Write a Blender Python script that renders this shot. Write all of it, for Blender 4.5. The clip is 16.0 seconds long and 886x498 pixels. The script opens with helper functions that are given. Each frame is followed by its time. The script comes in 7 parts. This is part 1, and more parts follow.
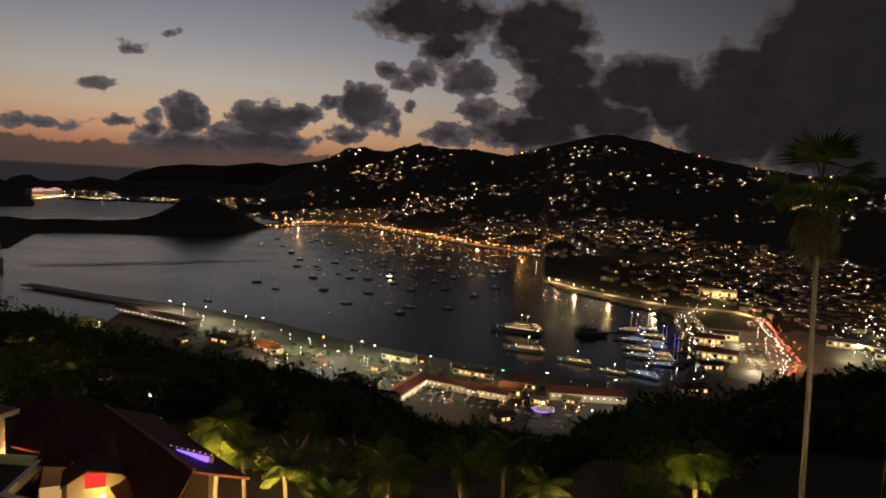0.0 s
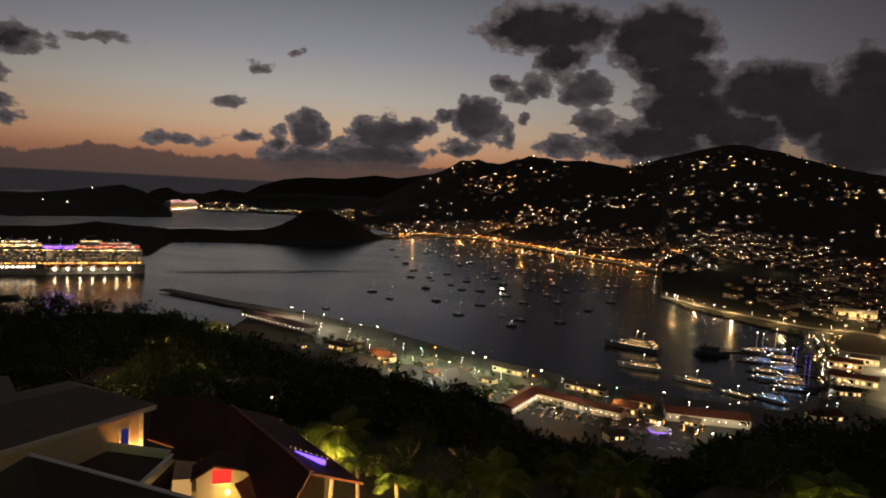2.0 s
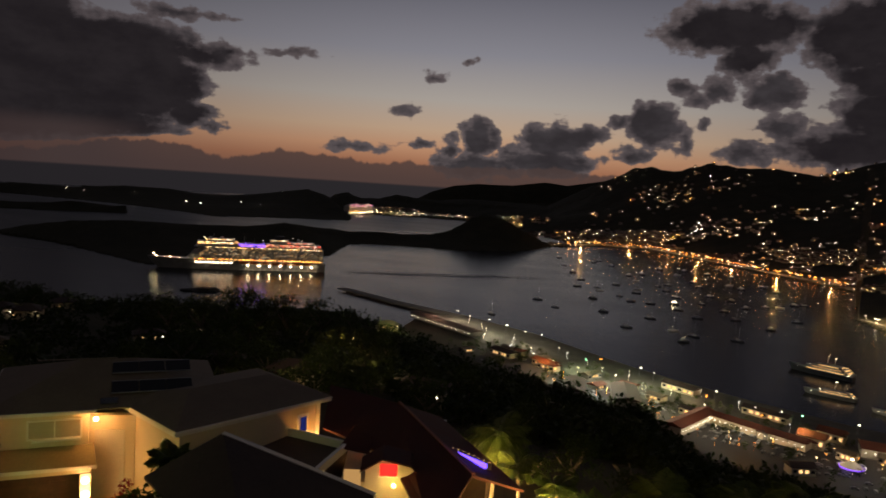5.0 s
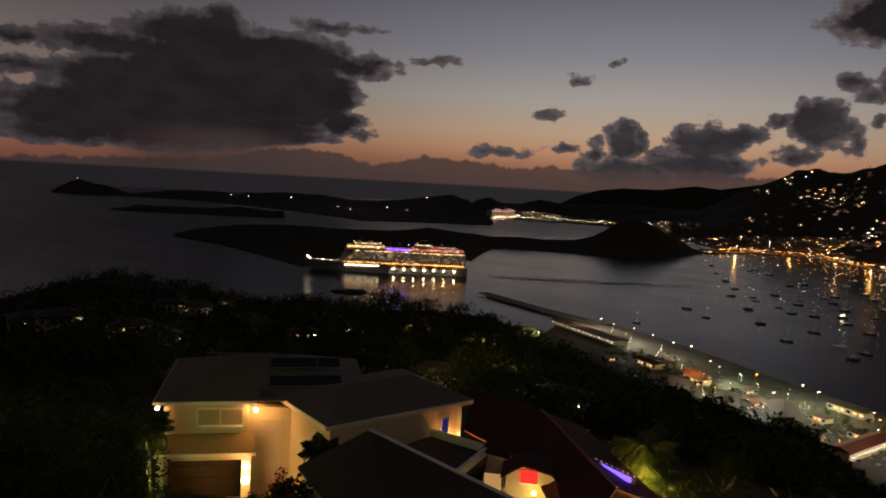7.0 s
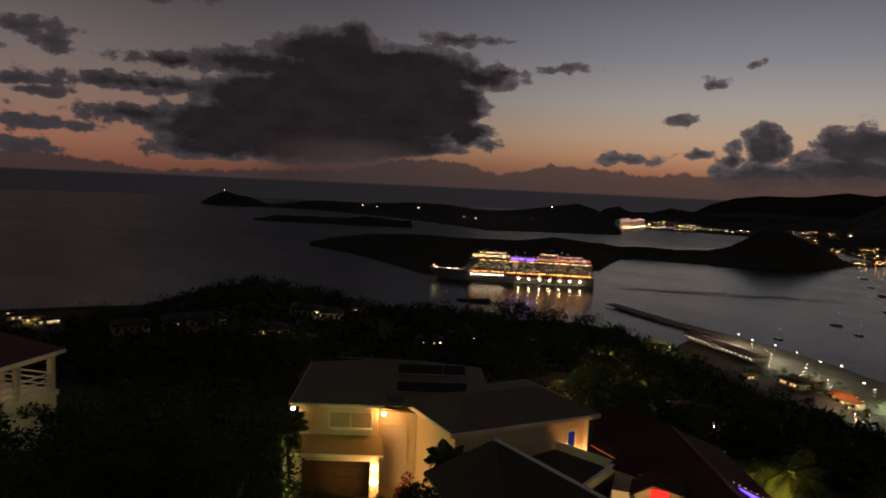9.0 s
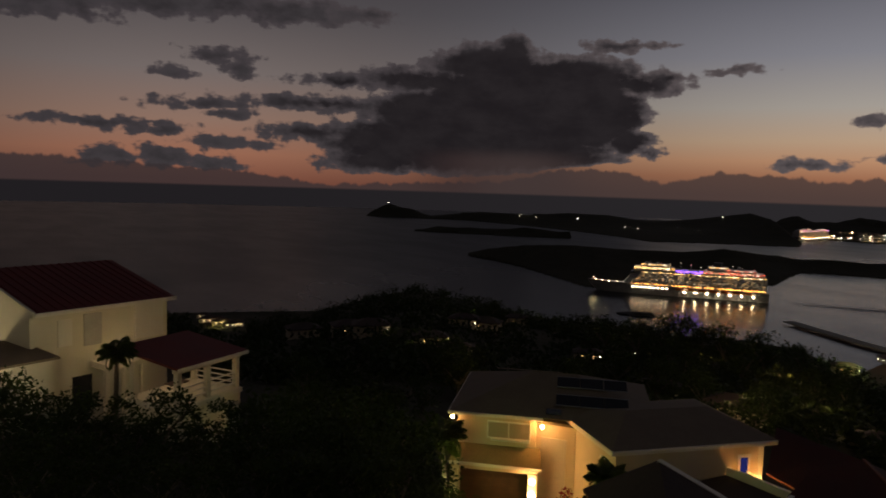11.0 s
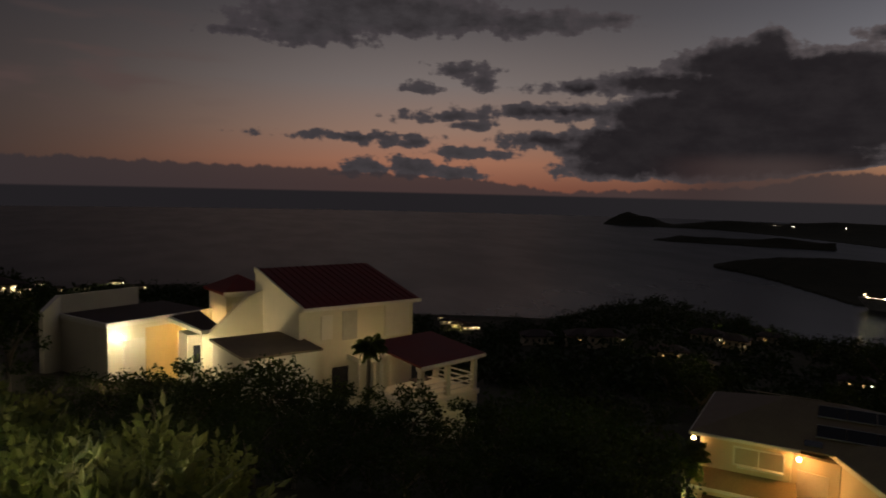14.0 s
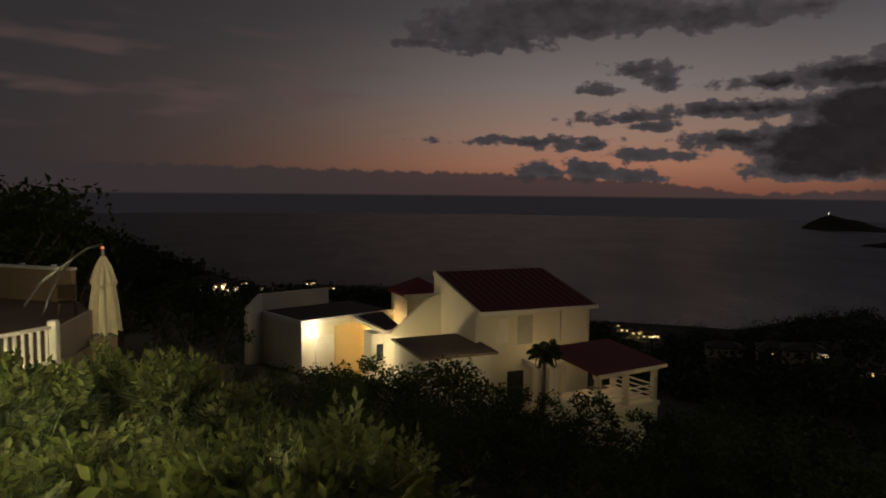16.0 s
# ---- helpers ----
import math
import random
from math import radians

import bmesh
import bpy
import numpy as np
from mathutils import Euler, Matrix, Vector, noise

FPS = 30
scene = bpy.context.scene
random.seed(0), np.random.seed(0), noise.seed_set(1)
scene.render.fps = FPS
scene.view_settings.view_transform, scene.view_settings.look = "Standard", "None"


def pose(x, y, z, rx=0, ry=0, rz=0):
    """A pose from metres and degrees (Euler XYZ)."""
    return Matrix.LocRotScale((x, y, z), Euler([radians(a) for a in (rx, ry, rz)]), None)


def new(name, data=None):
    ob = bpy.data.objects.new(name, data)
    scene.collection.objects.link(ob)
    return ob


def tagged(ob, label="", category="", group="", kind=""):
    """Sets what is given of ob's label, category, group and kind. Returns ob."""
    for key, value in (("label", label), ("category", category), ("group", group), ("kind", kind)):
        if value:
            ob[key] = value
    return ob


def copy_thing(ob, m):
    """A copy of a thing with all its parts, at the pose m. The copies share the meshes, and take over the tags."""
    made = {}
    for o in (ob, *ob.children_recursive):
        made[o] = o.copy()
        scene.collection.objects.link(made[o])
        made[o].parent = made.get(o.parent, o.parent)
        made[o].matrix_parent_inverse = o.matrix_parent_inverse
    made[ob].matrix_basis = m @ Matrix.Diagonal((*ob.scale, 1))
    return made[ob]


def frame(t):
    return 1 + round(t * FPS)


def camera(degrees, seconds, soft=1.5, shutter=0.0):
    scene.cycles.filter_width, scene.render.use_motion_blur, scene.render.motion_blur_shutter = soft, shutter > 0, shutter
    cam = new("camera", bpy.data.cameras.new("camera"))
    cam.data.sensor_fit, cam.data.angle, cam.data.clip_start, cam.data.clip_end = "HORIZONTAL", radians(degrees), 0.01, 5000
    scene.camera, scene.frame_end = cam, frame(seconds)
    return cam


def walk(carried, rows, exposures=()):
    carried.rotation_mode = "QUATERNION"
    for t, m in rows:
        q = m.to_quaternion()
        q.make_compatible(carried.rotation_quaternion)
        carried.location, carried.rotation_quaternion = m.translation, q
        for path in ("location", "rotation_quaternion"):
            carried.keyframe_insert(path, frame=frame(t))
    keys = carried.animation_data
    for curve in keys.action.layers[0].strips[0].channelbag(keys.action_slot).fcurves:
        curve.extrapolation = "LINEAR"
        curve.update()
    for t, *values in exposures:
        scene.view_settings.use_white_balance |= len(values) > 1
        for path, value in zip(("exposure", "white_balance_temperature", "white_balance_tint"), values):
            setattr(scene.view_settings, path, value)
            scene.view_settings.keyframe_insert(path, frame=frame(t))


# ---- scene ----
cam = camera(63.4, 16.0, soft=1.7, shutter=0.5)
EYE = 165.0  # metres above the sea
ARM = 0.3  # the camera swings on this radius about its holder
# seconds, yaw, pitch, roll
ROWS = [
    (0.0, -0.00, -5.54, -3.27),
    (0.5, 2.16, -5.46, -3.24),
    (1.0, 4.61, -5.36, -3.18),
    (1.5, 6.89, -5.21, -3.08),
    (2.0, 8.99, -5.07, -3.17),
    (2.5, 10.79, -4.96, -3.33),
    (3.0, 12.72, -4.91, -3.46),
    (5.5, 25.28, -5.44, -3.64),
    (6.0, 28.31, -5.51, -3.49),
    (6.5, 31.21, -5.56, -3.35),
    (7.0, 33.70, -5.60, -3.24),
    (7.5, 36.12, -5.56, -3.11),
    (8.0, 38.55, -5.53, -2.95),
    (8.5, 40.99, -5.45, -2.84),
    (9.0, 43.67, -5.36, -2.65),
    (11.5, 59.00, -4.93, -1.60),
    (12.0, 61.54, -4.96, -1.40),
    (12.5, 64.57, -5.03, -1.39),
    (13.0, 67.78, -4.99, -1.35),
    (13.5, 71.31, -4.92, -1.36),
    (14.0, 74.90, -4.85, -1.35),
    (14.5, 78.88, -4.73, -0.94),
    (15.0, 82.92, -4.68, -0.75),
    (15.5, 86.20, -4.66, -0.64),
    (16.0, 88.79, -4.71, -0.57),
]
walk(cam, [(t, pose(-ARM * math.sin(radians(a)), ARM * math.cos(radians(a)) - ARM, EYE, 90 + p, r, a)) for t, a, p, r in ROWS],
     [(0.0, 0.14, 6500, 10), (3.0, 0.06, 6500, 12), (5.5, -0.08, 6500, 14), (9.0, -0.12, 6500, 14), (12.0, -0.02, 6500, 11), (16.0, 0.10, 6500, 10)])

# ---- small tools ----
DEG = math.pi / 180


def polar(az, r, z):
    """A place by bearing (degrees to the left of the first view), distance and height."""
    return Vector((-r * math.sin(az * DEG), r * math.cos(az * DEG), z))


def sight(az, el, r):
    """A place by bearing, angle of elevation from the eye, and distance."""
    return polar(az, r, EYE + r * math.tan(el * DEG))


class Nodes:
    """A short way to write node trees."""

    def __init__(self, tree):
        self.tree = tree
        tree.nodes.clear()

    def put(self, sock, value):
        if isinstance(value, bpy.types.NodeSocket):
            self.tree.links.new(value, sock)
        elif value is not None:
            sock.default_value = value

    def node(self, kind, **settings):
        n = self.tree.nodes.new(kind)
        for key, value in settings.items():
            setattr(n, key, value)
        return n

    def math(self, op, a, b=None, c=None, clamp=False):
        n = self.node("ShaderNodeMath", operation=op, use_clamp=clamp)
        for i, v in enumerate((a, b, c)):
            self.put(n.inputs[i], v)
        return n.outputs[0]

    def vec(self, op, a, b=None):
        n = self.node("ShaderNodeVectorMath", operation=op)
        self.put(n.inputs[0], a)
        self.put(n.inputs[1], b)
        return n.outputs["Value"] if op in ("LENGTH", "DOT_PRODUCT") else n.outputs[0]

    def noise(self, vector, scale, detail=4.0, rough=0.55):
        n = self.node("ShaderNodeTexNoise")
        self.put(n.inputs["Vector"], vector)
        n.inputs["Scale"].default_value, n.inputs["Detail"].default_value, n.inputs["Roughness"].default_value = scale, detail, rough
        return n.outputs["Fac"]

    def ramp(self, fac, stops):
        n = self.node("ShaderNodeValToRGB")
        el = n.color_ramp.elements
        while len(el) < len(stops):
            el.new(0.5)
        for e, (p, c) in zip(el, stops):
            e.position, e.color = p, (*c, 1) if len(c) == 3 else c
        self.put(n.inputs[0], fac)
        return n.outputs[0]

    def mix(self, fac, a, b, blend="MIX"):
        n = self.node("ShaderNodeMix", data_type="RGBA", blend_type=blend)
        self.put(n.inputs[0], fac)
        for sock, v in ((n.inputs[6], a), (n.inputs[7], b)):
            self.put(sock, (*v, 1) if isinstance(v, tuple) and len(v) == 3 else v)
        return n.outputs[2]

    def smooth(self, x, lo, hi):
        n = self.node("ShaderNodeMapRange", interpolation_type="SMOOTHSTEP")
        self.put(n.inputs[0], x)
        n.inputs[1].default_value, n.inputs[2].default_value = lo, hi
        return n.outputs[0]


# ---- dusk sky ----
world = bpy.data.worlds.new("dusk")
world.use_nodes = True
scene.world = world
N = Nodes(world.node_tree)
way = N.node("ShaderNodeTexCoord").outputs["Generated"]
sep = N.node("ShaderNodeSeparateXYZ")
N.put(sep.inputs[0], way)
az = N.math("MULTIPLY", N.math("ARCTAN2", N.math("MULTIPLY", sep.outputs[0], -1.0), sep.outputs[1]), 180 / math.pi)
el = N.math("MULTIPLY", N.math("ARCSINE", sep.outputs[2]), 180 / math.pi)
comb = N.node("ShaderNodeCombineXYZ")
N.put(comb.inputs[0], az)
N.put(comb.inputs[1], el)
flat = comb.outputs[0]
# glow of the set sun, strongest about 18 degrees to the left of the first view
off = N.math("DIVIDE", N.math("SUBTRACT", az, 18.0), 35.0)
glow = N.math("EXPONENT", N.math("MULTIPLY", N.math("MULTIPLY", off, off), -1.0))
up = N.math("DIVIDE", el, 20.0, clamp=True)
bright = N.ramp(up, [(0.0, (0.19, 0.085, 0.055)), (0.07, (0.36, 0.16, 0.085)), (0.13, (0.50, 0.27, 0.15)), (0.2, (0.50, 0.35, 0.23)), (0.32, (0.39, 0.355, 0.31)), (0.5, (0.235, 0.235, 0.26)), (0.75, (0.118, 0.118, 0.142)), (1.0, (0.062, 0.062, 0.078))])
dim = N.ramp(up, [(0.0, (0.060, 0.034, 0.026)), (0.12, (0.062, 0.040, 0.032)), (0.3, (0.058, 0.042, 0.037)), (0.6, (0.038, 0.033, 0.034)), (1.0, (0.026, 0.024, 0.027))])
# the last red of the sunset also reaches round the open sea
off2 = N.math("DIVIDE", N.math("SUBTRACT", az, 74.0), 21.0)
red = N.math("MULTIPLY", N.math("EXPONENT", N.math("MULTIPLY", N.math("MULTIPLY", off2, off2), -1.0)), 1.0)
clear = N.mix(glow, dim, bright)
seared = N.ramp(up, [(0.0, (0.21, 0.075, 0.047)), (0.1, (0.33, 0.145, 0.088)), (0.22, (0.28, 0.172, 0.128)), (0.4, (0.182, 0.150, 0.140)), (0.65, (0.086, 0.076, 0.079)), (1.0, (0.034, 0.031, 0.036))])
clear = N.mix(N.math("MULTIPLY", red, N.math("SUBTRACT", 1.0, N.math("MULTIPLY", glow, 0.75))), clear, seared)
far_side = N.smooth(N.math("ABSOLUTE", N.math("SUBTRACT", az, 40.0)), 50.0, 92.0)
clear = N.mix(far_side, clear, (0.026, 0.0235, 0.026))

# clouds: bearing, elevation, half width, half height, in degrees
CUMULUS = [(19.7, 3.6, 1.42, 1.4), (21.9, 2.6, 0.69, 1.06), (20.4, 1.4, 2.82, 1.08), (13.9, 3.5, 2.6, 1.62), (14.7, 2.1, 3.96, 1.28), (13.8, 4.8, 0.59, 0.51),
           (11.4, 4.3, 1.71, 0.68), (8.9, 5.5, 0.87, 0.56), (6.5, 5.3, 1.93, 1.81), (4.6, 8.0, 0.79, 0.59), (4.0, 4.0, 0.71, 0.87), (7.8, 3.1, 1.14, 0.61),
           (2.1, 8.0, 1.1, 1.06), (3.4, 7.3, 0.97, 0.43), (-1.6, 7.9, 1.86, 1.36), (-2.5, 5.4, 1.51, 0.96), (2.9, 5.6, 0.35, 0.3), (-0.1, 3.5, 1.6, 0.88),
           (23.5, 8.1, 0.63, 0.39), (20.8, 9.4, 0.42, 0.23), (25.7, 5.4, 0.65, 0.39), (29.5, 2.4, 1.82, 0.34), (24.2, 2.9, 1.04, 0.28)]
OVERCAST = [(1.3, 12.3, 5.47, 1.83), (0.3, 10.3, 1.98, 1.42), (-7.1, 11.5, 3.98, 2.54), (-8.6, 8.8, 3.24, 1.89), (-9.2, 6.3, 3.67, 2.13), (-15.0, 8.0, 3.8, 2.15),
            (-17.4, 6.4, 2.43, 2.07), (-21.7, 9.2, 2.67, 1.77), (-21.6, 5.6, 4.23, 3.64), (-26.9, 8.0, 4.93, 6.47), (-28.2, 12.5, 4.09, 3.26), (-6.9, 4.1, 4.82, 1.48),
            (-12.9, 5.2, 3.38, 1.7), (-40, 9, 16, 12)]
STORM = [(51.1, 10.5, 1.59, 1.3), (52.7, 9.5, 4.66, 1.66), (46.9, 8.5, 6.03, 1.83), (41.8, 8.1, 3.58, 1.03), (39.3, 8.6, 1.45, 0.43), (44.8, 5.9, 4.14, 2.87),
         (42.0, 3.9, 1.83, 1.14), (40.5, 3.1, 1.19, 0.32), (50.9, 5.9, 8.36, 4.01), (56.9, 5.6, 6.11, 2.16), (59.5, 3.4, 6.63, 1.85), (61.0, 1.9, 4.81, 1.07),
         (55.0, 2.6, 8.65, 1.66), (48.7, 2.9, 7.01, 1.53), (57.9, 8.2, 5.24, 1.06), (64.0, 7.8, 3.33, 0.43), (65.6, 6.1, 5.99, 0.52), (66.6, 3.9, 3.65, 0.62)]
WISPS = [(74.5, 5.6, 3.02, 0.34), (72.8, 5.0, 1.53, 0.39), (82.1, 3.9, 4.54, 0.3), (78.2, 3.5, 2.11, 0.34), (73.3, 2.8, 2.62, 0.39), (76.8, 7.8, 1.27, 0.42),
         (73.4, 9.2, 2.0, 0.5), (71.9, 8.2, 1.05, 0.51), (81.3, 1.5, 1.73, 0.6), (77.6, 1.7, 1.79, 0.69), (74.1, 1.2, 2.01, 0.4), (43.5, 10.9, 1.92, 0.43),
         (41.2, 11.0, 1.71, 0.23), (34.9, 9.0, 1.51, 0.22), (68.6, 12.2, 1.84, 0.57), (86.4, 11.1, 1.22, 0.46), (85.6, 11.9, 5.27, 0.99), (79.5, 13.2, 9.79, 1.45),
         (68.0, 12.7, 6.15, 0.77), (90.3, 11.3, 1.99, 0.29)]
warp = N.node("ShaderNodeTexNoise")
N.put(warp.inputs["Vector"], flat)
warp.inputs["Scale"].default_value, warp.inputs["Detail"].default_value = 0.8, 3.0
bent = N.vec("ADD", flat, N.vec("MULTIPLY", N.vec("SUBTRACT", warp.outputs["Color"], (0.5, 0.5, 0.5)), (1.6, 0.9, 0.0)))


def gather(spots):
    """About how deep, in degrees, a place lies inside the nearest cloud lump."""
    best = None
    for a, e, w, h in spots:
        d = N.vec("LENGTH", N.vec("MULTIPLY", N.vec("SUBTRACT", bent, (a, e, 0.0)), (1.0 / w, 1.0 / h, 0.0)))
        depth = N.math("MULTIPLY_ADD", d, -(0.2 + 0.8 * min(w, h)), 0.2 + 0.8 * min(w, h))
        best = depth if best is None else N.math("MAXIMUM", best, depth)
    return best


puff = N.noise(N.vec("MULTIPLY", flat, (1.0, 1.25, 1.0)), 0.72, 6.0, 0.54)
streak = N.noise(N.vec("MULTIPLY", flat, (0.4, 2.2, 1.0)), 0.8, 7.0, 0.6)
storm = gather(STORM)
# the storm cloud's flat base climbs towards the sunset
base = N.math("MULTIPLY_ADD", N.smooth(az, 56.0, 38.0), 1.75, 0.85)
storm = N.math("MINIMUM", storm, N.math("MULTIPLY", N.math("SUBTRACT", el, base), 2.6))
grey = gather(OVERCAST)
heavy = N.math("MAXIMUM", grey, storm)
body = N.math("MAXIMUM", N.math("MAXIMUM", gather(CUMULUS), gather(WISPS)), heavy)
body = N.math("MINIMUM", N.math("MAXIMUM", body, -1.2), 1.0)
ragged = N.math("ADD", body, N.math("MULTIPLY", N.math("SUBTRACT", puff, 0.40), 1.9))
ragged = N.math("ADD", ragged, N.math("MULTIPLY", N.math("SUBTRACT", streak, 0.5), 0.7))
cover = N.smooth(ragged, -0.12, 0.20)
tone = N.noise(N.vec("MULTIPLY", flat, (1.0, 1.8, 1.0)), 0.33, 6.0, 0.6)
thick = N.smooth(ragged, 0.05, 0.75)
cloud_far = N.mix(N.smooth(tone, 0.32, 0.7), (0.030, 0.026, 0.028), (0.050, 0.044, 0.047))
cloud_far = N.mix(N.smooth(heavy, -0.1, 0.6), cloud_far, N.mix(N.smooth(tone, 0.3, 0.72), (0.0145, 0.0120, 0.0135), (0.0215, 0.0180, 0.0195)))
cloud_rim = N.mix(glow, (0.05, 0.042, 0.046), (0.115, 0.095, 0.095))
cloud_col = N.mix(thick, cloud_rim, cloud_far)
cloud_col = N.mix(far_side, cloud_col, (0.0115, 0.0100, 0.0110))
sky = N.mix(cover, clear, cloud_col)
# grey bank lying on the horizon, with a lumpy top: bearing and height of its top in degrees
BANK = [(0, 1.6), (5, 1.2), (10, 1.3), (14, 1.7), (21, 1.2), (25, 1.5), (28, 1.1), (31, 1.5), (35, 1.7), (39.5, 0.7), (42.5, 1.6), (47, 1.7), (51, 0.6), (66, -0.1), (71, 0.7), (84, 1.3), (105, 1.7), (120, 1.8)]
shelf = N.ramp(N.math("DIVIDE", az, 120.0, clamp=True), [(a / 120, ((h + 1) / 4,) * 3) for a, h in BANK])
lump = N.noise(N.vec("MULTIPLY", flat, (1.0, 0.3, 1.0)), 0.9, 5.0, 0.6)
top = N.math("ADD", N.math("MULTIPLY_ADD", shelf, 4.0, -1.0), N.math("MULTIPLY", N.math("SUBTRACT", lump, 0.5), 1.2))
bank = N.smooth(N.math("SUBTRACT", top, el), -0.10, 0.14)
sky = N.mix(N.math("MULTIPLY", bank, 0.88), sky, N.mix(glow, (0.036, 0.028, 0.030), (0.070, 0.047, 0.042)))
# thin high cloud over the open sea that still catches the red
soft = N.noise(N.vec("MULTIPLY", flat, (0.16, 0.7, 1.0)), 0.9, 2.0, 0.5)
veil = N.math("MULTIPLY", N.smooth(soft, 0.48, 0.72), N.math("MULTIPLY", N.smooth(az, 88.0, 100.0), N.smooth(N.math("ABSOLUTE", N.math("SUBTRACT", el, 8.0)), 6.0, 1.0)))
sky = N.mix(N.math("MULTIPLY", veil, N.math("SUBTRACT", 0.6, N.math("MULTIPLY", cover, 0.6))), sky, (0.085, 0.054, 0.050))
# rain under the storm cloud
rain = N.math("MULTIPLY", N.smooth(N.math("ABSOLUTE", N.math("SUBTRACT", az, 51.5)), 8.5, 2.0), N.smooth(el, 3.4, 2.0))
sky = N.mix(N.math("MULTIPLY", rain, 0.8), sky, N.mix(N.smooth(az, 50.0, 60.0), (0.055, 0.038, 0.036), (0.034, 0.019, 0.019)))
# under the horizon lies the far sea
sea_far = N.mix(glow, (0.0150, 0.0132, 0.0150), (0.024, 0.0220, 0.0240))
sky = N.mix(N.smooth(el, -0.30, -0.52), sky, sea_far)
back = N.node("ShaderNodeBackground")
N.put(back.inputs[0], sky)
back.inputs[1].default_value = 1.0
N.put(N.node("ShaderNodeOutputWorld").inputs[0], back.outputs[0])


# ---- materials ----
def surface(name, a, b, rough=0.7, scale=1.5, bump=0.3, fine=18.0, metal=0.0, per="object", spec=0.4, stain=0.35):
    """A solid: colour a to b over grain, broad stains, and some spread from piece to piece."""
    m = bpy.data.materials.new(name)
    m.use_nodes = True
    t = Nodes(m.node_tree)
    where = t.node("ShaderNodeTexCoord").outputs["Object"]
    broad = t.noise(where, scale, 5.0, 0.6)
    grain = t.noise(where, fine, 3.0, 0.6)
    if per == "island":
        r = t.node("ShaderNodeNewGeometry").outputs["Random Per Island"]
    else:
        r = t.node("ShaderNodeObjectInfo").outputs["Random"]
    f = t.math("ADD", t.math("MULTIPLY", t.smooth(broad, 0.3, 0.7), 0.5), t.math("MULTIPLY", r, 0.5))
    col = t.mix(f, a, b)
    col = t.mix(t.math("MULTIPLY", t.smooth(grain, 0.35, 0.75), stain), col, t.mix(0.5, col, (0.02, 0.018, 0.015), "MULTIPLY"))
    p = t.node("ShaderNodeBsdfPrincipled")
    t.put(p.inputs["Base Color"], col)
    t.put(p.inputs["Roughness"], t.math("ADD", t.math("MULTIPLY", broad, 0.2), rough - 0.1, clamp=True))
    p.inputs["Metallic"].default_value = metal
    p.inputs["Specular IOR Level"].default_value = spec
    if bump:
        bn = t.node("ShaderNodeBump")
        bn.inputs["Strength"].default_value, bn.inputs["Distance"].default_value = bump, 0.02
        t.put(bn.inputs["Height"], grain)
        t.put(p.inputs["Normal"], bn.outputs[0])
    t.put(t.node("ShaderNodeOutputMaterial").inputs[0], p.outputs[0])
    return m


def lit(name, stops, strength, spread=0.0, sampled=True):
    """A lamp's or lit window's own light; stops: colours picked at random from lamp to lamp."""
    m = bpy.data.materials.new(name)
    m.use_nodes = True
    t = Nodes(m.node_tree)
    e = t.node("ShaderNodeEmission")
    r = t.node("ShaderNodeNewGeometry").outputs["Random Per Island"]
    if len(stops) > 1:
        n = t.node("ShaderNodeValToRGB")
        n.color_ramp.interpolation = "CONSTANT"
        while len(n.color_ramp.elements) < len(stops):
            n.color_ramp.elements.new(0.5)
        for i, c in enumerate(stops):
            n.color_ramp.elements[i].position = i / len(stops)
            n.color_ramp.elements[i].color = (*c, 1)
        t.put(n.inputs[0], r)
        t.put(e.inputs[0], n.outputs[0])
    else:
        e.inputs[0].default_value = (*stops[0], 1)
    if spread:
        again = t.math("FRACT", t.math("MULTIPLY", r, 37.7))
        t.put(e.inputs[1], t.math("MULTIPLY", t.math("POWER", again, spread), strength))
    else:
        e.inputs[1].default_value = strength
    t.put(t.node("ShaderNodeOutputMaterial").inputs[0], e.outputs[0])
    if not sampled:
        m.cycles.emission_sampling = "NONE"
    return m


def sea_surface():
    m = bpy.data.materials.new("sea water")
    m.use_nodes = True
    t = Nodes(m.node_tree)
    where = t.node("ShaderNodeTexCoord").outputs["Object"]
    swell = t.noise(where, 0.035, 4.0, 0.6)
    chop = t.noise(where, 0.35, 3.0, 0.65)
    sheltered = t.smooth(t.vec("LENGTH", t.vec("SUBTRACT", where, (150.0, 1250.0, 0.0))), 750.0, 1900.0)
    calm = t.noise(t.vec("MULTIPLY", where, (1.0, 2.5, 1.0)), 0.0035, 4.0, 0.6)
    p = t.node("ShaderNodeBsdfPrincipled")
    p.inputs["Base Color"].default_value = (0.006, 0.009, 0.014, 1)
    p.inputs["Specular Tint"].default_value = (0.70, 0.79, 1.0, 1)
    p.inputs["IOR"].default_value = 1.32
    p.inputs["Specular IOR Level"].default_value = 0.25
    t.put(p.inputs["Roughness"], t.math("ADD", t.math("MULTIPLY", t.smooth(calm, 0.35, 0.65), 0.04), t.math("ADD", t.math("MULTIPLY", sheltered, 0.18), 0.15)))
    b1 = t.node("ShaderNodeBump")
    b1.inputs["Strength"].default_value, b1.inputs["Distance"].default_value = 0.10, 1.2
    t.put(b1.inputs["Height"], swell)
    b2 = t.node("ShaderNodeBump")
    b2.inputs["Strength"].default_value, b2.inputs["Distance"].default_value = 0.5, 0.25
    t.put(b2.inputs["Height"], chop)
    t.put(b2.inputs["Normal"], b1.outputs[0])
    t.put(p.inputs["Normal"], b2.outputs[0])
    t.put(t.node("ShaderNodeOutputMaterial").inputs[0], p.outputs[0])
    return m


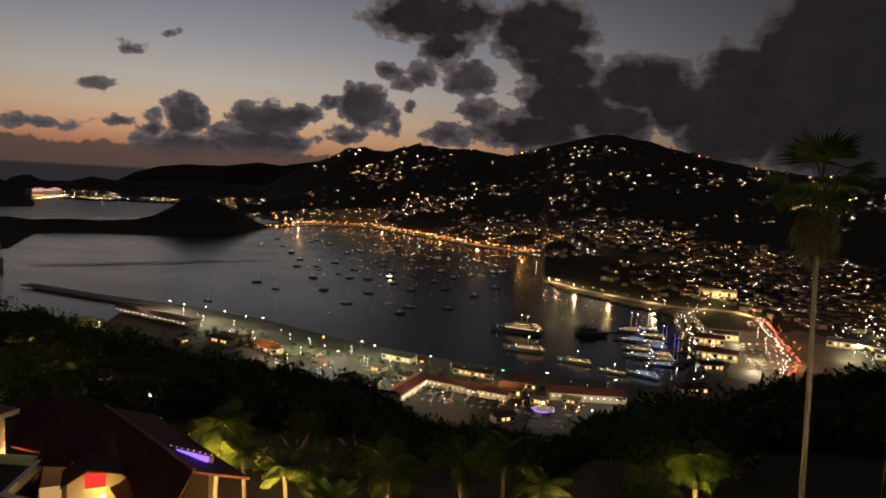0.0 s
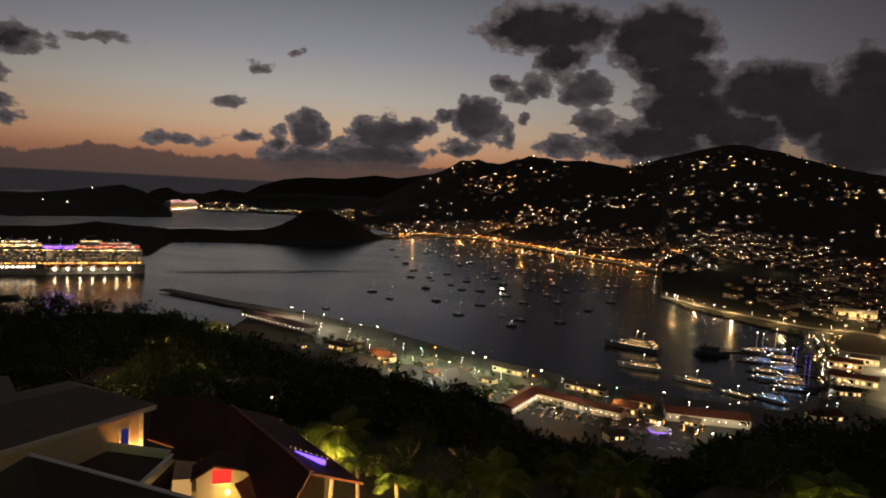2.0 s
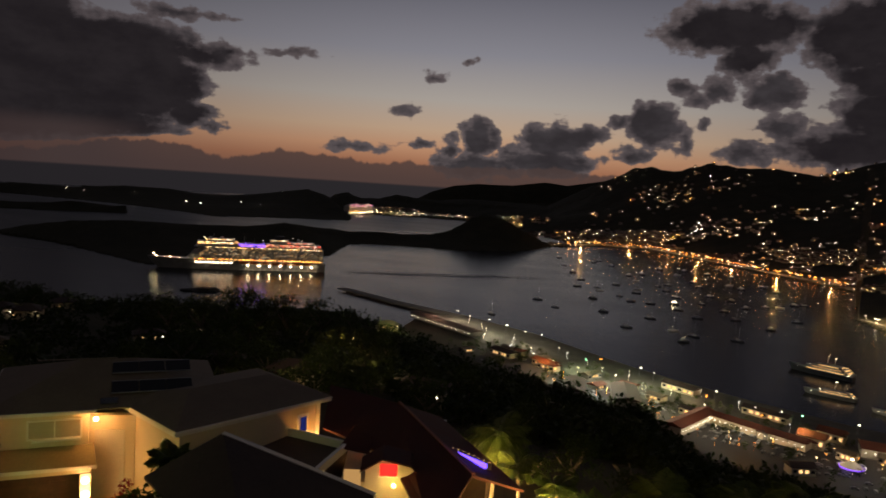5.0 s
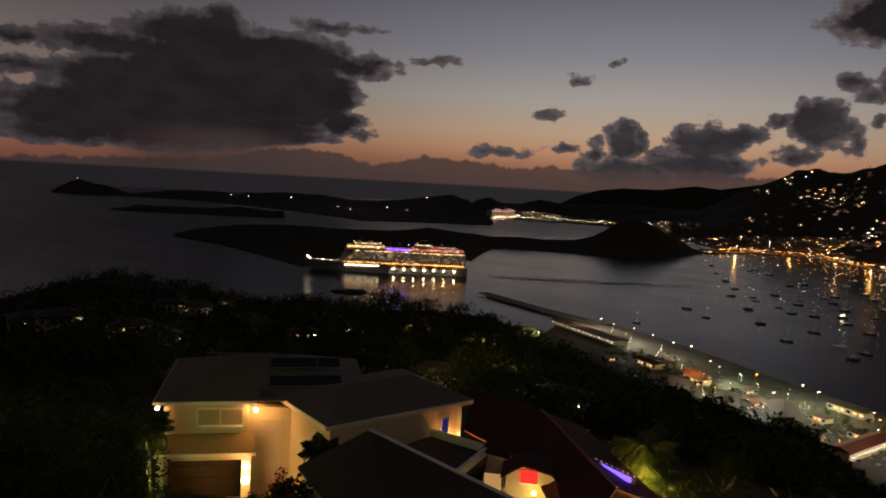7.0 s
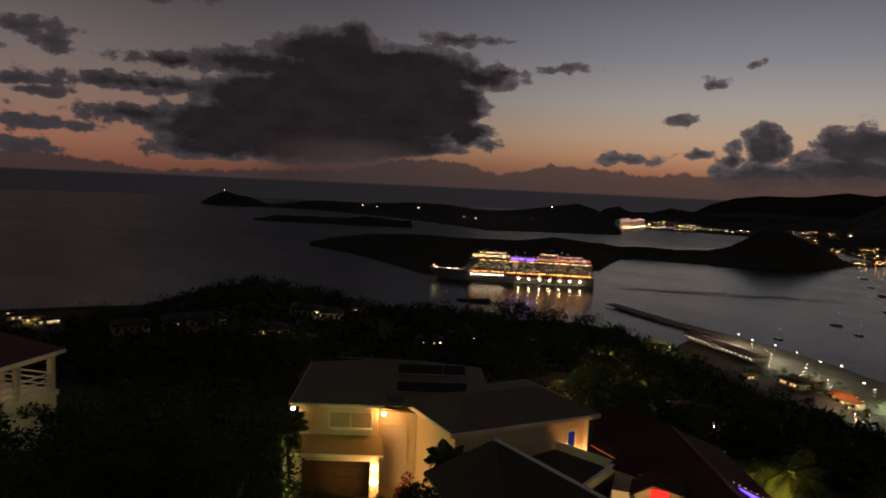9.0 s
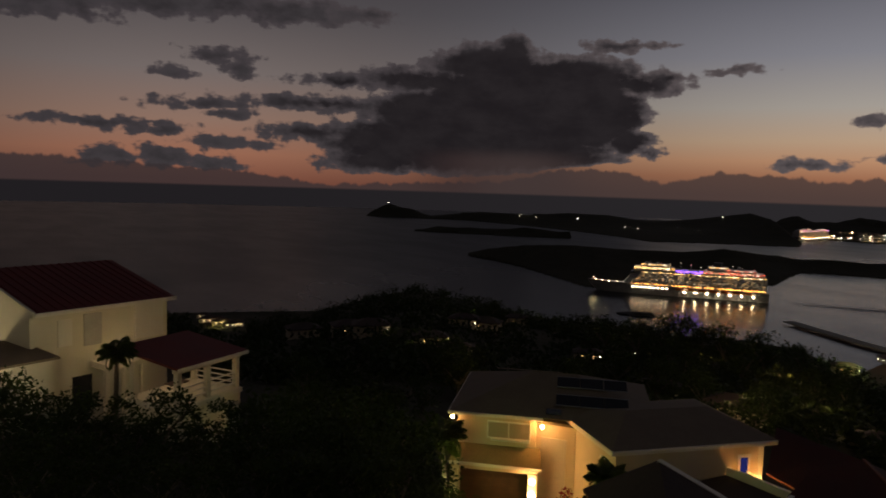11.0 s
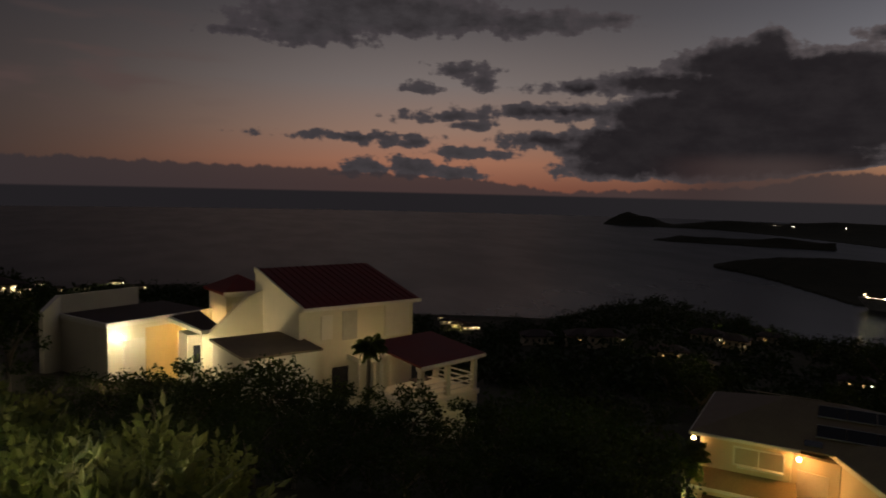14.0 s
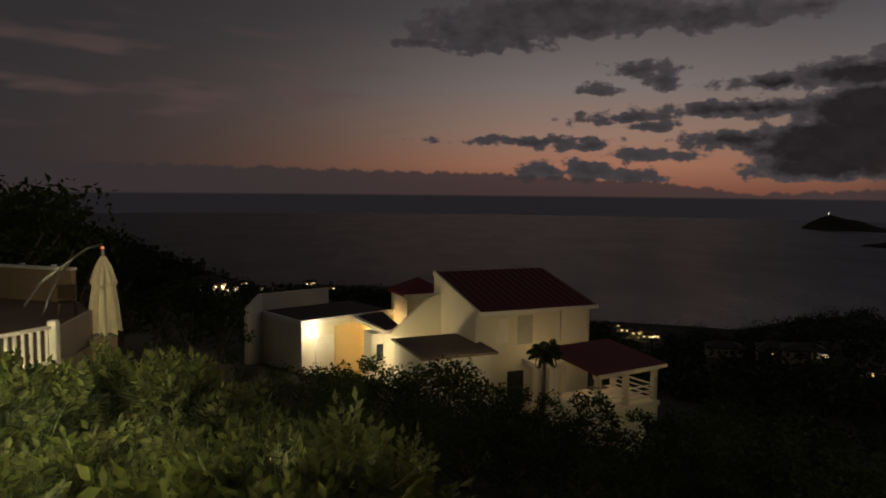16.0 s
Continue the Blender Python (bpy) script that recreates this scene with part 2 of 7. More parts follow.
def leafy(name, a, b, rough=0.55, spec=0.12):
    m = bpy.data.materials.new(name)
    m.use_nodes = True
    t = Nodes(m.node_tree)
    g = t.node("ShaderNodeNewGeometry").outputs["Random Per Island"]
    o = t.node("ShaderNodeObjectInfo").outputs["Random"]
    col = t.mix(t.math("ADD", t.math("MULTIPLY", g, 0.7), t.math("MULTIPLY", o, 0.3)), a, b)
    d = t.node("ShaderNodeBsdfPrincipled")
    t.put(d.inputs["Base Color"], col)
    d.inputs["Roughness"].default_value = rough
    d.inputs["Specular IOR Level"].default_value = spec
    tr = t.node("ShaderNodeBsdfTranslucent")
    t.put(tr.inputs[0], col)
    mx = t.node("ShaderNodeMixShader")
    mx.inputs[0].default_value = 0.25
    t.put(mx.inputs[1], d.outputs[0])
    t.put(mx.inputs[2], tr.outputs[0])
    t.put(t.node("ShaderNodeOutputMaterial").inputs[0], mx.outputs[0])
    return m


SEA = sea_surface()
EARTH = surface("scrub hillside", (0.038, 0.042, 0.026), (0.072, 0.066, 0.044), 0.95, 0.02, 0.4, 0.4, spec=0.1)
# asphalt colour lightened so that lit ground looks bright
YARD = surface("lightened asphalt", (0.10, 0.092, 0.078), (0.20, 0.185, 0.155), 0.85, 0.06, 0.3, 2.0)
# darker than ROOFRED, so the gable house's roof renders nearly black
DARKSHINGLE = surface("dark brown-red shingle", (0.045, 0.010, 0.007), (0.075, 0.016, 0.011), 0.85, 0.6, 0.3, 9.0)
ASPHALT = surface("asphalt", (0.045, 0.043, 0.042), (0.075, 0.072, 0.068), 0.85, 0.05, 0.3, 2.0)
CONCRETE = surface("quay concrete", (0.22, 0.21, 0.18), (0.34, 0.32, 0.28), 0.85, 0.08, 0.3, 2.5)
CREAM = surface("cream stucco", (0.62, 0.52, 0.36), (0.70, 0.60, 0.43), 0.85, 0.5, 0.35, 22.0, stain=0.16)
WHITEWALL = surface("white stucco", (0.66, 0.62, 0.50), (0.76, 0.71, 0.59), 0.85, 0.4, 0.35, 20.0, stain=0.18)
TRIM = surface("white painted trim", (0.74, 0.70, 0.62), (0.80, 0.77, 0.70), 0.5, 1.0, 0.1, 30.0, stain=0.1)
ROOFGREY = surface("brown-grey roof coating", (0.15, 0.115, 0.08), (0.21, 0.165, 0.12), 0.8, 0.6, 0.3, 9.0)
ROOFRED = surface("dark red roof sheet", (0.13, 0.014, 0.010), (0.19, 0.022, 0.015), 0.6, 0.4, 0.2, 8.0)
ROOFTILE = surface("clay tile", (0.12, 0.035, 0.02), (0.22, 0.07, 0.04), 0.8, 0.8, 0.3, 9.0)
DARKROOF = surface("weathered dark roof", (0.05, 0.035, 0.03), (0.09, 0.06, 0.05), 0.8, 0.3, 0.3, 5.0)
WOODDARK = surface("dark wood", (0.05, 0.03, 0.018), (0.10, 0.06, 0.035), 0.65, 1.5, 0.3, 25.0)
METAL = surface("galvanised metal", (0.30, 0.30, 0.30), (0.42, 0.42, 0.41), 0.45, 1.0, 0.1, 20.0, metal=0.8)
DARKMETAL = surface("dark metal", (0.03, 0.03, 0.032), (0.06, 0.06, 0.062), 0.5, 1.0, 0.1, 20.0, metal=0.5)
SOLAR = surface("solar cell glass", (0.006, 0.006, 0.008), (0.010, 0.010, 0.012), 0.5, 1.0, 0.0, 20.0, spec=0.2)
GLASS = surface("dark window glass", (0.02, 0.022, 0.028), (0.04, 0.042, 0.05), 0.12, 1.0, 0.0, 20.0, spec=0.7)
HULLWHITE = surface("white gelcoat", (0.66, 0.66, 0.66), (0.78, 0.78, 0.77), 0.35, 0.2, 0.05, 4.0, stain=0.12)
# white gelcoat darkened in colour, so these hulls look dimly lit
DIMHULL = surface("dimmed white gelcoat", (0.14, 0.14, 0.15), (0.26, 0.26, 0.27), 0.4, 0.2, 0.05, 4.0, stain=0.2)
LIFEBOAT = surface("lifeboat orange", (0.5, 0.14, 0.04), (0.6, 0.2, 0.06), 0.5)
HULLDARK = surface("dark blue hull paint", (0.02, 0.025, 0.045), (0.05, 0.055, 0.08), 0.4, 0.3, 0.05, 5.0)
PAINT = surface("car paint", (0.05, 0.05, 0.055), (0.6, 0.6, 0.6), 0.3, 0.3, 0.0, 5.0, stain=0.05)
RUBBER = surface("rubber", (0.015, 0.015, 0.015), (0.03, 0.03, 0.03), 0.85, 1.0, 0.1, 30.0)
BARK = surface("palm bark", (0.16, 0.13, 0.10), (0.26, 0.22, 0.17), 0.9, 2.0, 0.6, 14.0)
CANVAS = surface("cream canvas", (0.58, 0.52, 0.38), (0.68, 0.62, 0.46), 0.9, 1.2, 0.3, 60.0, stain=0.15)
PANEL = surface("town wall paint", (0.07, 0.06, 0.048), (0.22, 0.19, 0.15), 0.85, 0.05, 0.1, 1.0, per="island")
TOWNROOF = surface("town roof", (0.035, 0.025, 0.02), (0.09, 0.055, 0.045), 0.85, 0.05, 0.1, 1.0, per="island")
LEAF = leafy("broad leaves", (0.030, 0.048, 0.012), (0.075, 0.105, 0.028))
# wide tone range puts highlights and dark gaps into the leaf colour
BUSHLEAF = leafy("bush leaves", (0.04, 0.062, 0.015), (0.19, 0.21, 0.06), 0.45, 0.4)
LEAFDARK = leafy("hillside leaves", (0.022, 0.034, 0.012), (0.048, 0.066, 0.022))
FROND = leafy("palm frond", (0.050, 0.075, 0.015), (0.11, 0.14, 0.035))
DRYFROND = leafy("dry palm frond", (0.10, 0.085, 0.045), (0.17, 0.15, 0.085))
REDLEAF = leafy("red leaves", (0.18, 0.02, 0.03), (0.32, 0.05, 0.05))
TOWNLIGHT = lit("town light", [(1.0, 0.52, 0.17), (1.0, 0.72, 0.38), (1.0, 0.84, 0.58), (1.0, 0.46, 0.14), (0.95, 0.95, 0.82), (1.0, 0.34, 0.06), (1.0, 0.66, 0.30), (1.0, 0.80, 0.48)], 62.0, 1.7)
SODIUM = lit("sodium lamp", [(1.0, 0.34, 0.05), (1.0, 0.42, 0.09), (1.0, 0.28, 0.035)], 14.0, 0.7)
WHITELAMP = lit("white lamp", [(1.0, 0.93, 0.76), (0.95, 1.0, 0.92), (1.0, 0.86, 0.6)], 12.0, 0.6)
WARMWIN = lit("warm lit window", [(1.0, 0.66, 0.30), (1.0, 0.76, 0.42), (1.0, 0.58, 0.22)], 1.7, 1.0)
HOUSELAMP = lit("house lamp", [(1.0, 0.66, 0.26)], 30.0)
TAIL = lit("tail lamp", [(1.0, 0.07, 0.03)], 7.0)
HEADLAMP = lit("head lamp", [(1.0, 0.92, 0.78)], 9.0)
REDGLOW = lit("red lit panel", [(1.0, 0.03, 0.02)], 1.6)
BLUELED = lit("blue led strip", [(0.13, 0.06, 1.0)], 4.0)
BLUEWHITE = lit("blue yacht light", [(0.05, 0.30, 1.0), (0.08, 0.45, 1.0), (0.15, 0.5, 1.0)], 1.6, 0.7)
VIOLET = lit("violet deck light", [(0.26, 0.09, 1.0)], 8.0)
SHIPGOLD = lit("gold deck light", [(1.0, 0.52, 0.14), (1.0, 0.66, 0.26), (1.0, 0.45, 0.1), (1.0, 0.8, 0.5)], 9.0, 1.6)
SHIPCABIN = lit("cabin window", [(1.0, 0.60, 0.25), (1.0, 0.75, 0.45), (1.0, 0.50, 0.18)], 1.0, 2.2)
SHIPRED = lit("red deck light", [(1.0, 0.16, 0.08), (1.0, 0.45, 0.2), (1.0, 0.10, 0.05), (1.0, 0.7, 0.5)], 5.0, 1.4)
SHIPWHITE = lit("white deck lamp", [(1.0, 0.78, 0.42)], 58.0)
GREENLAMP = lit("green lamp", [(0.25, 1.0, 0.45)], 14.0)
MAGENTA = lit("magenta deck light", [(1.0, 0.25, 0.75), (0.7, 0.3, 1.0), (1.0, 0.7, 0.4), (1.0, 0.3, 0.3)], 5.0, 0.8)


# ---- mesh tools ----
def mesh_of(name, bm, material):
    me = bpy.data.meshes.new(name)
    bm.to_mesh(me)
    bm.free()
    for m in material if isinstance(material, (list, tuple)) else (material,):
        me.materials.append(m)
    return me


def part(name, bm, material, parent=None, label=""):
    ob = new(name, mesh_of(name, bm, material) if isinstance(bm, bmesh.types.BMesh) else bm)
    if parent is not None:
        ob.parent = parent
    return tagged(ob, label)


def thing(name, at, turn, label, category, group="", kind=""):
    ob = new(name)
    ob.matrix_world = pose(at[0], at[1], at[2], 0, 0, turn)
    ob.empty_display_size = 0.2
    return tagged(ob, label, category, group, kind)


def quads(name, verts, faces, material):
    me = bpy.data.meshes.new(name)
    me.from_pydata(verts, [], faces)
    me.materials.append(material)
    return me


def add_box(bm, lo, hi, bevel=0.0, m=None):
    c = [(a + b) / 2 for a, b in zip(lo, hi)]
    s = [b - a for a, b in zip(lo, hi)]
    r = bmesh.ops.create_cube(bm, size=1, matrix=Matrix.Translation(c) @ Matrix.Diagonal((*s, 1)))
    if bevel:
        bmesh.ops.bevel(bm, geom=list({e for v in r["verts"] for e in v.link_edges}), offset=bevel, segments=1, affect="EDGES")
    elif m is not None:
        bmesh.ops.transform(bm, matrix=m, verts=r["verts"])


def box(lo, hi, bevel=0.0):
    bm = bmesh.new()
    add_box(bm, lo, hi, bevel)
    return bm


def add_tube(bm, a, b, r0, r1=None, sides=8):
    a, b = Vector(a), Vector(b)
    r1 = r0 if r1 is None else r1
    m = Matrix.Translation((a + b) / 2) @ (b - a).to_track_quat("Z", "Y").to_matrix().to_4x4()
    bmesh.ops.create_cone(bm, cap_ends=True, segments=sides, radius1=r0, radius2=max(r1, 1e-4), depth=(b - a).length, matrix=m)


def tube(a, b, r0, r1=None, sides=8):
    bm = bmesh.new()
    add_tube(bm, a, b, r0, r1, sides)
    return bm


def add_ball(bm, c, r, sub=1, flat=1.0):
    bmesh.ops.create_icosphere(bm, subdivisions=sub, radius=r, matrix=Matrix.Translation(c) @ Matrix.Diagonal((1, 1, flat, 1)))


def ball(c, r, sub=1, flat=1.0):
    bm = bmesh.new()
    add_ball(bm, c, r, sub, flat)
    return bm


def add_prism(bm, ring, z0, z1):
    """Upright prism over a ring of (x, y)."""
    lo = [bm.verts.new((x, y, z0)) for x, y in ring]
    hi = [bm.verts.new((x, y, z1)) for x, y in ring]
    n = len(ring)
    bm.faces.new(lo[::-1])
    bm.faces.new(hi)
    for i in range(n):
        bm.faces.new((lo[i], lo[(i + 1) % n], hi[(i + 1) % n], hi[i]))


def prism(ring, z0, z1):
    bm = bmesh.new()
    add_prism(bm, ring, z0, z1)
    bmesh.ops.recalc_face_normals(bm, faces=bm.faces)
    return bm


def slab(ring, thick):
    """A roof sheet: a ring of 3D points with a thickness downwards."""
    bm = bmesh.new()
    top = [bm.verts.new(p) for p in ring]
    low = [bm.verts.new((p[0], p[1], p[2] - thick)) for p in ring]
    n = len(ring)
    bm.faces.new(top)
    bm.faces.new(low[::-1])
    for i in range(n):
        bm.faces.new((top[i], low[i], low[(i + 1) % n], top[(i + 1) % n]))
    bmesh.ops.recalc_face_normals(bm, faces=bm.faces)
    return bm


def hip_roof(x0, x1, y0, y1, z, rise, over=0.5, thick=0.18, gable=False):
    """A hipped (or gabled) roof over a box, with eaves and thickness; the ridge runs along the longer side."""
    x0, x1, y0, y1 = x0 - over, x1 + over, y0 - over, y1 + over
    bm = bmesh.new()
    w, d = x1 - x0, y1 - y0
    if w >= d:
        k = 0.0 if gable else d / 2
        r = [(x0 + k, (y0 + y1) / 2, z + rise), (x1 - k, (y0 + y1) / 2, z + rise)]
    else:
        k = 0.0 if gable else w / 2
        r = [((x0 + x1) / 2, y0 + k, z + rise), ((x0 + x1) / 2, y1 - k, z + rise)]
    low = [bm.verts.new((x, y, z - thick)) for x, y in ((x0, y0), (x1, y0), (x1, y1), (x0, y1))]
    e = [bm.verts.new((x, y, z)) for x, y in ((x0, y0), (x1, y0), (x1, y1), (x0, y1))]
    p, q = [bm.verts.new(v) for v in r]
    bm.faces.new(low[::-1])
    for i in range(4):
        bm.faces.new((low[i], low[(i + 1) % 4], e[(i + 1) % 4], e[i]))
    if w >= d:
        for f in ((e[0], e[1], q, p), (e[1], e[2], q), (e[2], e[3], p, q), (e[3], e[0], p)):
            bm.faces.new(f)
    else:
        for f in ((e[0], e[1], p), (e[1], e[2], q, p), (e[2], e[3], q), (e[3], e[0], p, q)):
            bm.faces.new(f)
    bmesh.ops.recalc_face_normals(bm, faces=bm.faces)
    return bm


def lamp(name, at, colour, watts, size=0.3):
    d = bpy.data.lights.new(name, "POINT")
    d.color, d.energy, d.shadow_soft_size = colour, watts, size
    ob = new(name, d)
    ob.location = at
    return ob

# ---- land and sea ----
def wobble(x, y, scale, seed):
    """Cheap smooth noise for numpy arrays, about -1 to 1."""
    rng = np.random.RandomState(seed)
    out, amp, total = 0.0, 1.0, 0.0
    for octave in range(5):
        for k in range(3):
            a = rng.uniform(0, 2 * math.pi)
            out = out + amp * np.sin((x * math.cos(a) + y * math.sin(a)) * scale * 2.0 ** octave * rng.uniform(0.8, 1.3) + rng.uniform(0, 7))
        total += amp * 2.1
        amp *= 0.55
    return out / total


def ease(x):
    x = np.clip(x, 0, 1)
    return x * x * (3 - 2 * x)


def landform(az, r, shore, ridge, tops, rough, seed):
    """Height of a hill range: its shore and ridge distances and the ridge's elevation angle, by bearing."""
    a0 = np.interp(az, *zip(*shore))
    a1 = np.interp(az, *zip(*ridge))
    top = EYE + a1 * np.tan(np.interp(az, *zip(*tops)) * DEG)
    t = (r - a0) / np.maximum(a1 - a0, 1)
    x, y = -r * np.sin(az * DEG), r * np.cos(az * DEG)
    n = wobble(x, y, 0.004, seed)
    z = 2.0 + (top - 2.0) * np.where(t < 1, ease(t * 0.5) * 2, np.maximum(1 - (t - 1) * 0.9, 0.0))
    z = z + n * rough * np.clip(t * 3, 0, 1) * np.where(np.abs(t - 1) < 0.15, 0.35, 1.0)
    z = np.where((t < 0) | ((t > 2.0) & (z < 8)) | (z < 1.0), -12.0, z)
    inside = (az > shore[0][0]) & (az < shore[-1][0])
    return np.where(inside, z, -12.0)


TOWN_SHORE = [(-75, 700), (-34, 700), (-27, 760), (-21, 760), (-19, 985), (-15, 1040), (-10.2, 1130), (-9.2, 1190), (-8.3, 1230), (-8.2, 1630), (-6, 1700), (-3, 1822), (2, 2050), (6, 2290), (10, 2250), (13, 2110), (14, 2130), (16, 2600), (20, 3150), (24, 3210), (28.0, 3260), (31.6, 3350)]
TOWN_RIDGE = [(-75, 2300), (-34, 2500), (-20, 3000), (-12, 3150), (0, 3300), (9, 3600), (14, 4000), (20, 4200), (28.6, 3700), (31.6, 3800)]
TOWN_TOPS = [(-75, 3.0), (-31, 1.9), (-27, 1.8), (-23.4, 2.15), (-20, 2.75), (-17.8, 3.2), (-15.5, 3.75), (-12.6, 4.2), (-9.5, 3.5), (-7, 2.75), (-5, 2.15), (-2.5, 2.6), (-0.5, 2.45), (2.1, 2.75), (4.8, 1.95), (6.3, 2.25), (7.6, 2.1), (9, 1.3), (12, -0.2), (14, -1.3), (19, -1.25), (22.5, -1.45), (24.5, -1.3), (26, -1.12), (27.5, -1.6), (28.6, -1.75), (29.8, -1.25), (31, -1.5), (31.6, -2.4)]
ISLE_SHORE = [(13.2, 2095), (15, 1910), (16.6, 1825), (20.7, 1755), (24.5, 1768), (28, 1775), (29.5, 1745), (31, 1480), (34, 1390), (38, 1300), (43, 1230), (45.1, 1268), (48.2, 1421), (51.1, 1591), (54.2, 1725)]
ISLE_RIDGE = [(13.2, 2110), (16, 2020), (19, 2030), (24, 1930), (30, 1900), (34, 1700), (44, 1600), (54.2, 1765)]
ISLE_TOPS = [(13.2, -4.5), (14.76, -3.85), (15.83, -3.3), (17.5, -2.4), (19.1, -2.2), (20.3, -2.9), (21.5, -3.7), (23, -4.15), (25.3, -4.3), (27.4, -4.2), (29.5, -4.35), (31.8, -4.15), (34.6, -3.9), (37.3, -4.3), (41.7, -4.35), (46.1, -4.25), (49.5, -4.4), (52.4, -4.8), (54.2, -5.35)]
OUTER_SHORE = [(29.4, 2700), (31, 2660), (36, 2600), (40, 2540), (47, 3065), (54.4, 3590), (58, 3650), (62.3, 3720)]
OUTER_RIDGE = [(29.6, 2850), (33, 3500), (48, 3600), (62.3, 3880)]
OUTER_TOPS = [(29.4, -3.3), (30.2, -2.6), (31.5, -1.6), (32.9, -1.2), (35.1, -1.55), (37.4, -1.9), (40, -2.2), (43.2, -1.75), (46.2, -1.7), (49.6, -2.0), (52.4, -1.9), (54.4, -2.0), (57.1, -2.4), (59, -1.7), (60.4, -1.4), (61.8, -2.0), (62.3, -2.5)]
ISLET_SHORE = [(46, 2500), (52, 2520), (57, 2580), (58.4, 2600)]
ISLET_RIDGE = [(46, 2560), (58.4, 2660)]
ISLET_TOPS = [(46, -3.1), (50, -3.0), (53, -3.2), (56.5, -3.1), (58.4, -3.6)]
CAPE_SHORE = [(9, 4500), (24.5, 4560)]
CAPE_RIDGE = [(9, 4750), (24.5, 4750)]
CAPE_TOPS = [(9, 1.2), (10, 1.05), (12.6, 0.5), (14.3, 0.68), (16.8, 0.25), (19.6, 0.2), (21.5, -0.1), (23.2, -0.7), (24.5, -1.5)]
# the near hillside: height of the pads near fifty metres, the brow's distance and its elevation, and the shore behind
PAD = [(-180, 156), (-75, 146), (-32, 142), (15, 143), (22, 143), (45, 143), (60, 145), (75, 149), (90, 150.5), (105, 153), (118, 158), (135, 160), (180, 160)]
BROW = [(-180, 120), (-34, 150), (14, 160), (22, 260), (30, 340), (45, 380), (52, 500), (62, 520), (72, 430), (80, 480), (110, 420), (180, 150)]
BROW_EL = [(-180, 6), (-60, -10), (-34, -12.6), (-28, -14.0), (-23.4, -15.8), (-13.6, -18.6), (-11, -21.2), (0.5, -21.2), (5.2, -18.9), (12.9, -18.5), (20.5, -15.8), (25, -13.2), (29.5, -11.5), (38, -11.7), (47, -10.9), (52, -9.6), (58, -8.7), (62, -9.5), (66, -11.0), (70, -11.7), (75, -11.4), (85, -9.5), (95, -8.6), (104, -8.6), (112, -5), (130, 2), (180, 6)]
FOOT = [(-180, 1200), (-75, 900), (-34, 395), (-20, 420), (-10, 420), (0, 430), (8, 470), (16, 560), (22, 680), (30, 720), (45, 760), (60, 900), (75, 900), (110, 1000), (180, 1200)]


def near_land(az, r):
    pad, rb = np.interp(az, *zip(*PAD)), np.interp(az, *zip(*BROW))
    zb = EYE + rb * np.tan(np.interp(az, *zip(*BROW_EL)) * DEG)
    foot = np.interp(az, *zip(*FOOT))
    z = np.where(r < 2.2, 163.4, 163.4 + (159.0 - 163.4) * ease((r - 2.2) / 3.0))
    z = np.where(r > 5.2, 159.0 + (pad - 159.0) * np.clip((r - 5.2) / 40.0, 0, 1), z)
    z = np.where(r > 45, pad + (zb - pad) * np.clip((r - 45) / (rb - 45), 0, 1), z)
    z = np.where(r > rb, zb + (1.5 - zb) * ease((r - rb) / np.maximum(foot - rb, 1)), z)
    x, y = -r * np.sin(az * DEG), r * np.cos(az * DEG)
    z = z + wobble(x, y, 0.03, 3) * np.clip((r - 60) / 100, 0, 1) * np.clip((foot - r) / 100, 0, 1) * 4
    return np.where(r > foot + 25, -12.0, z)


# the harbour flats, from the quay's edge back to the foot of the hill
QUAY = [(300, 640), (262, 690), (232, 640), (190, 588), (95, 606), (10, 640), (-72, 684), (-195, 775), (-304, 828), (-345, 800), (-330, 690), (-120, 400), (300, 330), (420, 420), (470, 700)]


def in_ring(x, y, ring):
    hit = np.zeros(np.shape(x), bool)
    for (x0, y0), (x1, y1) in zip(ring, ring[1:] + ring[:1]):
        hit ^= ((y0 > y) != (y1 > y)) & (x < (x1 - x0) * (y - y0) / (y1 - y0 + 1e-9) + x0)
    return hit


def height(x, y):
    x, y = np.asarray(x, float), np.asarray(y, float)
    r, az = np.hypot(x, y), np.arctan2(-x, y) / DEG
    z = near_land(az, r)
    for shore, ridge, tops, rough, seed in ((TOWN_SHORE, TOWN_RIDGE, TOWN_TOPS, 26, 5), (ISLE_SHORE, ISLE_RIDGE, ISLE_TOPS, 6, 6), (OUTER_SHORE, OUTER_RIDGE, OUTER_TOPS, 8, 7),
                                            (ISLET_SHORE, ISLET_RIDGE, ISLET_TOPS, 3, 8), (CAPE_SHORE, CAPE_RIDGE, CAPE_TOPS, 10, 9)):
        z = np.maximum(z, landform(az, r, shore, ridge, tops, rough, seed))
    return np.where(in_ring(x, y, QUAY), np.maximum(z, 2.6), z)


def ground_z(x, y):
    return float(height(np.array([x]), np.array([y]))[0])


AZ = np.concatenate([np.arange(-180, -76, 4.0), np.arange(-76, -34, 1.0), np.arange(-34, 64, 0.22), np.arange(64, 124, 0.5), np.arange(124, 180, 4.0)])
RR = np.concatenate([[0.0, 1.2], np.geomspace(2.2, 300, 70), np.geomspace(310, 4960, 210)])
ga, gr = np.meshgrid(AZ, RR, indexing="ij")
gx, gy = -gr * np.sin(ga * DEG), gr * np.cos(ga * DEG)
gz = height(gx, gy)
na, nr = gx.shape
idx = np.arange(na * nr).reshape(na, nr)
a, b = idx, np.roll(idx, -1, 0)
faces = np.stack([a[:, :-1], a[:, 1:], b[:, 1:], b[:, :-1]], -1).reshape(-1, 4)
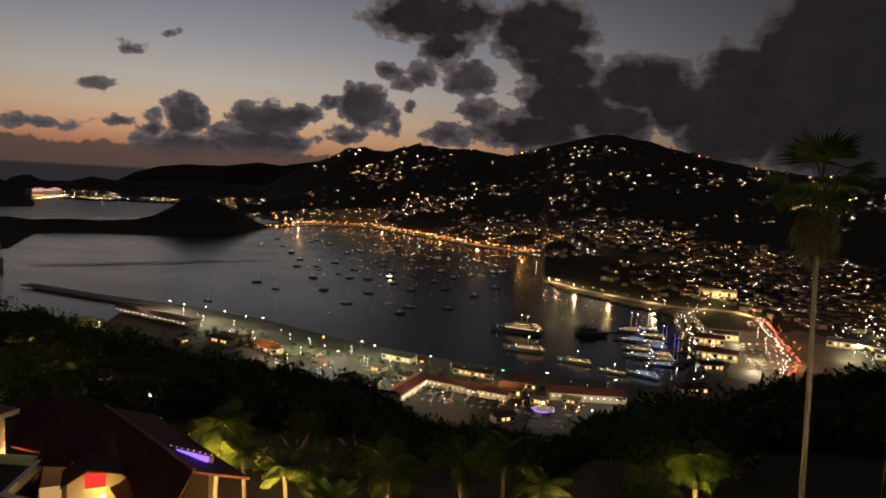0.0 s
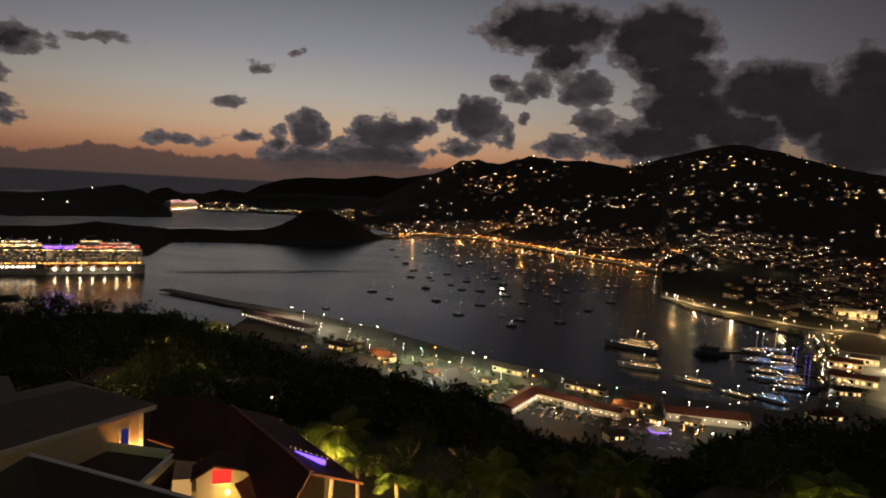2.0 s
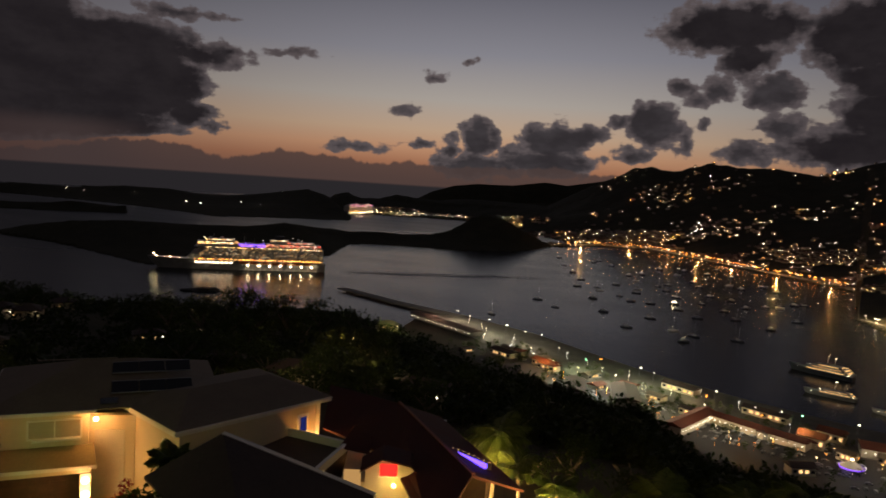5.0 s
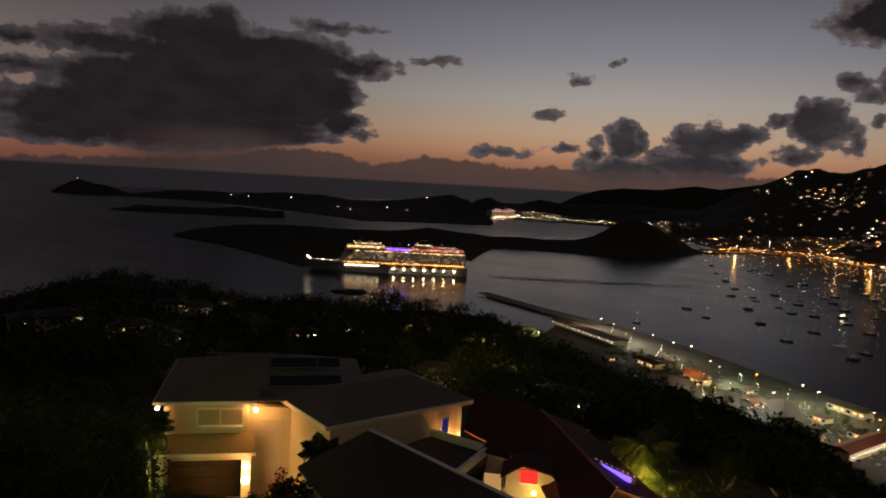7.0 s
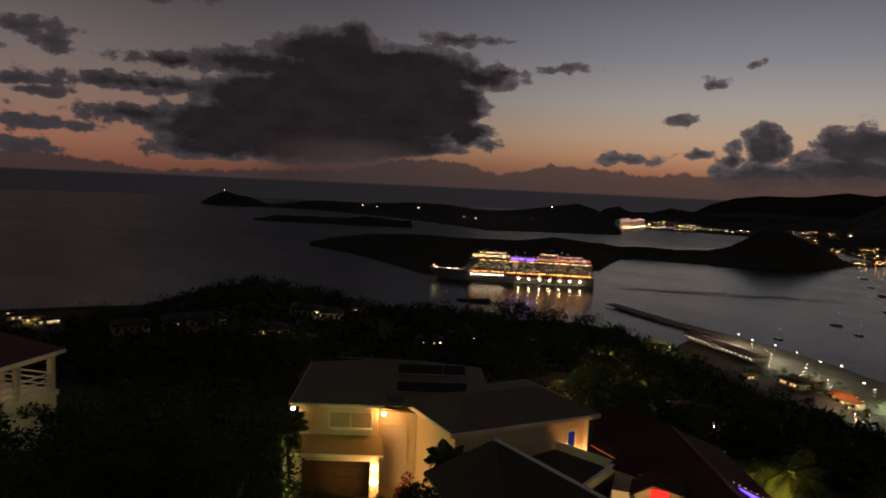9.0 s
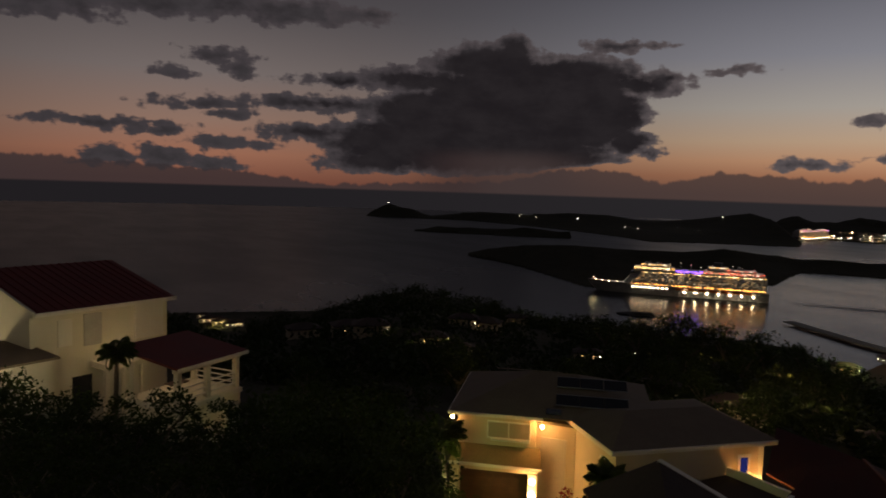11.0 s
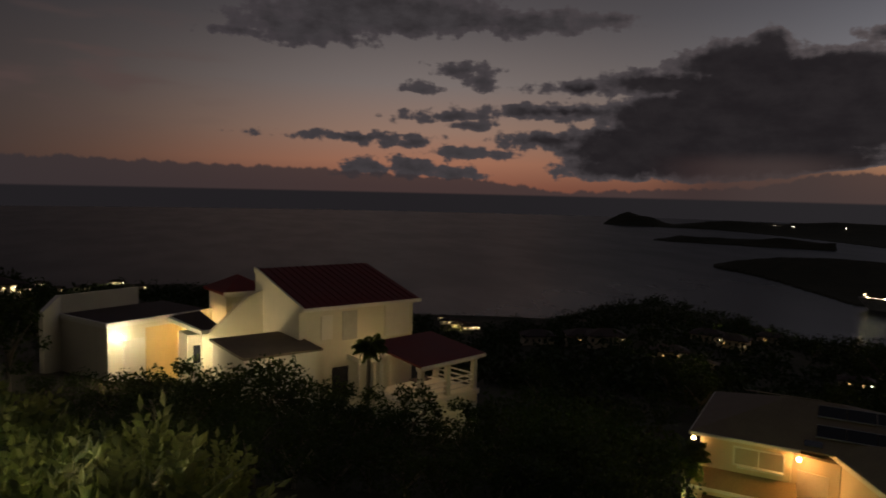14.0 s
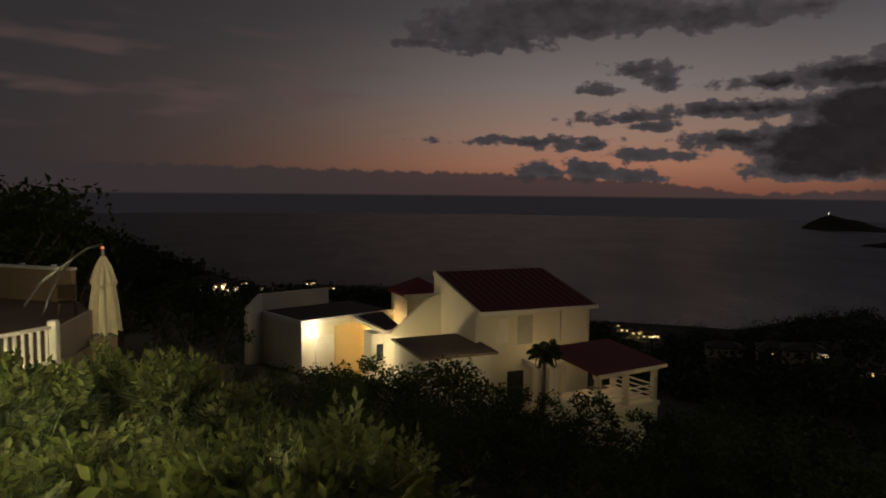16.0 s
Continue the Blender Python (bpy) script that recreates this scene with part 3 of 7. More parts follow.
low = gz.ravel()[faces].max(1) > -11.5
me = quads("ground", np.stack([gx, gy, gz], -1).reshape(-1, 3).tolist(), faces[low][:, ::-1].tolist(), EARTH)
ground = tagged(new("ground", me), "dark scrub-covered hillsides and islands round a harbour", "hillside", kind="structure")

bm = bmesh.new()
bmesh.ops.create_grid(bm, x_segments=40, y_segments=40, size=4985)
for v in list(bm.verts):
    # a round sheet that reaches the horizon
    k = max(abs(v.co.x), abs(v.co.y)) / max(v.co.length, 1e-6)
    v.co *= k
sea = part("sea", bm, SEA)
tagged(sea, "dark calm harbour water and open sea at dusk", "water", kind="structure")

# ---- the harbour ----
def ribbon(name, path, width, z, material, label, category, lift=0.0):
    """A road or wall along a line on the land."""
    pts = [Vector((x, y, 0)) for x, y in path]
    fine = []
    for a, b in zip(pts, pts[1:]):
        k = max(1, int((b - a).length / 12))
        fine += [a.lerp(b, i / k) for i in range(k)]
    fine.append(pts[-1])
    v, f = [], []
    for i, p in enumerate(fine):
        d = (fine[min(i + 1, len(fine) - 1)] - fine[max(i - 1, 0)]).normalized()
        s = Vector((-d.y, d.x, 0)) * width / 2
        h = (max(ground_z(p.x, p.y), 2.6) + lift) if z is None else z
        v += [(p.x + s.x, p.y + s.y, h), (p.x - s.x, p.y - s.y, h)]
    n = len(v)
    v += [(x, y, h - 1.5) for x, y, h in v]
    for i in range(0, n - 2, 2):
        f += [(i, i + 1, i + 3, i + 2), (i, i + 2, n + i + 2, n + i), (i + 1, n + i + 1, n + i + 3, i + 3)]
    ob = new(name, quads(name, v, f, material))
    return tagged(ob, label, category, kind="structure")


quay_top = part("quay", prism([(x, y) for x, y in QUAY[2:10]] + [(-225, 690), (-70, 590), (90, 530), (190, 530)], -3.0, 2.75), YARD)
tagged(quay_top, "long pale concrete quay along the harbour", "quay", kind="structure")
flats = part("flats", prism([(190, 530), (90, 530), (-70, 590), (-225, 690), (-250, 600), (-160, 500), (-30, 440), (200, 420), (330, 560), (262, 640), (232, 640), (190, 588)], -2.0, 2.68), ASPHALT)
tagged(flats, "asphalt parking flats behind the quay", "pavement", kind="structure")
east = part("marina_bank", prism([(236, 640), (262, 640), (330, 560), (430, 560), (560, 700), (560, 900), (440, 960), (395, 1010), (330, 985), (290, 850), (262, 700)], -2.0, 2.72), YARD)
tagged(east, "paved bank and car parks beside the marina", "pavement", kind="structure")
ribbon("pier", [(-300, 815), (-400, 848), (-520, 902)], 16, 3.2, CONCRETE, "long low concrete pier reaching into the harbour", "pier")
ribbon("road", [(300, 610), (326, 648), (363, 708), (398, 820), (430, 940), (415, 980), (343, 1010), (294, 1061), (230, 1130), (190, 1215)], 17, None, YARD, "wide shore road with evening traffic", "road", 0.3)
ribbon("waterfront_road", [(320, 1425), (290, 1625), (105, 1832), (-70, 2065), (-235, 2300), (-390, 2240), (-470, 2110)], 22, None, YARD, "lit waterfront road along the town", "road", 0.6)
# wake of the ship: a foamy sheet that thins out to nothing
foam = bpy.data.materials.new("wake foam")
foam.use_nodes = True
T = Nodes(foam.node_tree)
spot = T.node("ShaderNodeTexCoord").outputs["Object"]
streaks = T.noise(T.vec("MULTIPLY", spot, (0.012, 0.10, 1.0)), 1.0, 6.0, 0.6)
fade = T.node("ShaderNodeSeparateXYZ")
T.put(fade.inputs[0], spot)
across = T.smooth(T.math("ABSOLUTE", fade.outputs[1]), 34.0, 4.0)
along = T.math("MULTIPLY", T.smooth(fade.outputs[0], -5.0, 60.0), T.smooth(fade.outputs[0], 420.0, 250.0))
white = T.node("ShaderNodeBsdfDiffuse")
white.inputs[0].default_value = (0.62, 0.64, 0.66, 1)
veil_mix = T.node("ShaderNodeMixShader")
T.put(veil_mix.inputs[0], T.math("MULTIPLY", T.math("MULTIPLY", T.smooth(streaks, 0.38, 0.62), 0.9), T.math("MULTIPLY", across, along)))
T.put(veil_mix.inputs[1], T.node("ShaderNodeBsdfTransparent").outputs[0])
T.put(veil_mix.inputs[2], white.outputs[0])
T.put(T.node("ShaderNodeOutputMaterial").inputs[0], veil_mix.outputs[0])
wake = new("wake", quads("wake", [(0, -36, 0), (420, -36, 0), (420, 36, 0), (0, 36, 0)], [(0, 1, 2, 3)], foam))
wake.matrix_world = pose(-622, 1066, 0.06, 0, 0, 36.3)
tagged(wake, "pale churned wake on the water", "wake", kind="structure")

rng = random.Random(4)


# ---- the hillside town ----
def town(count, seed, az_lo, az_hi, pull, name, label, near=0.0, far=1.0, size=1.0, lights=1.0):
    """Small houses with roofs and lit windows scattered over the slope, thicker towards the shore."""
    rs = np.random.RandomState(seed)
    hv, hf, rv, rf, lv, lf = [], [], [], [], [], []
    n = 0
    while n < count:
        a = rs.uniform(az_lo, az_hi)
        s0, s1 = np.interp(a, *zip(*TOWN_SHORE)), np.interp(a, *zip(*TOWN_RIDGE))
        k = near + (far - near) * rs.uniform(0, 1) ** pull
        r = s0 + 18 + (s1 - s0) * k
        x, y = -r * math.sin(a * DEG), r * math.cos(a * DEG)
        clump = float(wobble(np.array([x]), np.array([y]), 0.011, 21)[0])
        if clump * 1.5 + rs.uniform(-0.42, 0.42) < 0.02 + 0.22 * k:
            continue
        n += 1
        z = ground_z(x, y)
        w, d, h = rs.uniform(7, 15) * size, rs.uniform(6, 10) * size, rs.uniform(3, 6.5) * size
        t = rs.uniform(-0.5, 0.5) + a * DEG
        c, s = math.cos(t), math.sin(t)

        def at(px, py, pz):
            return (x + px * c - py * s, y + px * s + py * c, z + pz)

        b = len(hv)
        hv += [at(px, py, pz) for pz in (-5, h) for px, py in ((-w / 2, -d / 2), (w / 2, -d / 2), (w / 2, d / 2), (-w / 2, d / 2))]
        hf += [(b, b + 1, b + 5, b + 4), (b + 1, b + 2, b + 6, b + 5), (b + 2, b + 3, b + 7, b + 6), (b + 3, b, b + 4, b + 7)]
        b = len(rv)
        rv += [at(px, py, h) for px, py in ((-w / 2 - 0.5, -d / 2 - 0.5), (w / 2 + 0.5, -d / 2 - 0.5), (w / 2 + 0.5, d / 2 + 0.5), (-w / 2 - 0.5, d / 2 + 0.5))]
        rv += [at(-w / 4, 0, h + 2.2), at(w / 4, 0, h + 2.2)]
        rf += [(b, b + 1, b + 5, b + 4), (b + 1, b + 2, b + 5), (b + 2, b + 3, b + 4, b + 5), (b + 3, b, b + 4)]
        for j in range(rs.choice([0, 1, 1, 2, 2, 3, 4]) if lights else 0):
            big = (0.10 + r / 3500) * lights * rs.choice([0.6, 0.75, 0.9, 1.2])
            ww = rs.uniform(0.4, 0.62) * big
            hh = rs.uniform(0.4, 0.55) * big
            px, pz = rs.uniform(-w / 2 + 1, w / 2 - 1), rs.uniform(1.2, h - 0.8)
            b = len(lv)
            lv += [at(px - ww, -d / 2 - 0.15, pz - hh), at(px + ww, -d / 2 - 0.15, pz - hh), at(px + ww, -d / 2 - 0.15, pz + hh), at(px - ww, -d / 2 - 0.15, pz + hh)]
            lf.append((b, b + 1, b + 2, b + 3))
    me = bpy.data.meshes.new(name)
    o, q = len(hv), len(hv) + len(rv)
    me.from_pydata(hv + rv + lv, [], hf + [tuple(i + o for i in p) for p in rf] + [tuple(i + q for i in p) for p in lf])
    for m in (PANEL, TOWNROOF, TOWNLIGHT):
        me.materials.append(m)
    me.polygons.foreach_set("material_index", [0] * len(hf) + [1] * len(rf) + [2] * len(lf))
    return tagged(new(name, me), label, "houses", kind="stuff")


town(1750, 1, -40, 11, 1.45, "hillside_houses", "small pale houses with lit windows scattered over the hill")
town(1450, 2, -10, 13.4, 1.2, "waterfront_houses", "dense low town houses with lit windows by the waterfront", 0.0, 0.3)
town(900, 3, -40, -8, 1.1, "valley_houses", "lit low houses in the valley behind the marina", 0.0, 0.4)
town(380, 6, 13.5, 28.3, 1.2, "bay_houses", "lit houses and sheds round the far bay", 0.0, 0.45, 1.5)


def lamps_along(name, path, gap, tall, size, material, label, side=0.0, jitter=3.0, seed=5):
    """Small street lamps, posts and heads in one mesh, along a line."""
    rs = random.Random(seed)
    bm = bmesh.new()
    pts = [Vector((x, y, 0)) for x, y in path]
    for a, b in zip(pts, pts[1:]):
        d = (b - a).normalized()
        k = max(1, int((b - a).length / gap))
        for i in range(k):
            p = a.lerp(b, (i + rs.uniform(0.2, 0.8)) / k) + Vector((-d.y, d.x, 0)) * (side + rs.uniform(-jitter, jitter))
            z = max(ground_z(p.x, p.y), 2.6)
            add_tube(bm, (p.x, p.y, z), (p.x, p.y, z + tall), 0.05, 0.04, 4)
            n0 = len(bm.faces)
            bmesh.ops.create_icosphere(bm, subdivisions=1, radius=size * rs.uniform(0.7, 1.3), matrix=Matrix.Translation((p.x, p.y, z + tall + size)))
            bm.faces.ensure_lookup_table()
            for face in bm.faces[n0:]:
                face.material_index = 1
    ob = new(name, mesh_of(name, bm, (DARKMETAL, material)))
    return tagged(ob, label, "street lamps", kind="stuff")


FRONT = [(290, 1625), (105, 1832), (-70, 2065), (-235, 2300), (-390, 2240), (-470, 2110)]
lamps_along("waterfront_lamps", FRONT, 8, 7, 0.9, SODIUM, "orange street lamps along the town waterfront", 6, 12)
lamps_along("waterfront_lamps_second", FRONT, 45, 8, 0.95, WHITELAMP, "white street lamps along the town waterfront", 14, 18, seed=9)
SPIT = [(190, 1215), (230, 1130), (294, 1061), (343, 1010), (415, 980)]
lamps_along("spit_lamps", SPIT, 18, 7, 0.65, WHITELAMP, "white lamps along the curving shore road", -8, 2)
lamps_along("shore_road_lamps", [(415, 980), (430, 940), (398, 820), (363, 708), (326, 648)], 30, 8, 0.45, SODIUM, "orange lamps along the shore road", 8, 2)
lamps_along("inlet_lamps", [(320, 1425), (290, 1500), (300, 1600)], 20, 7, 0.8, WHITELAMP, "white lamps round the inlet", 0, 8)
lamps_along("bay_lamps", [(-860, 2960), (-1100, 2990), (-1350, 2950), (-1550, 2880)], 42, 8, 1.5, WHITELAMP, "white lamps along the far docks", 0, 12, 31)

lamps_along("quay_yard_lamps", [(150, 560), (60, 560), (-40, 610), (-130, 650), (-220, 720), (-290, 760)], 14, 6, 0.38, WHITELAMP, "small white lamps about the quay yard", 0, 22, 41)
lamps_along("quay_yard_lamps_second", [(120, 500), (20, 500), (-60, 560), (-150, 600)], 12, 5, 0.34, SODIUM, "small orange lamps about the quay yard", 0, 16, 42)
lamps_along("quay_yard_lamps_third", [(130, 505), (40, 515), (-40, 550), (-140, 580), (-180, 620)], 9, 4, 0.28, TOWNLIGHT, "small yellow lamps about the parking yard", 0, 20, 43)
lamps_along("shopping_lamps", [(430, 600), (440, 680), (470, 760), (500, 850), (560, 880)], 7, 8, 0.5, WHITELAMP, "white lamps over the shopping car park", 0, 30, 44)
lamps_along("marina_lamps", [(250, 660), (275, 720), (295, 800), (320, 900), (350, 960)], 5, 4, 0.36, TOWNLIGHT, "warm lamps along the marina bank", 0, 16, 45)
lamps_along("car_park_lamps", [(300, 640), (335, 720), (365, 810), (395, 920)], 8, 6, 0.36, WHITELAMP, "white lamps among rows of parked cars", -16, 12, 47)
lamps_along("slope_lamps", [(420, 620), (520, 720), (600, 860), (640, 1000)], 9, 6, 0.5, TOWNLIGHT, "scattered warm lamps behind the shore road", 0, 60, 48)
lamps_along("marina_lamps_second", [(205, 575), (240, 640), (270, 700), (310, 830)], 9, 5, 0.4, WHITELAMP, "white lamps along the marina bank", 0, 14, 46)

# point lights without fixtures, standing in for the pools of the larger lamps
for i, (x, y) in enumerate([(300, 1590), (200, 1730), (100, 1850), (0, 1985), (-90, 2110), (-180, 2250), (-300, 2290), (-430, 2180)]):
    lamp("street_light_pool", (x, y, 16), (1.0, 0.45, 0.12), 50000, 1.0)
for x, y in [(200, 1195), (222, 1145), (265, 1090), (318, 1036), (375, 995), (425, 965)]:
    lamp("street_light_pool", (x, y, 12), (1.0, 0.66, 0.26), 46000, 0.6)
for x, y in [(415, 900), (385, 790), (350, 690)]:
    lamp("street_light_pool", (x, y, 11), (1.0, 0.36, 0.12), 40000, 0.6)
# extra lights added over the valley to give its ground a glow
for x, y, e in [(330, 1480, 26000), (420, 1420, 22000), (480, 1330, 22000), (380, 1600, 20000), (560, 1250, 16000), (620, 1000, 16000), (640, 1420, 16000), (250, 1800, 22000)]:
    lamp("valley_light_pool", (x, y, ground_z(x, y) + 18), (1.0, 0.72, 0.38), e * 0.3, 1.0)
for x, y in [(335, 770), (322, 700), (350, 840), (470, 780), (500, 700), (540, 850), (430, 730), (420, 650), (300, 655), (520, 780)]:
    lamp("car_park_light_pool", (x, y, 9), (1.0, 0.84, 0.48), 24000, 0.6)


# ---- quay lamps ----
def quay_lamp(at, head, tall=11.0, size=0.55, label="white-lit quay lamp on a tall grey post"):
    ob = thing("quay_lamp", (at[0], at[1], 2.75), 0, label, "street lamp", "lamps along the quay")
    part("post", tube((0, 0, 0), (0, 0, tall), 0.16, 0.09), METAL, ob)
    part("arm", tube((0, 0, tall - 0.1), (0.9, 0, tall + 0.2), 0.06, 0.05, 6), METAL, ob)
    part("lamp_head", ball((0.9, 0, tall + 0.1), size, 1, 0.6), head, ob, "glowing lamp head")
    return ob


for i, (x, y) in enumerate([(-304, 810), (-282, 792), (-255, 785), (-228, 766), (-200, 745), (-181, 742), (-84, 618), (-68, 660), (-55, 648), (-3, 618), (-150, 690), (95, 585), (150, 575)]):
    quay_lamp((x, y), WHITELAMP, 7.0, 0.75)
for x, y in [(-106, 672), (-10, 600), (-135, 610), (30, 570)]:
    quay_lamp((x, y), SODIUM, 6.5, 0.75, "orange-lit quay lamp on a grey post")
for x, y in [(-118, 661), (58, 585)]:
    quay_lamp((x, y), GREENLAMP, 7.0, 0.65, "green-lit lamp on a grey post")
# fixtureless lights high above the yard, added to light it evenly
for x, y, c, e in [(-290, 780, (1, .85, .55), 16000), (-240, 740, (1, .9, .6), 16000), (-190, 700, (1, .9, .6), 14000), (-150, 630, (1, .45, .1), 5000), (-120, 640, (.8, 1, .55), 12000), (-85, 605, (1, .9, .6), 14000), (-60, 620, (.9, 1, .6), 12000), (-20, 590, (1, .8, .4), 9000),
                   (-5, 520, (1, .85, .6), 7000), (20, 525, (1, .85, .6), 7000), (15, 480, (1, .42, .08), 3500), (55, 540, (1, .6, .2), 5000), (75, 500, (1, .7, .45), 3500), (85, 482, (1, .9, .8), 3000), (110, 515, (1, .8, .5), 6000), (135, 515, (1, .85, .6), 5000),
                   (-130, 580, (.95, 1, .7), 9000), (-90, 565, (.9, 1, .75), 8000), (-45, 560, (1, .95, .6), 8000), (-310, 760, (1, .5, .3), 5000)]:
    lamp("quay_light_pool", (x, y, 17.0), c, e * (2.1 if y > 555 else 0.9), 0.6)


# ---- quay buildings ----
def shed(name, at, turn, w, d, h, rise, roof, wall, label, category="warehouse", gable=True, arcade=0, window=0, glow=WARMWIN):
    ob = thing(name, (at[0], at[1], 2.7), turn, label, category)
    part("wall", box((-w / 2, -d / 2, 0), (w / 2, d / 2, h)), wall, ob)
    part("roof", hip_roof(-w / 2, w / 2, -d / 2, d / 2, h + 0.2, rise, 0.9, 0.25, gable), roof, ob)
    for i in range(arcade):
        x = -w / 2 + w * (i + 0.5) / arcade
        part("arcade_lamp", ball((x, -d / 2 - 1.0, h * 0.62), 0.32), WHITELAMP, ob, "glowing round lamp")
        part("arcade_post", tube((x + w / arcade / 2, -d / 2 - 0.8, 0), (x + w / arcade / 2, -d / 2 - 0.8, h), 0.15, None, 6), wall, ob)
    for i in range(window):
        x = -w / 2 + w * (i + 0.5) / window
        part("window", box((x - w / window * 0.3, -d / 2 - 0.06, h * 0.35), (x + w / window * 0.3, -d / 2 + 0.1, h * 0.75)), glow if i % 3 else GLASS, ob, "lit window" if i % 3 else "dark window")
    return ob


shed("transit_shed", (-294, 748), -30, 112, 18, 5, 2.2, DARKROOF, CONCRETE, "long dark-roofed transit shed with a lit front on the quay", arcade=16)
shed("warehouse", (-156, 578), 12, 32, 42, 7, 3, DARKROOF, CONCRETE, "dark-roofed warehouse beside the lit yard")
shed("warehouse", (-108, 568), 12, 16, 40, 7, 2.5, DARKROOF, CONCRETE, "narrow dark-roofed warehouse beside parked cars")
shed("warehouse", (-68, 570), 12, 20, 46, 7, 2.5, DARKROOF, CONCRETE, "dark-roofed warehouse near the quay lamps")
shed("arcade_hall", (-17, 535), 69, 58, 13, 6, 2.5, ROOFTILE, WHITEWALL, "dark-roofed hall with a row of white arcade lamps", "shop building", arcade=15)
shed("shop_row", (11, 550), -28, 40, 11, 5.5, 2.5, ROOFTILE, CREAM, "low tiled shop row with lit arcade lamps", "shop building", arcade=10)
shed("shop_row", (44, 533), -24, 32, 11, 5.5, 2.5, ROOFTILE, CREAM, "low tiled shop row beside the car park", "shop building", arcade=8)
shed("gate_house", (62, 540), -20, 17, 13, 7, 3, ROOFTILE, CREAM, "tiled gate house with orange-lit walls", "building", window=5)
shed("gate_house", (76, 560), -20, 17, 10, 6, 3, ROOFTILE, CREAM, "tiled gate house with lit windows near the quay", "building", window=5)
shed("ferry_terminal", (120, 542), -2, 58, 20, 6, 2.6, ROOFTILE, WHITEWALL, "long red-roofed ferry terminal with a lit front", "terminal", arcade=12)
shed("quay_office", (-195, 655), -28, 26, 12, 5, 2, DARKROOF, CREAM, "low quay office with lit windows", "building", window=7)
shed("quay_office", (-150, 640), -28, 24, 11, 5, 2, ROOFTILE, CREAM, "low quay office beside orange lamps", "building", window=6)
shed("quay_office", (-30, 628), -28, 30, 12, 5, 2, DARKROOF, CREAM, "low quay office near the water", "building", window=6)
shed("quay_office", (35, 590), -25, 34, 10, 5, 2, DARKROOF, CREAM, "low dockside office with lit windows", "building", window=7)
shed("market_hall", (50, 478), 25, 15, 9, 5, 2.5, DARKROOF, WHITEWALL, "small white market hall with a dark roof", "building", window=4)
shed("marina_house", (282, 700), -20, 38, 14, 8, 3, ROOFTILE, CREAM, "tiled marina building with warm lit windows", "building", window=8)
shed("marina_house", (300, 770), -15, 30, 14, 8, 3, ROOFTILE, CREAM, "tiled marina hotel with lit windows", "building", window=7)
shed("marina_house", (330, 800), -15, 26, 12, 7, 3, DARKROOF, CREAM, "marina shop building with lit windows", "building", window=6)
shed("marina_house", (212, 572), 20, 24, 12, 6, 3, ROOFTILE, CREAM, "red-roofed marina house by the dock", "building", window=5)
shed("marina_house", (258, 655), 5, 22, 10, 6, 2.5, DARKROOF, WHITEWALL, "white marina house by the dock", "building", window=6)
shed("shopping_hall", (480, 790), -30, 70, 26, 7, 1.5, CONCRETE, WHITEWALL, "pale flat-roofed shopping hall with lit front", "shop building", window=12)
shed("shopping_hall", (505, 730), -30, 80, 24, 7, 1.5, CONCRETE, WHITEWALL, "pale low shopping hall beside the car park", "shop building", window=12)
hotel = shed("hotel", (425, 1075), -10, 52, 14, 12, 2, CREAM, CREAM, "brightly lit cream hotel on the slope", "hotel", window=12)
hotel.location.z = ground_z(425, 1075) - 0.5
lamp("hotel_light", (424, 1058, ground_z(425, 1058) + 9), (1, .7, .3), 14000, 0.5)

for i in range(16):
    k = (i + 0.5) / 16
    x, y = -235 + 350 * k + rng.uniform(-12, 12), 668 - 150 * k + rng.uniform(-22, 30)
    shed("yard_building", (x, y), rng.choice((-28, 62, -20)), rng.uniform(10, 20), rng.uniform(7, 10), rng.uniform(3.5, 5.5), 1.6, rng.choice((DARKROOF, ROOFTILE, ROOFGREY)), rng.choice((CREAM, CONCRETE)), "low yard building with a pitched roof on the quay", "building", True, 0, 4)
# a small fairground tent with a violet rim
tent = thing("market_tent", (80, 497, 2.7), 0, "round white market tent with a violet-lit rim", "tent")
bm = bmesh.new()
bmesh.ops.create_cone(bm, cap_ends=True, segments=12, radius1=7, radius2=0.4, depth=4, matrix=Matrix.Translation((0, 0, 6)))
part("canopy", bm, CANVAS, tent)
bm = bmesh.new()
bmesh.ops.create_cone(bm, cap_ends=False, segments=16, radius1=7.1, radius2=7.1, depth=0.6, matrix=Matrix.Translation((0, 0, 3.8)))
part("light_rim", bm, lit("violet rim light", [(0.26, 0.09, 1.0)], 2.2), tent, "glowing violet rim")
for i in range(6):
    part("post", tube((6 * math.cos(i * 1.047), 6 * math.sin(i * 1.047), 0), (6 * math.cos(i * 1.047), 6 * math.sin(i * 1.047), 4), 0.12), METAL, tent)
part("finial", ball((0, 0, 8.6), 0.7), SHIPWHITE, tent, "glowing lamp on the tip")


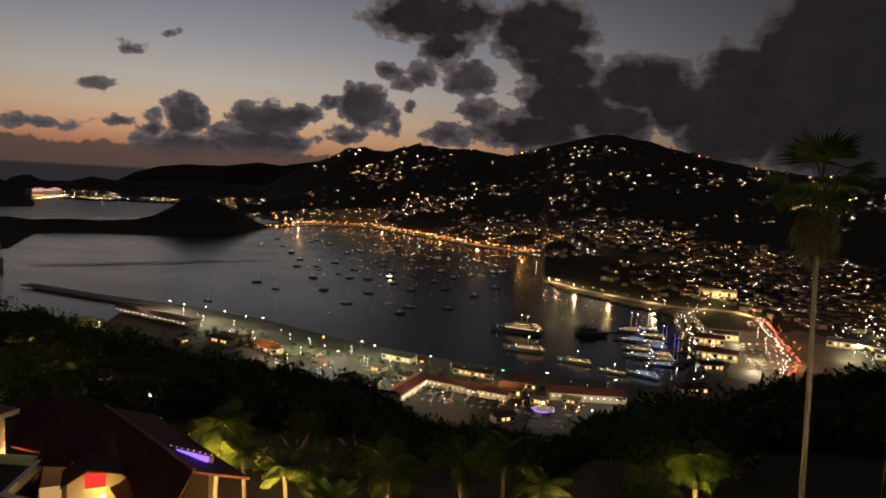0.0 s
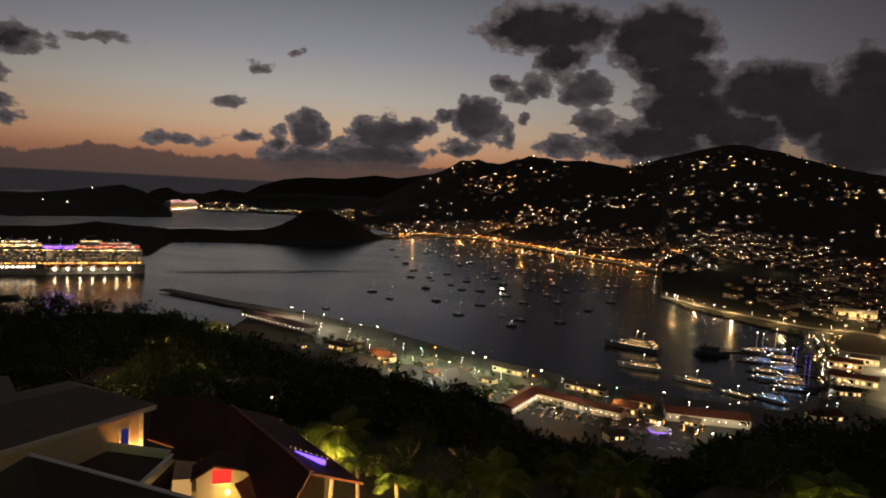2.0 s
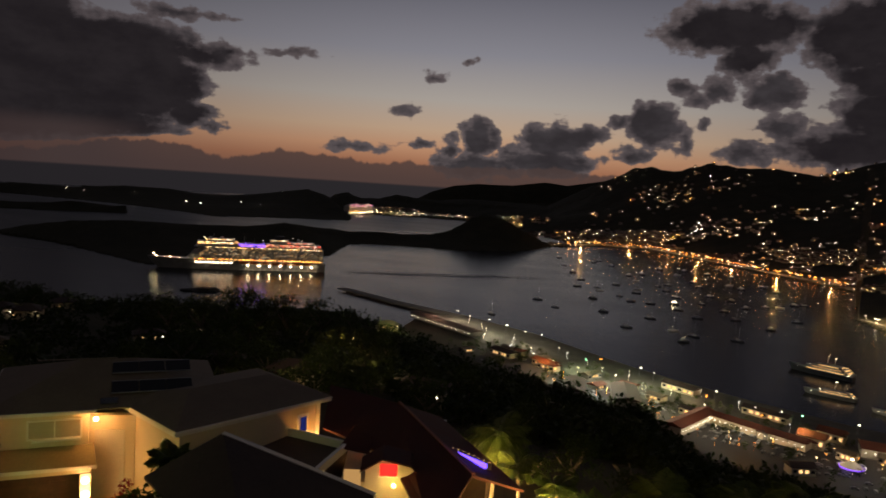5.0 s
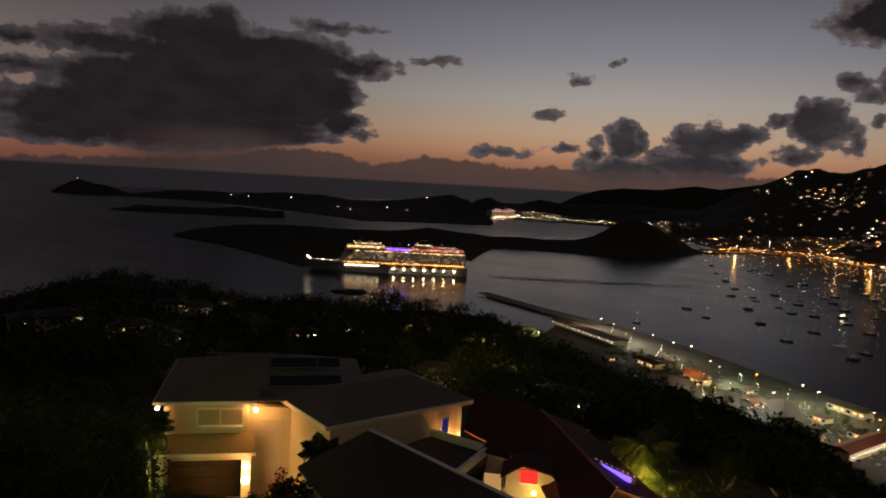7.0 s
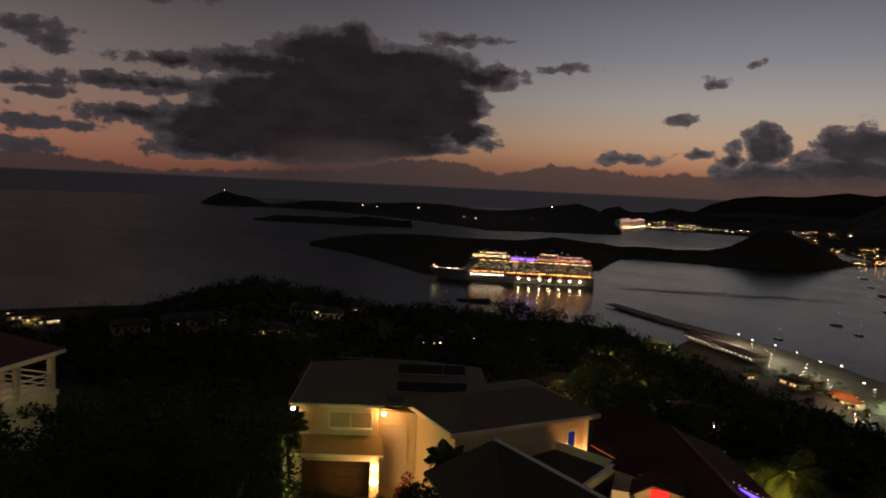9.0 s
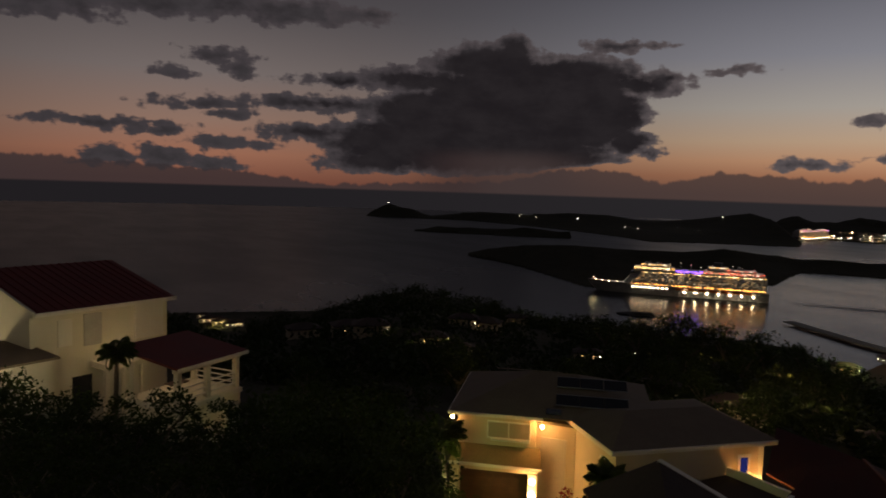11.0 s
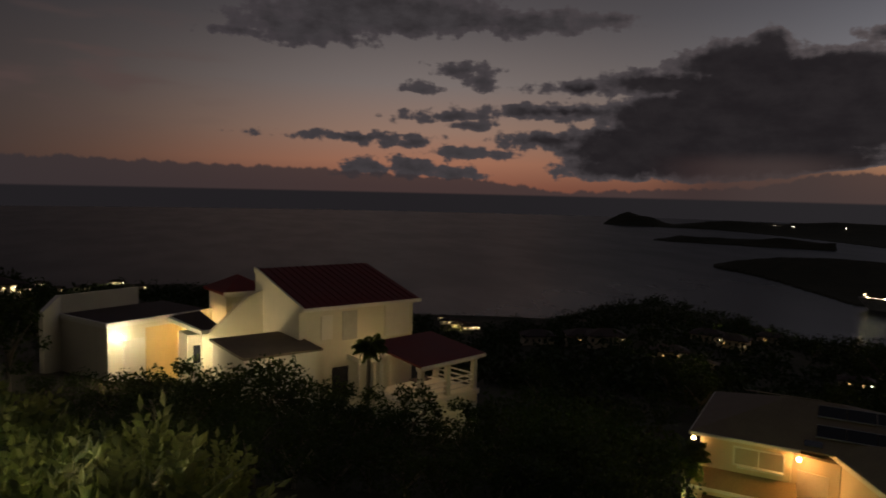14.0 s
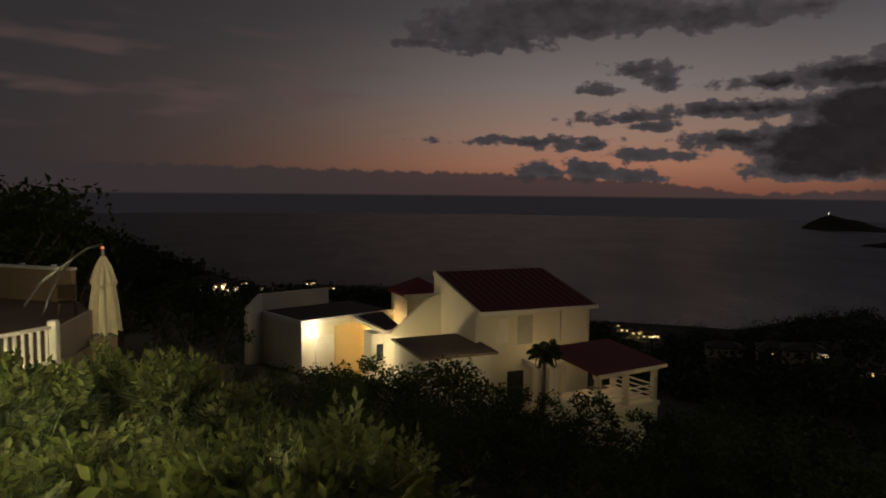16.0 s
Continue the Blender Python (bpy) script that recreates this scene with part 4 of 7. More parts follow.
# ---- cars ----
def make_car(name, label, group, front=None, rear=None):
    ob = thing(name, (0, 0, -50), 0, label, "car", group)
    bm = bmesh.new()
    ring = [(-2.2, 0.35), (2.2, 0.35), (2.2, 0.8), (1.2, 0.92), (0.6, 1.42), (-1.2, 1.45), (-1.8, 0.95), (-2.2, 0.9)]
    lo = [bm.verts.new((x, -0.85 if z < 1.2 else -0.68, z)) for x, z in ring]
    hi = [bm.verts.new((x, 0.85 if z < 1.2 else 0.68, z)) for x, z in ring]
    bm.faces.new(lo)
    bm.faces.new(hi[::-1])
    for i in range(8):
        bm.faces.new((lo[i], hi[i], hi[(i + 1) % 8], lo[(i + 1) % 8]))
    bmesh.ops.recalc_face_normals(bm, faces=bm.faces)
    part("body", bm, PAINT, ob)
    part("windscreen", box((0.62, -0.62, 0.98), (0.95, 0.62, 1.34), 0.05), GLASS, ob)
    for x in (-1.35, 1.35):
        for y in (-0.86, 0.86):
            part("wheel", tube((x, y - 0.1, 0.33), (x, y + 0.1, 0.33), 0.33, None, 10), RUBBER, ob)
    for y in (-0.55, 0.55):
        if front:
            part("headlight", ball((2.25, y, 0.7), 0.3), front, ob, "glowing white headlight")
        if rear:
            part("tail_light", ball((-2.25, y, 0.8), 0.32), rear, ob, "glowing red tail light")
    return ob


def drop_cars(source, spots):
    first = True
    for x, y, z, turn in spots:
        if first:
            source.matrix_world = pose(x, y, z, 0, 0, turn)
            first = False
        else:
            copy_thing(source, pose(x, y, z, 0, 0, turn))


spots = []
for row in range(5):
    for i in range(11):
        if rng.random() < 0.75:
            spots.append((-12 + i * 6 + row * 1.5, 516 + row * 7 - i * 1.6, 2.72, 70 + rng.uniform(-4, 4)))
for i in range(70):
    k = rng.random()
    spots.append((-210 + 300 * k + rng.uniform(-14, 14), 640 - 130 * k + rng.uniform(-30, 30), 2.76, rng.choice((-28, 62)) + rng.uniform(-3, 3)))
for i in range(26):
    spots.append((52 + rng.uniform(0, 75), 468 + rng.uniform(0, 46), 2.76, rng.choice((0, 90)) + rng.uniform(-6, 6)))
for i in range(14):
    spots.append((-136 + i * 5.2, 560 + rng.uniform(0, 40), 2.72, rng.choice((20, 110))))
for row in range(4):
    for i in range(9):
        if rng.random() < 0.8:
            spots.append((300 + row * 9 + i * 5, 665 + i * 14 + row * 2, 2.76, 30 + rng.uniform(-5, 5)))
drop_cars(make_car("parked_car", "parked car on the lit asphalt lot", "parked cars"), spots)
spots = []
ROAD = [Vector((326, 648, 0)), Vector((363, 708, 0)), Vector((398, 820, 0)), Vector((430, 940, 0))]
for a, b in zip(ROAD, ROAD[1:]):
    d = b - a
    turn = math.degrees(math.atan2(d.y, d.x))
    n = int(d.length / 9)
    for i in range(n):
        p = a.lerp(b, (i + 0.3) / n) + Vector((d.y, -d.x, 0)).normalized() * rng.choice((2.5, 5.5))
        spots.append((p.x, p.y, max(ground_z(p.x, p.y), 2.6) + 0.32, turn))
drop_cars(make_car("car", "car with red tail lights in slow evening traffic", "cars in traffic", None, TAIL), spots)
spots = []
for a, b in zip(ROAD, ROAD[1:]):
    d = b - a
    turn = math.degrees(math.atan2(d.y, d.x)) + 180
    n = int(d.length / 13)
    for i in range(n):
        p = a.lerp(b, (i + 0.6) / n) + Vector((-d.y, d.x, 0)).normalized() * rng.choice((2.5, 5.5))
        spots.append((p.x, p.y, max(ground_z(p.x, p.y), 2.6) + 0.32, turn))
drop_cars(make_car("car", "car with white headlights on the shore road", "cars in traffic", HEADLAMP, None), spots)


# ---- boats ----
def hull_mesh(length, beam, depth, flare=1.25, sheer=0.35):
    """A boat's hull, bow towards +x, waterline at 0."""
    bm = bmesh.new()
    rows = []
    for i in range(9):
        s = i / 8
        x = -length / 2 + length * s
        k = 1.0 if s < 0.55 else max(0.02, 1 - ((s - 0.55) / 0.45) ** 2)
        k *= 0.82 + 0.18 * min(1, s * 4)
        top = depth * (1 + sheer * s * s)
        rows.append([bm.verts.new(p) for p in ((x - (0.04 * length if i == 8 else 0), -beam / 2 * k * 0.8, -0.4), (x, -beam / 2 * k * flare * 0.85, top * 0.6), (x + (0.02 * length if i == 8 else 0), -beam / 2 * k, top),
                                                 (x + (0.02 * length if i == 8 else 0), beam / 2 * k, top), (x, beam / 2 * k * flare * 0.85, top * 0.6), (x - (0.04 * length if i == 8 else 0), beam / 2 * k * 0.8, -0.4))])
    for p, q in zip(rows, rows[1:]):
        for j in range(5):
            bm.faces.new((p[j], q[j], q[j + 1], p[j + 1]))
    bm.faces.new(rows[0])
    bm.faces.new(rows[-1][::-1])
    bmesh.ops.recalc_face_normals(bm, faces=bm.faces)
    return bm


def sailboat(length, hull, label):
    ob = thing("sailboat", (0, 0, 0), 0, label, "sailboat", "boats at anchor")
    part("hull", hull_mesh(length, length * 0.3, length * 0.1), hull, ob)
    part("cabin", box((-length * 0.18, -length * 0.09, length * 0.1), (length * 0.2, length * 0.09, length * 0.155), 0.15), HULLWHITE, ob)
    part("mast", tube((length * 0.06, 0, length * 0.1), (length * 0.06, 0, length * 1.25), 0.11, 0.07, 6), METAL, ob)
    part("boom", tube((length * 0.06, 0, length * 0.24), (-length * 0.36, 0, length * 0.26), 0.16, 0.14, 6), CANVAS, ob)
    if length in (13, 11):
        part("anchor_light", ball((length * 0.06, 0, length * 1.27), 0.2), WHITELAMP, ob, "glowing anchor light")
    return ob


def motorboat(length, label, lights=WARMWIN):
    ob = thing("motorboat", (0, 0, 0), 0, label, "motorboat", "boats at anchor")
    part("hull", hull_mesh(length, length * 0.3, length * 0.13), HULLDARK, ob)
    part("cabin", box((-length * 0.25, -length * 0.11, length * 0.12), (length * 0.2, length * 0.11, length * 0.24), 0.3), HULLWHITE, ob)
    part("flybridge", box((-length * 0.2, -length * 0.09, length * 0.24), (length * 0.05, length * 0.09, length * 0.31), 0.2), HULLWHITE, ob)
    for y in (-1, 1):
        part("window", box((-length * 0.2, y * length * 0.112 - 0.04, length * 0.17), (length * 0.14, y * length * 0.112 + 0.04, length * 0.21)), GLASS, ob)
    part("mast_light", ball((0, 0, length * 0.4), 0.22), WHITELAMP, ob, "glowing mast light")
    part("mast", tube((0, 0, length * 0.3), (0, 0, length * 0.4), 0.08), METAL, ob)
    return ob


BOATS = [(-391, 1722), (-342, 1561), (-297, 1441), (-259, 1337), (-245, 1239), (-195, 1116), (-214, 1253), (-297, 1737), (-191, 1316), (-167, 1404), (-191, 1488), (-139, 1132),
         (-110, 1131), (-149, 1679), (-121, 1359), (-102, 1306), (-80, 1235), (-105, 1597), (-97, 1697), (-68, 1487), (-53, 1422), (-47, 1670), (-38, 1194), (-30, 1297),
         (-32, 1797), (-1, 1500), (2, 1658), (-4, 1141), (12, 1070), (27, 1200), (56, 1241), (59, 1532), (83, 1469), (77, 1250), (101, 1299), (116, 1313), (93, 1118), (-159, 1002),
         (-224, 988), (-114, 906), (-95, 995), (-60, 924), (-43, 861), (-34, 903), (15, 910), (55, 1022), (-280, 872), (-263, 1039)]
kinds = [sailboat(13, HULLWHITE, "white sailboat with a bare mast at anchor"), sailboat(15, HULLDARK, "dark-hulled sailboat with a bare mast at anchor"),
         motorboat(14, "dark motorboat with a white cabin at anchor"), sailboat(11, HULLDARK, "small dark sailboat with a bare mast at anchor")]
drift = random.Random(61)
for i in range(34):
    q = polar(drift.uniform(-3.5, 12.5), drift.uniform(1000, 1720), 0)
    if all(math.hypot(q.x - x, q.y - y) > 38 for x, y in BOATS):
        BOATS.append((q.x, q.y))
used = set()
for i, (x, y) in enumerate(BOATS):
    m = pose(x, y, 0, 0, 0, rng.uniform(-25, 25) + 8)
    k = (1, 0, 2, 1, 1, 2, 3, 1)[i % 8]
    if k in used:
        copy_thing(kinds[k], m)
    else:
        kinds[k].matrix_world = m
        used.add(k)
bright_boat = motorboat(15, "small motorboat with a lit white cabin at anchor")
bright_boat.matrix_world = pose(-77, 1158, 0, 0, 0, 10)
part("deck_lamp", box((-3, -1.6, 3.7), (2, 1.6, 3.9)), SHIPWHITE, bright_boat, "glowing deck lamp")


def yacht(length, a, b, label, deck, decks=3, tall=None, hull=DIMHULL, z=0):
    """A moored yacht lying from stern a to bow b."""
    a, b = Vector((*a, 0)), Vector((*b, 0))
    d = b - a
    c = (a + b) / 2
    ob = thing("yacht", (c.x, c.y, z), math.degrees(math.atan2(d.y, d.x)), label, "yacht", "moored yachts")
    L = length
    part("hull", hull_mesh(L, L * 0.2, L * 0.075, 1.1, 0.5), hull, ob)
    for k in range(decks):
        x0, x1, w, h = -L * (0.42 - 0.05 * k), L * (0.25 - 0.09 * k), L * (0.082 - 0.012 * k), L * 0.038
        z0 = L * 0.075 + k * h
        dk = part("deck_house", box((x0, -w, z0), (x1, w, z0 + h), L * 0.006), DIMHULL, ob)
        for s in (-1, 1):
            part("window", box((x0 + L * 0.05, s * w - 0.06, z0 + h * 0.45), (x1 - L * 0.05, s * w + 0.06, z0 + h * 0.68)), deck if (k + s) % 2 and k != 1 else SHIPCABIN, dk, "lit cabin window strip")
        part("deck_light", box((x0 - L * 0.03, -w * 0.7, z0 + h * 0.94), (x0, w * 0.7, z0 + h)), deck, dk, "glowing deck light")
    for i in range(7):
        part("rail_lamp", ball((-L * 0.44 + L * 0.13 * i, (-1) ** i * L * 0.085, L * 0.085 + L * 0.02 * (i % 3)), 0.3), WHITELAMP, ob, "small glowing deck lamp")
    part("mast", tube((-L * 0.08, 0, L * 0.2), (-L * 0.1, 0, tall or L * 0.33), 0.2, 0.1), HULLWHITE, ob)
    part("mast_light", ball((-L * 0.1, 0, (tall or L * 0.33) + 0.4), 0.45), WHITELAMP, ob, "glowing mast light")
    return ob


yacht(60, (119, 777), (63, 802), "large dark-hulled motor yacht with lit decks", WARMWIN, 3, hull=HULLDARK)
yacht(46, (122, 792), (80, 815), "large white motor yacht with lit decks", WARMWIN, 3)
yacht(42, (109, 696), (71, 706), "white motor yacht with warm deck lights", WARMWIN, 2)
yacht(34, (148, 656), (118, 671), "grey-white yacht moored in dim light", WARMWIN, 2)
yacht(26, (172, 626), (152, 641), "long white boat moored in dim light", WARMWIN, 1)
yacht(31, (200, 618), (176, 637), "white yacht with bright blue deck lights", BLUEWHITE, 3)
for i, (x, y) in enumerate([(215, 672), (222, 690), (205, 700), (228, 712), (212, 730), (230, 745), (238, 770), (218, 775), (245, 800), (228, 830), (250, 838)]):
    yacht(26 + 3 * (i % 3), (x + 12, y - 3), (x - 12, y + 3), "white yacht moored at the marina", (BLUEWHITE, WARMWIN, SHIPCABIN, WARMWIN, BLUEWHITE)[(i * 2) % 5], 2 + i % 2, 18 + 4 * (i % 4))
for x, y, h in [(228, 668, 33), (236, 680, 31), (222, 700, 26), (240, 730, 28), (215, 745, 24)]:
    ob = thing("tall_mast", (x, y, 0), 0, "tall yacht mast lit by blue lamps", "mast", "tall masts")
    part("hull", hull_mesh(24, 5, 1.6), HULLDARK, ob)
    part("spar", tube((0, 0, 1), (0, 0, h), 0.3, 0.15), METAL, ob)
    for k in range(7):
        part("blue_lamp", ball((0, 0, 4 + k * (h - 5) / 6), 0.33), BLUELED, ob, "glowing blue lamp")
    part("spreader", tube((0, -3, h * 0.6), (0, 3, h * 0.6), 0.08), METAL, ob)
wreck = thing("barge", (177, 795, 0), 2, "dark unlit barge with a low deckhouse at anchor", "barge")
part("hull", hull_mesh(38, 12, 4, 1.1, 0.3), HULLDARK, wreck)
part("deckhouse", box((-14, -4.5, 4), (6, 4.5, 9), 0.8), DARKMETAL, wreck)
part("funnel", tube((-8, 0, 9), (-8.5, 0, 12), 1.4, 1.1, 10), DARKMETAL, wreck)
for k in range(4):
    y = 690 + k * 42
    dock = part("dock", box((196, y - 1.3, -1), (262, y + 1.3, 1.2), 0.1), WOODDARK)
    tagged(dock, "narrow wooden marina dock", "dock", "marina docks")
rocks = thing("rock_islet", (-650, 760, 0), 40, "low dark rock islet breaking the water", "rock")
bm = bmesh.new()
bmesh.ops.create_icosphere(bm, subdivisions=3, radius=1)
for vv in bm.verts:
    k = 1 + 0.5 * noise.noise(vv.co * 1.7)
    vv.co = Vector((vv.co.x * 26 * k, vv.co.y * 8 * k, vv.co.z * 4.5 * k))
part("rock", bm, surface("wet rock", (0.02, 0.02, 0.02), (0.05, 0.048, 0.045), 0.6, 0.3, 0.5, 2.0), rocks)


# ---- cruise ships ----
def dashes(x0, x1, y, z0, z1, material, seed, gap=2.2):
    """A run of small deck lamps, side by side, as one mesh."""
    rs = random.Random(seed)
    v, f, x = [], [], x0
    while x < x1:
        w = gap * rs.uniform(0.35, 1.0)
        a, c = z0 + rs.uniform(-0.5, 0.3) * (z1 - z0), z1 + rs.uniform(-0.3, 0.6) * (z1 - z0)
        if rs.random() < 0.85:
            b = len(v)
            v += [(x, y, a), (x + w, y, a), (x + w, y, c), (x, y, c)]
            f.append((b, b + 1, b + 2, b + 3))
        x += w + gap * rs.uniform(0.0, 0.5)
    return quads("light_strip", v, f, material)


def cruise_ship(at, turn, L, label, top_a, top_b, top_c, seed):
    ob = thing("cruise_ship", at, turn, label, "cruise ship")
    rs = random.Random(seed)
    B = L * 0.125
    part("hull", hull_mesh(L, B, L * 0.050, 1.05, 0.30), DIMHULL, ob)
    u = L / 250
    # seven cabin decks with a raked front, each a slab with a rail
    for k in range(8):
        z0, z1 = (14 + 2.5 * k) * u, (16.5 + 2.5 * k) * u
        x0, x1 = -121 * u, (72 - 2.2 * k) * u
        w = B / 2 - (0.6 if k % 2 else 0.0) * u
        dk = part("deck", prism([(x0, -w), (x1 - 6 * u, -w), (x1 + 5 * u, 0), (x1 - 6 * u, w), (x0, w)], z0, z1), HULLWHITE, ob)
        part("deck_rim", prism([(x0 - 0.4, -w - 0.7 * u), (x1 - 5 * u, -w - 0.7 * u), (x1 + 5.5 * u, 0), (x1 - 5 * u, w + 0.7 * u), (x0 - 0.4, w + 0.7 * u)], z1 - 0.35 * u, z1), HULLWHITE, dk)
        if k in (0, 3, 7):
            for s in (-1, 1):
                tagged(part("light_strip", dashes(x0 + 2 * u, x1 - 8 * u, s * (w + 0.75 * u), z1 - 0.75 * u, z1 - 0.25 * u, (SODIUM, SHIPCABIN, SHIPGOLD)[(0, 3, 7).index(k)], k + s), None, dk, "glowing deck light strip"), kind="stuff")
        v, f = [], []
        for s in (-1, 1):
            x = x0 + 3 * u
            while x < x1 - 9 * u:
                if rs.random() < 0.62:
                    y, b = s * (w + 0.05), len(v)
                    v += [(x, y, z0 + 0.5 * u), (x + 1.9 * u, y, z0 + 0.5 * u), (x + 1.9 * u, y, z1 - 0.5 * u), (x, y, z1 - 0.5 * u)]
                    f.append((b, b + 1, b + 2, b + 3))
                x += 3.1 * u
        tagged(part("cabin_windows", quads("cabin_windows", v, f, SHIPCABIN), None, dk, "rows of dim lit cabin windows"), kind="stuff")
    # lifeboats over white lamps
    for i in range(7):
        x = (-104 + i * 15.5) * u
        for s in (-1, 1):
            bt = part("lifeboat", hull_mesh(11 * u, 4 * u, 2.2 * u), LIFEBOAT, ob)
            bt.location = (x + 7 * u, s * (B / 2 + 1.2 * u), 10.5 * u)
            part("promenade_lamp", ball((x, s * (B / 2 + 1.0 * u), 7.6 * u), 1.25 * u, 1, 0.8), SHIPWHITE, ob, "bright white promenade lamp")
    for i in range(9):
        for s in (-1, 1):
            part("salon_window", box(((12 + i * 6.0) * u, s * (B / 2 + 0.1) - 0.2, 10.2 * u), ((15.4 + i * 6.0) * u, s * (B / 2 + 0.1) + 0.2, 11.9 * u)), SHIPGOLD, ob, "gold-lit salon window")
    # open upper decks
    for x0, x1, z0, z1, m in ((4, 62, 36.5, 41, top_a), (-36, 4, 36.5, 38.5, top_b), (-118, -36, 36.5, 39.5, top_c)):
        up = part("upper_deck", box((x0 * u, -B * 0.4, z0 * u - 2.5 * u), (x1 * u, B * 0.4, z1 * u), 0.5 * u), HULLWHITE, ob)
        for s in (-1, 1):
            for q in range(2):
                zz = (z1 - 0.3 - q * 1.9) * u
                tagged(part("light_strip", dashes((x0 + 1) * u, (x1 - 1) * u, s * (B * 0.4 + 0.15), zz - 0.7 * u, zz, m, q + s), None, up, "glowing deck light strip"), kind="stuff")
    for x0, x1, z1, m in ((10, 50, 45, SHIPGOLD), (-70, -42, 46, SHIPGOLD), (-108, -66, 43, top_c)):
        rf = part("sun_deck", box((x0 * u, -B * 0.28, 40 * u), (x1 * u, B * 0.28, z1 * u), 0.6 * u), HULLWHITE, ob)
        for s in (-1, 1):
            tagged(part("light_strip", dashes((x0 + 1) * u, (x1 - 1) * u, s * (B * 0.28 + 0.15), (z1 - 1.1) * u, (z1 - 0.5) * u, m, 7 + s), None, rf, "glowing deck light strip"), kind="stuff")
    for i in range(12):
        x = (-104 + i * 14.2) * u
        z = (42 + (i * 7 % 5)) * u
        part("deck_mast", tube((x, 0, 38 * u), (x, 0, z + 2.5 * u), 0.3 * u, 0.15 * u, 6), HULLWHITE, ob)
        part("mast_lamp", ball((x, 0, z + 2.8 * u), 0.32 * u), SHIPGOLD if i % 3 else MAGENTA, ob, "small glowing mast lamp")
    for x in (28, 44, -84):
        part("radar_dome", ball((x * u, 0, 46 * u), 2.4 * u, 2), HULLWHITE, ob)
    part("funnel", prism([(-62 * u, -4 * u), (-50 * u, -3 * u), (-50 * u, 3 * u), (-62 * u, 4 * u)], 44 * u, 52 * u), HULLDARK, ob, "dark blue funnel")
    part("mast", tube((40 * u, 0, 44 * u), (39 * u, 0, 52 * u), 0.5 * u, 0.2 * u), HULLWHITE, ob)
    part("bridge", box((60 * u, -B * 0.55, 31 * u), (66 * u, B * 0.55, 33.5 * u), 0.4 * u), GLASS, ob, "dark bridge windows")
    for x, z in ((122, 20), (118, 16.5), (108, 15.5), (98, 16), (86, 15)):
        part("bow_lamp", ball((x * u, 2 * u, z * u), 0.7 * u), SHIPWHITE, ob, "bright white bow lamp")
    part("bow_mast", tube((121 * u, 0, 16 * u), (121 * u, 0, 23 * u), 0.4 * u, 0.2 * u), HULLWHITE, ob)
    return ob


cruise_ship((-752, 968, 0), 180 + 38, 276, "large white cruise ship with gold and violet lit decks", SHIPGOLD, VIOLET, SHIPRED, 1)
far_ship = cruise_ship((-1555, 2850, 0), 82, 240, "far white cruise ship with magenta lit decks at the dock", MAGENTA, MAGENTA, MAGENTA, 2)

# ---- the near hillside: houses ----
def window(parent, lo, hi, axis, glass, label, frame_mat=TRIM, bars=1, shutter=False):
    """A framed window set on a wall; axis: the wall's outward axis ('-y' or '-x')."""
    x0, y0, z0 = lo
    x1, y1, z1 = hi
    if axis == "-y":
        w = part("window", box((x0, y0 - 0.05, z0), (x1, y0 + 0.06, z1)), glass, parent, label)
        for a, b in (((x0 - 0.1, z0 - 0.1), (x0, z1 + 0.1)), ((x1, z0 - 0.1), (x1 + 0.1, z1 + 0.1)), ((x0, z1), (x1, z1 + 0.1)), ((x0, z0 - 0.1), (x1, z0))):
            part("window_frame", box((a[0], y0 - 0.11, a[1]), (b[0], y0 + 0.04, b[1])), frame_mat, w)
        for i in range(bars):
            x = x0 + (x1 - x0) * (i + 1) / (bars + 1)
            part("mullion", box((x - 0.035, y0 - 0.09, z0), (x + 0.035, y0 + 0.02, z1)), frame_mat, w)
    else:
        w = part("window", box((x0 - 0.05, y0, z0), (x0 + 0.06, y1, z1)), glass, parent, label)
        for a, b in (((y0 - 0.1, z0 - 0.1), (y0, z1 + 0.1)), ((y1, z0 - 0.1), (y1 + 0.1, z1 + 0.1)), ((y0, z1), (y1, z1 + 0.1)), ((y0, z0 - 0.1), (y1, z0))):
            part("window_frame", box((x0 - 0.11, a[0], a[1]), (x0 + 0.04, b[0], b[1])), frame_mat, w)
    return w


def sconce(parent, at, r=0.16, watts=60, label="glowing wall lamp", colour=(1.0, 0.41, 0.095), mat=None):
    """A wall lamp on a house: a bulb, a bracket and its light."""
    part("wall_lamp", ball(at, r, 2), mat or HOUSELAMP, parent, label)
    part("lamp_bracket", box((at[0] - 0.05, at[1] + r * 0.8, at[2] - 0.05), (at[0] + 0.05, at[1] + r * 0.8 + 0.2, at[2] + 0.05)), DARKMETAL, parent)
    p = parent.matrix_world @ Vector(at)
    out = parent.matrix_world.to_3x3() @ Vector((0, -1, 0))
    return lamp("wall_lamp_light", p + out * (r + 0.12), colour, watts * 1.5, 0.12)


bpy.context.view_layer.update()
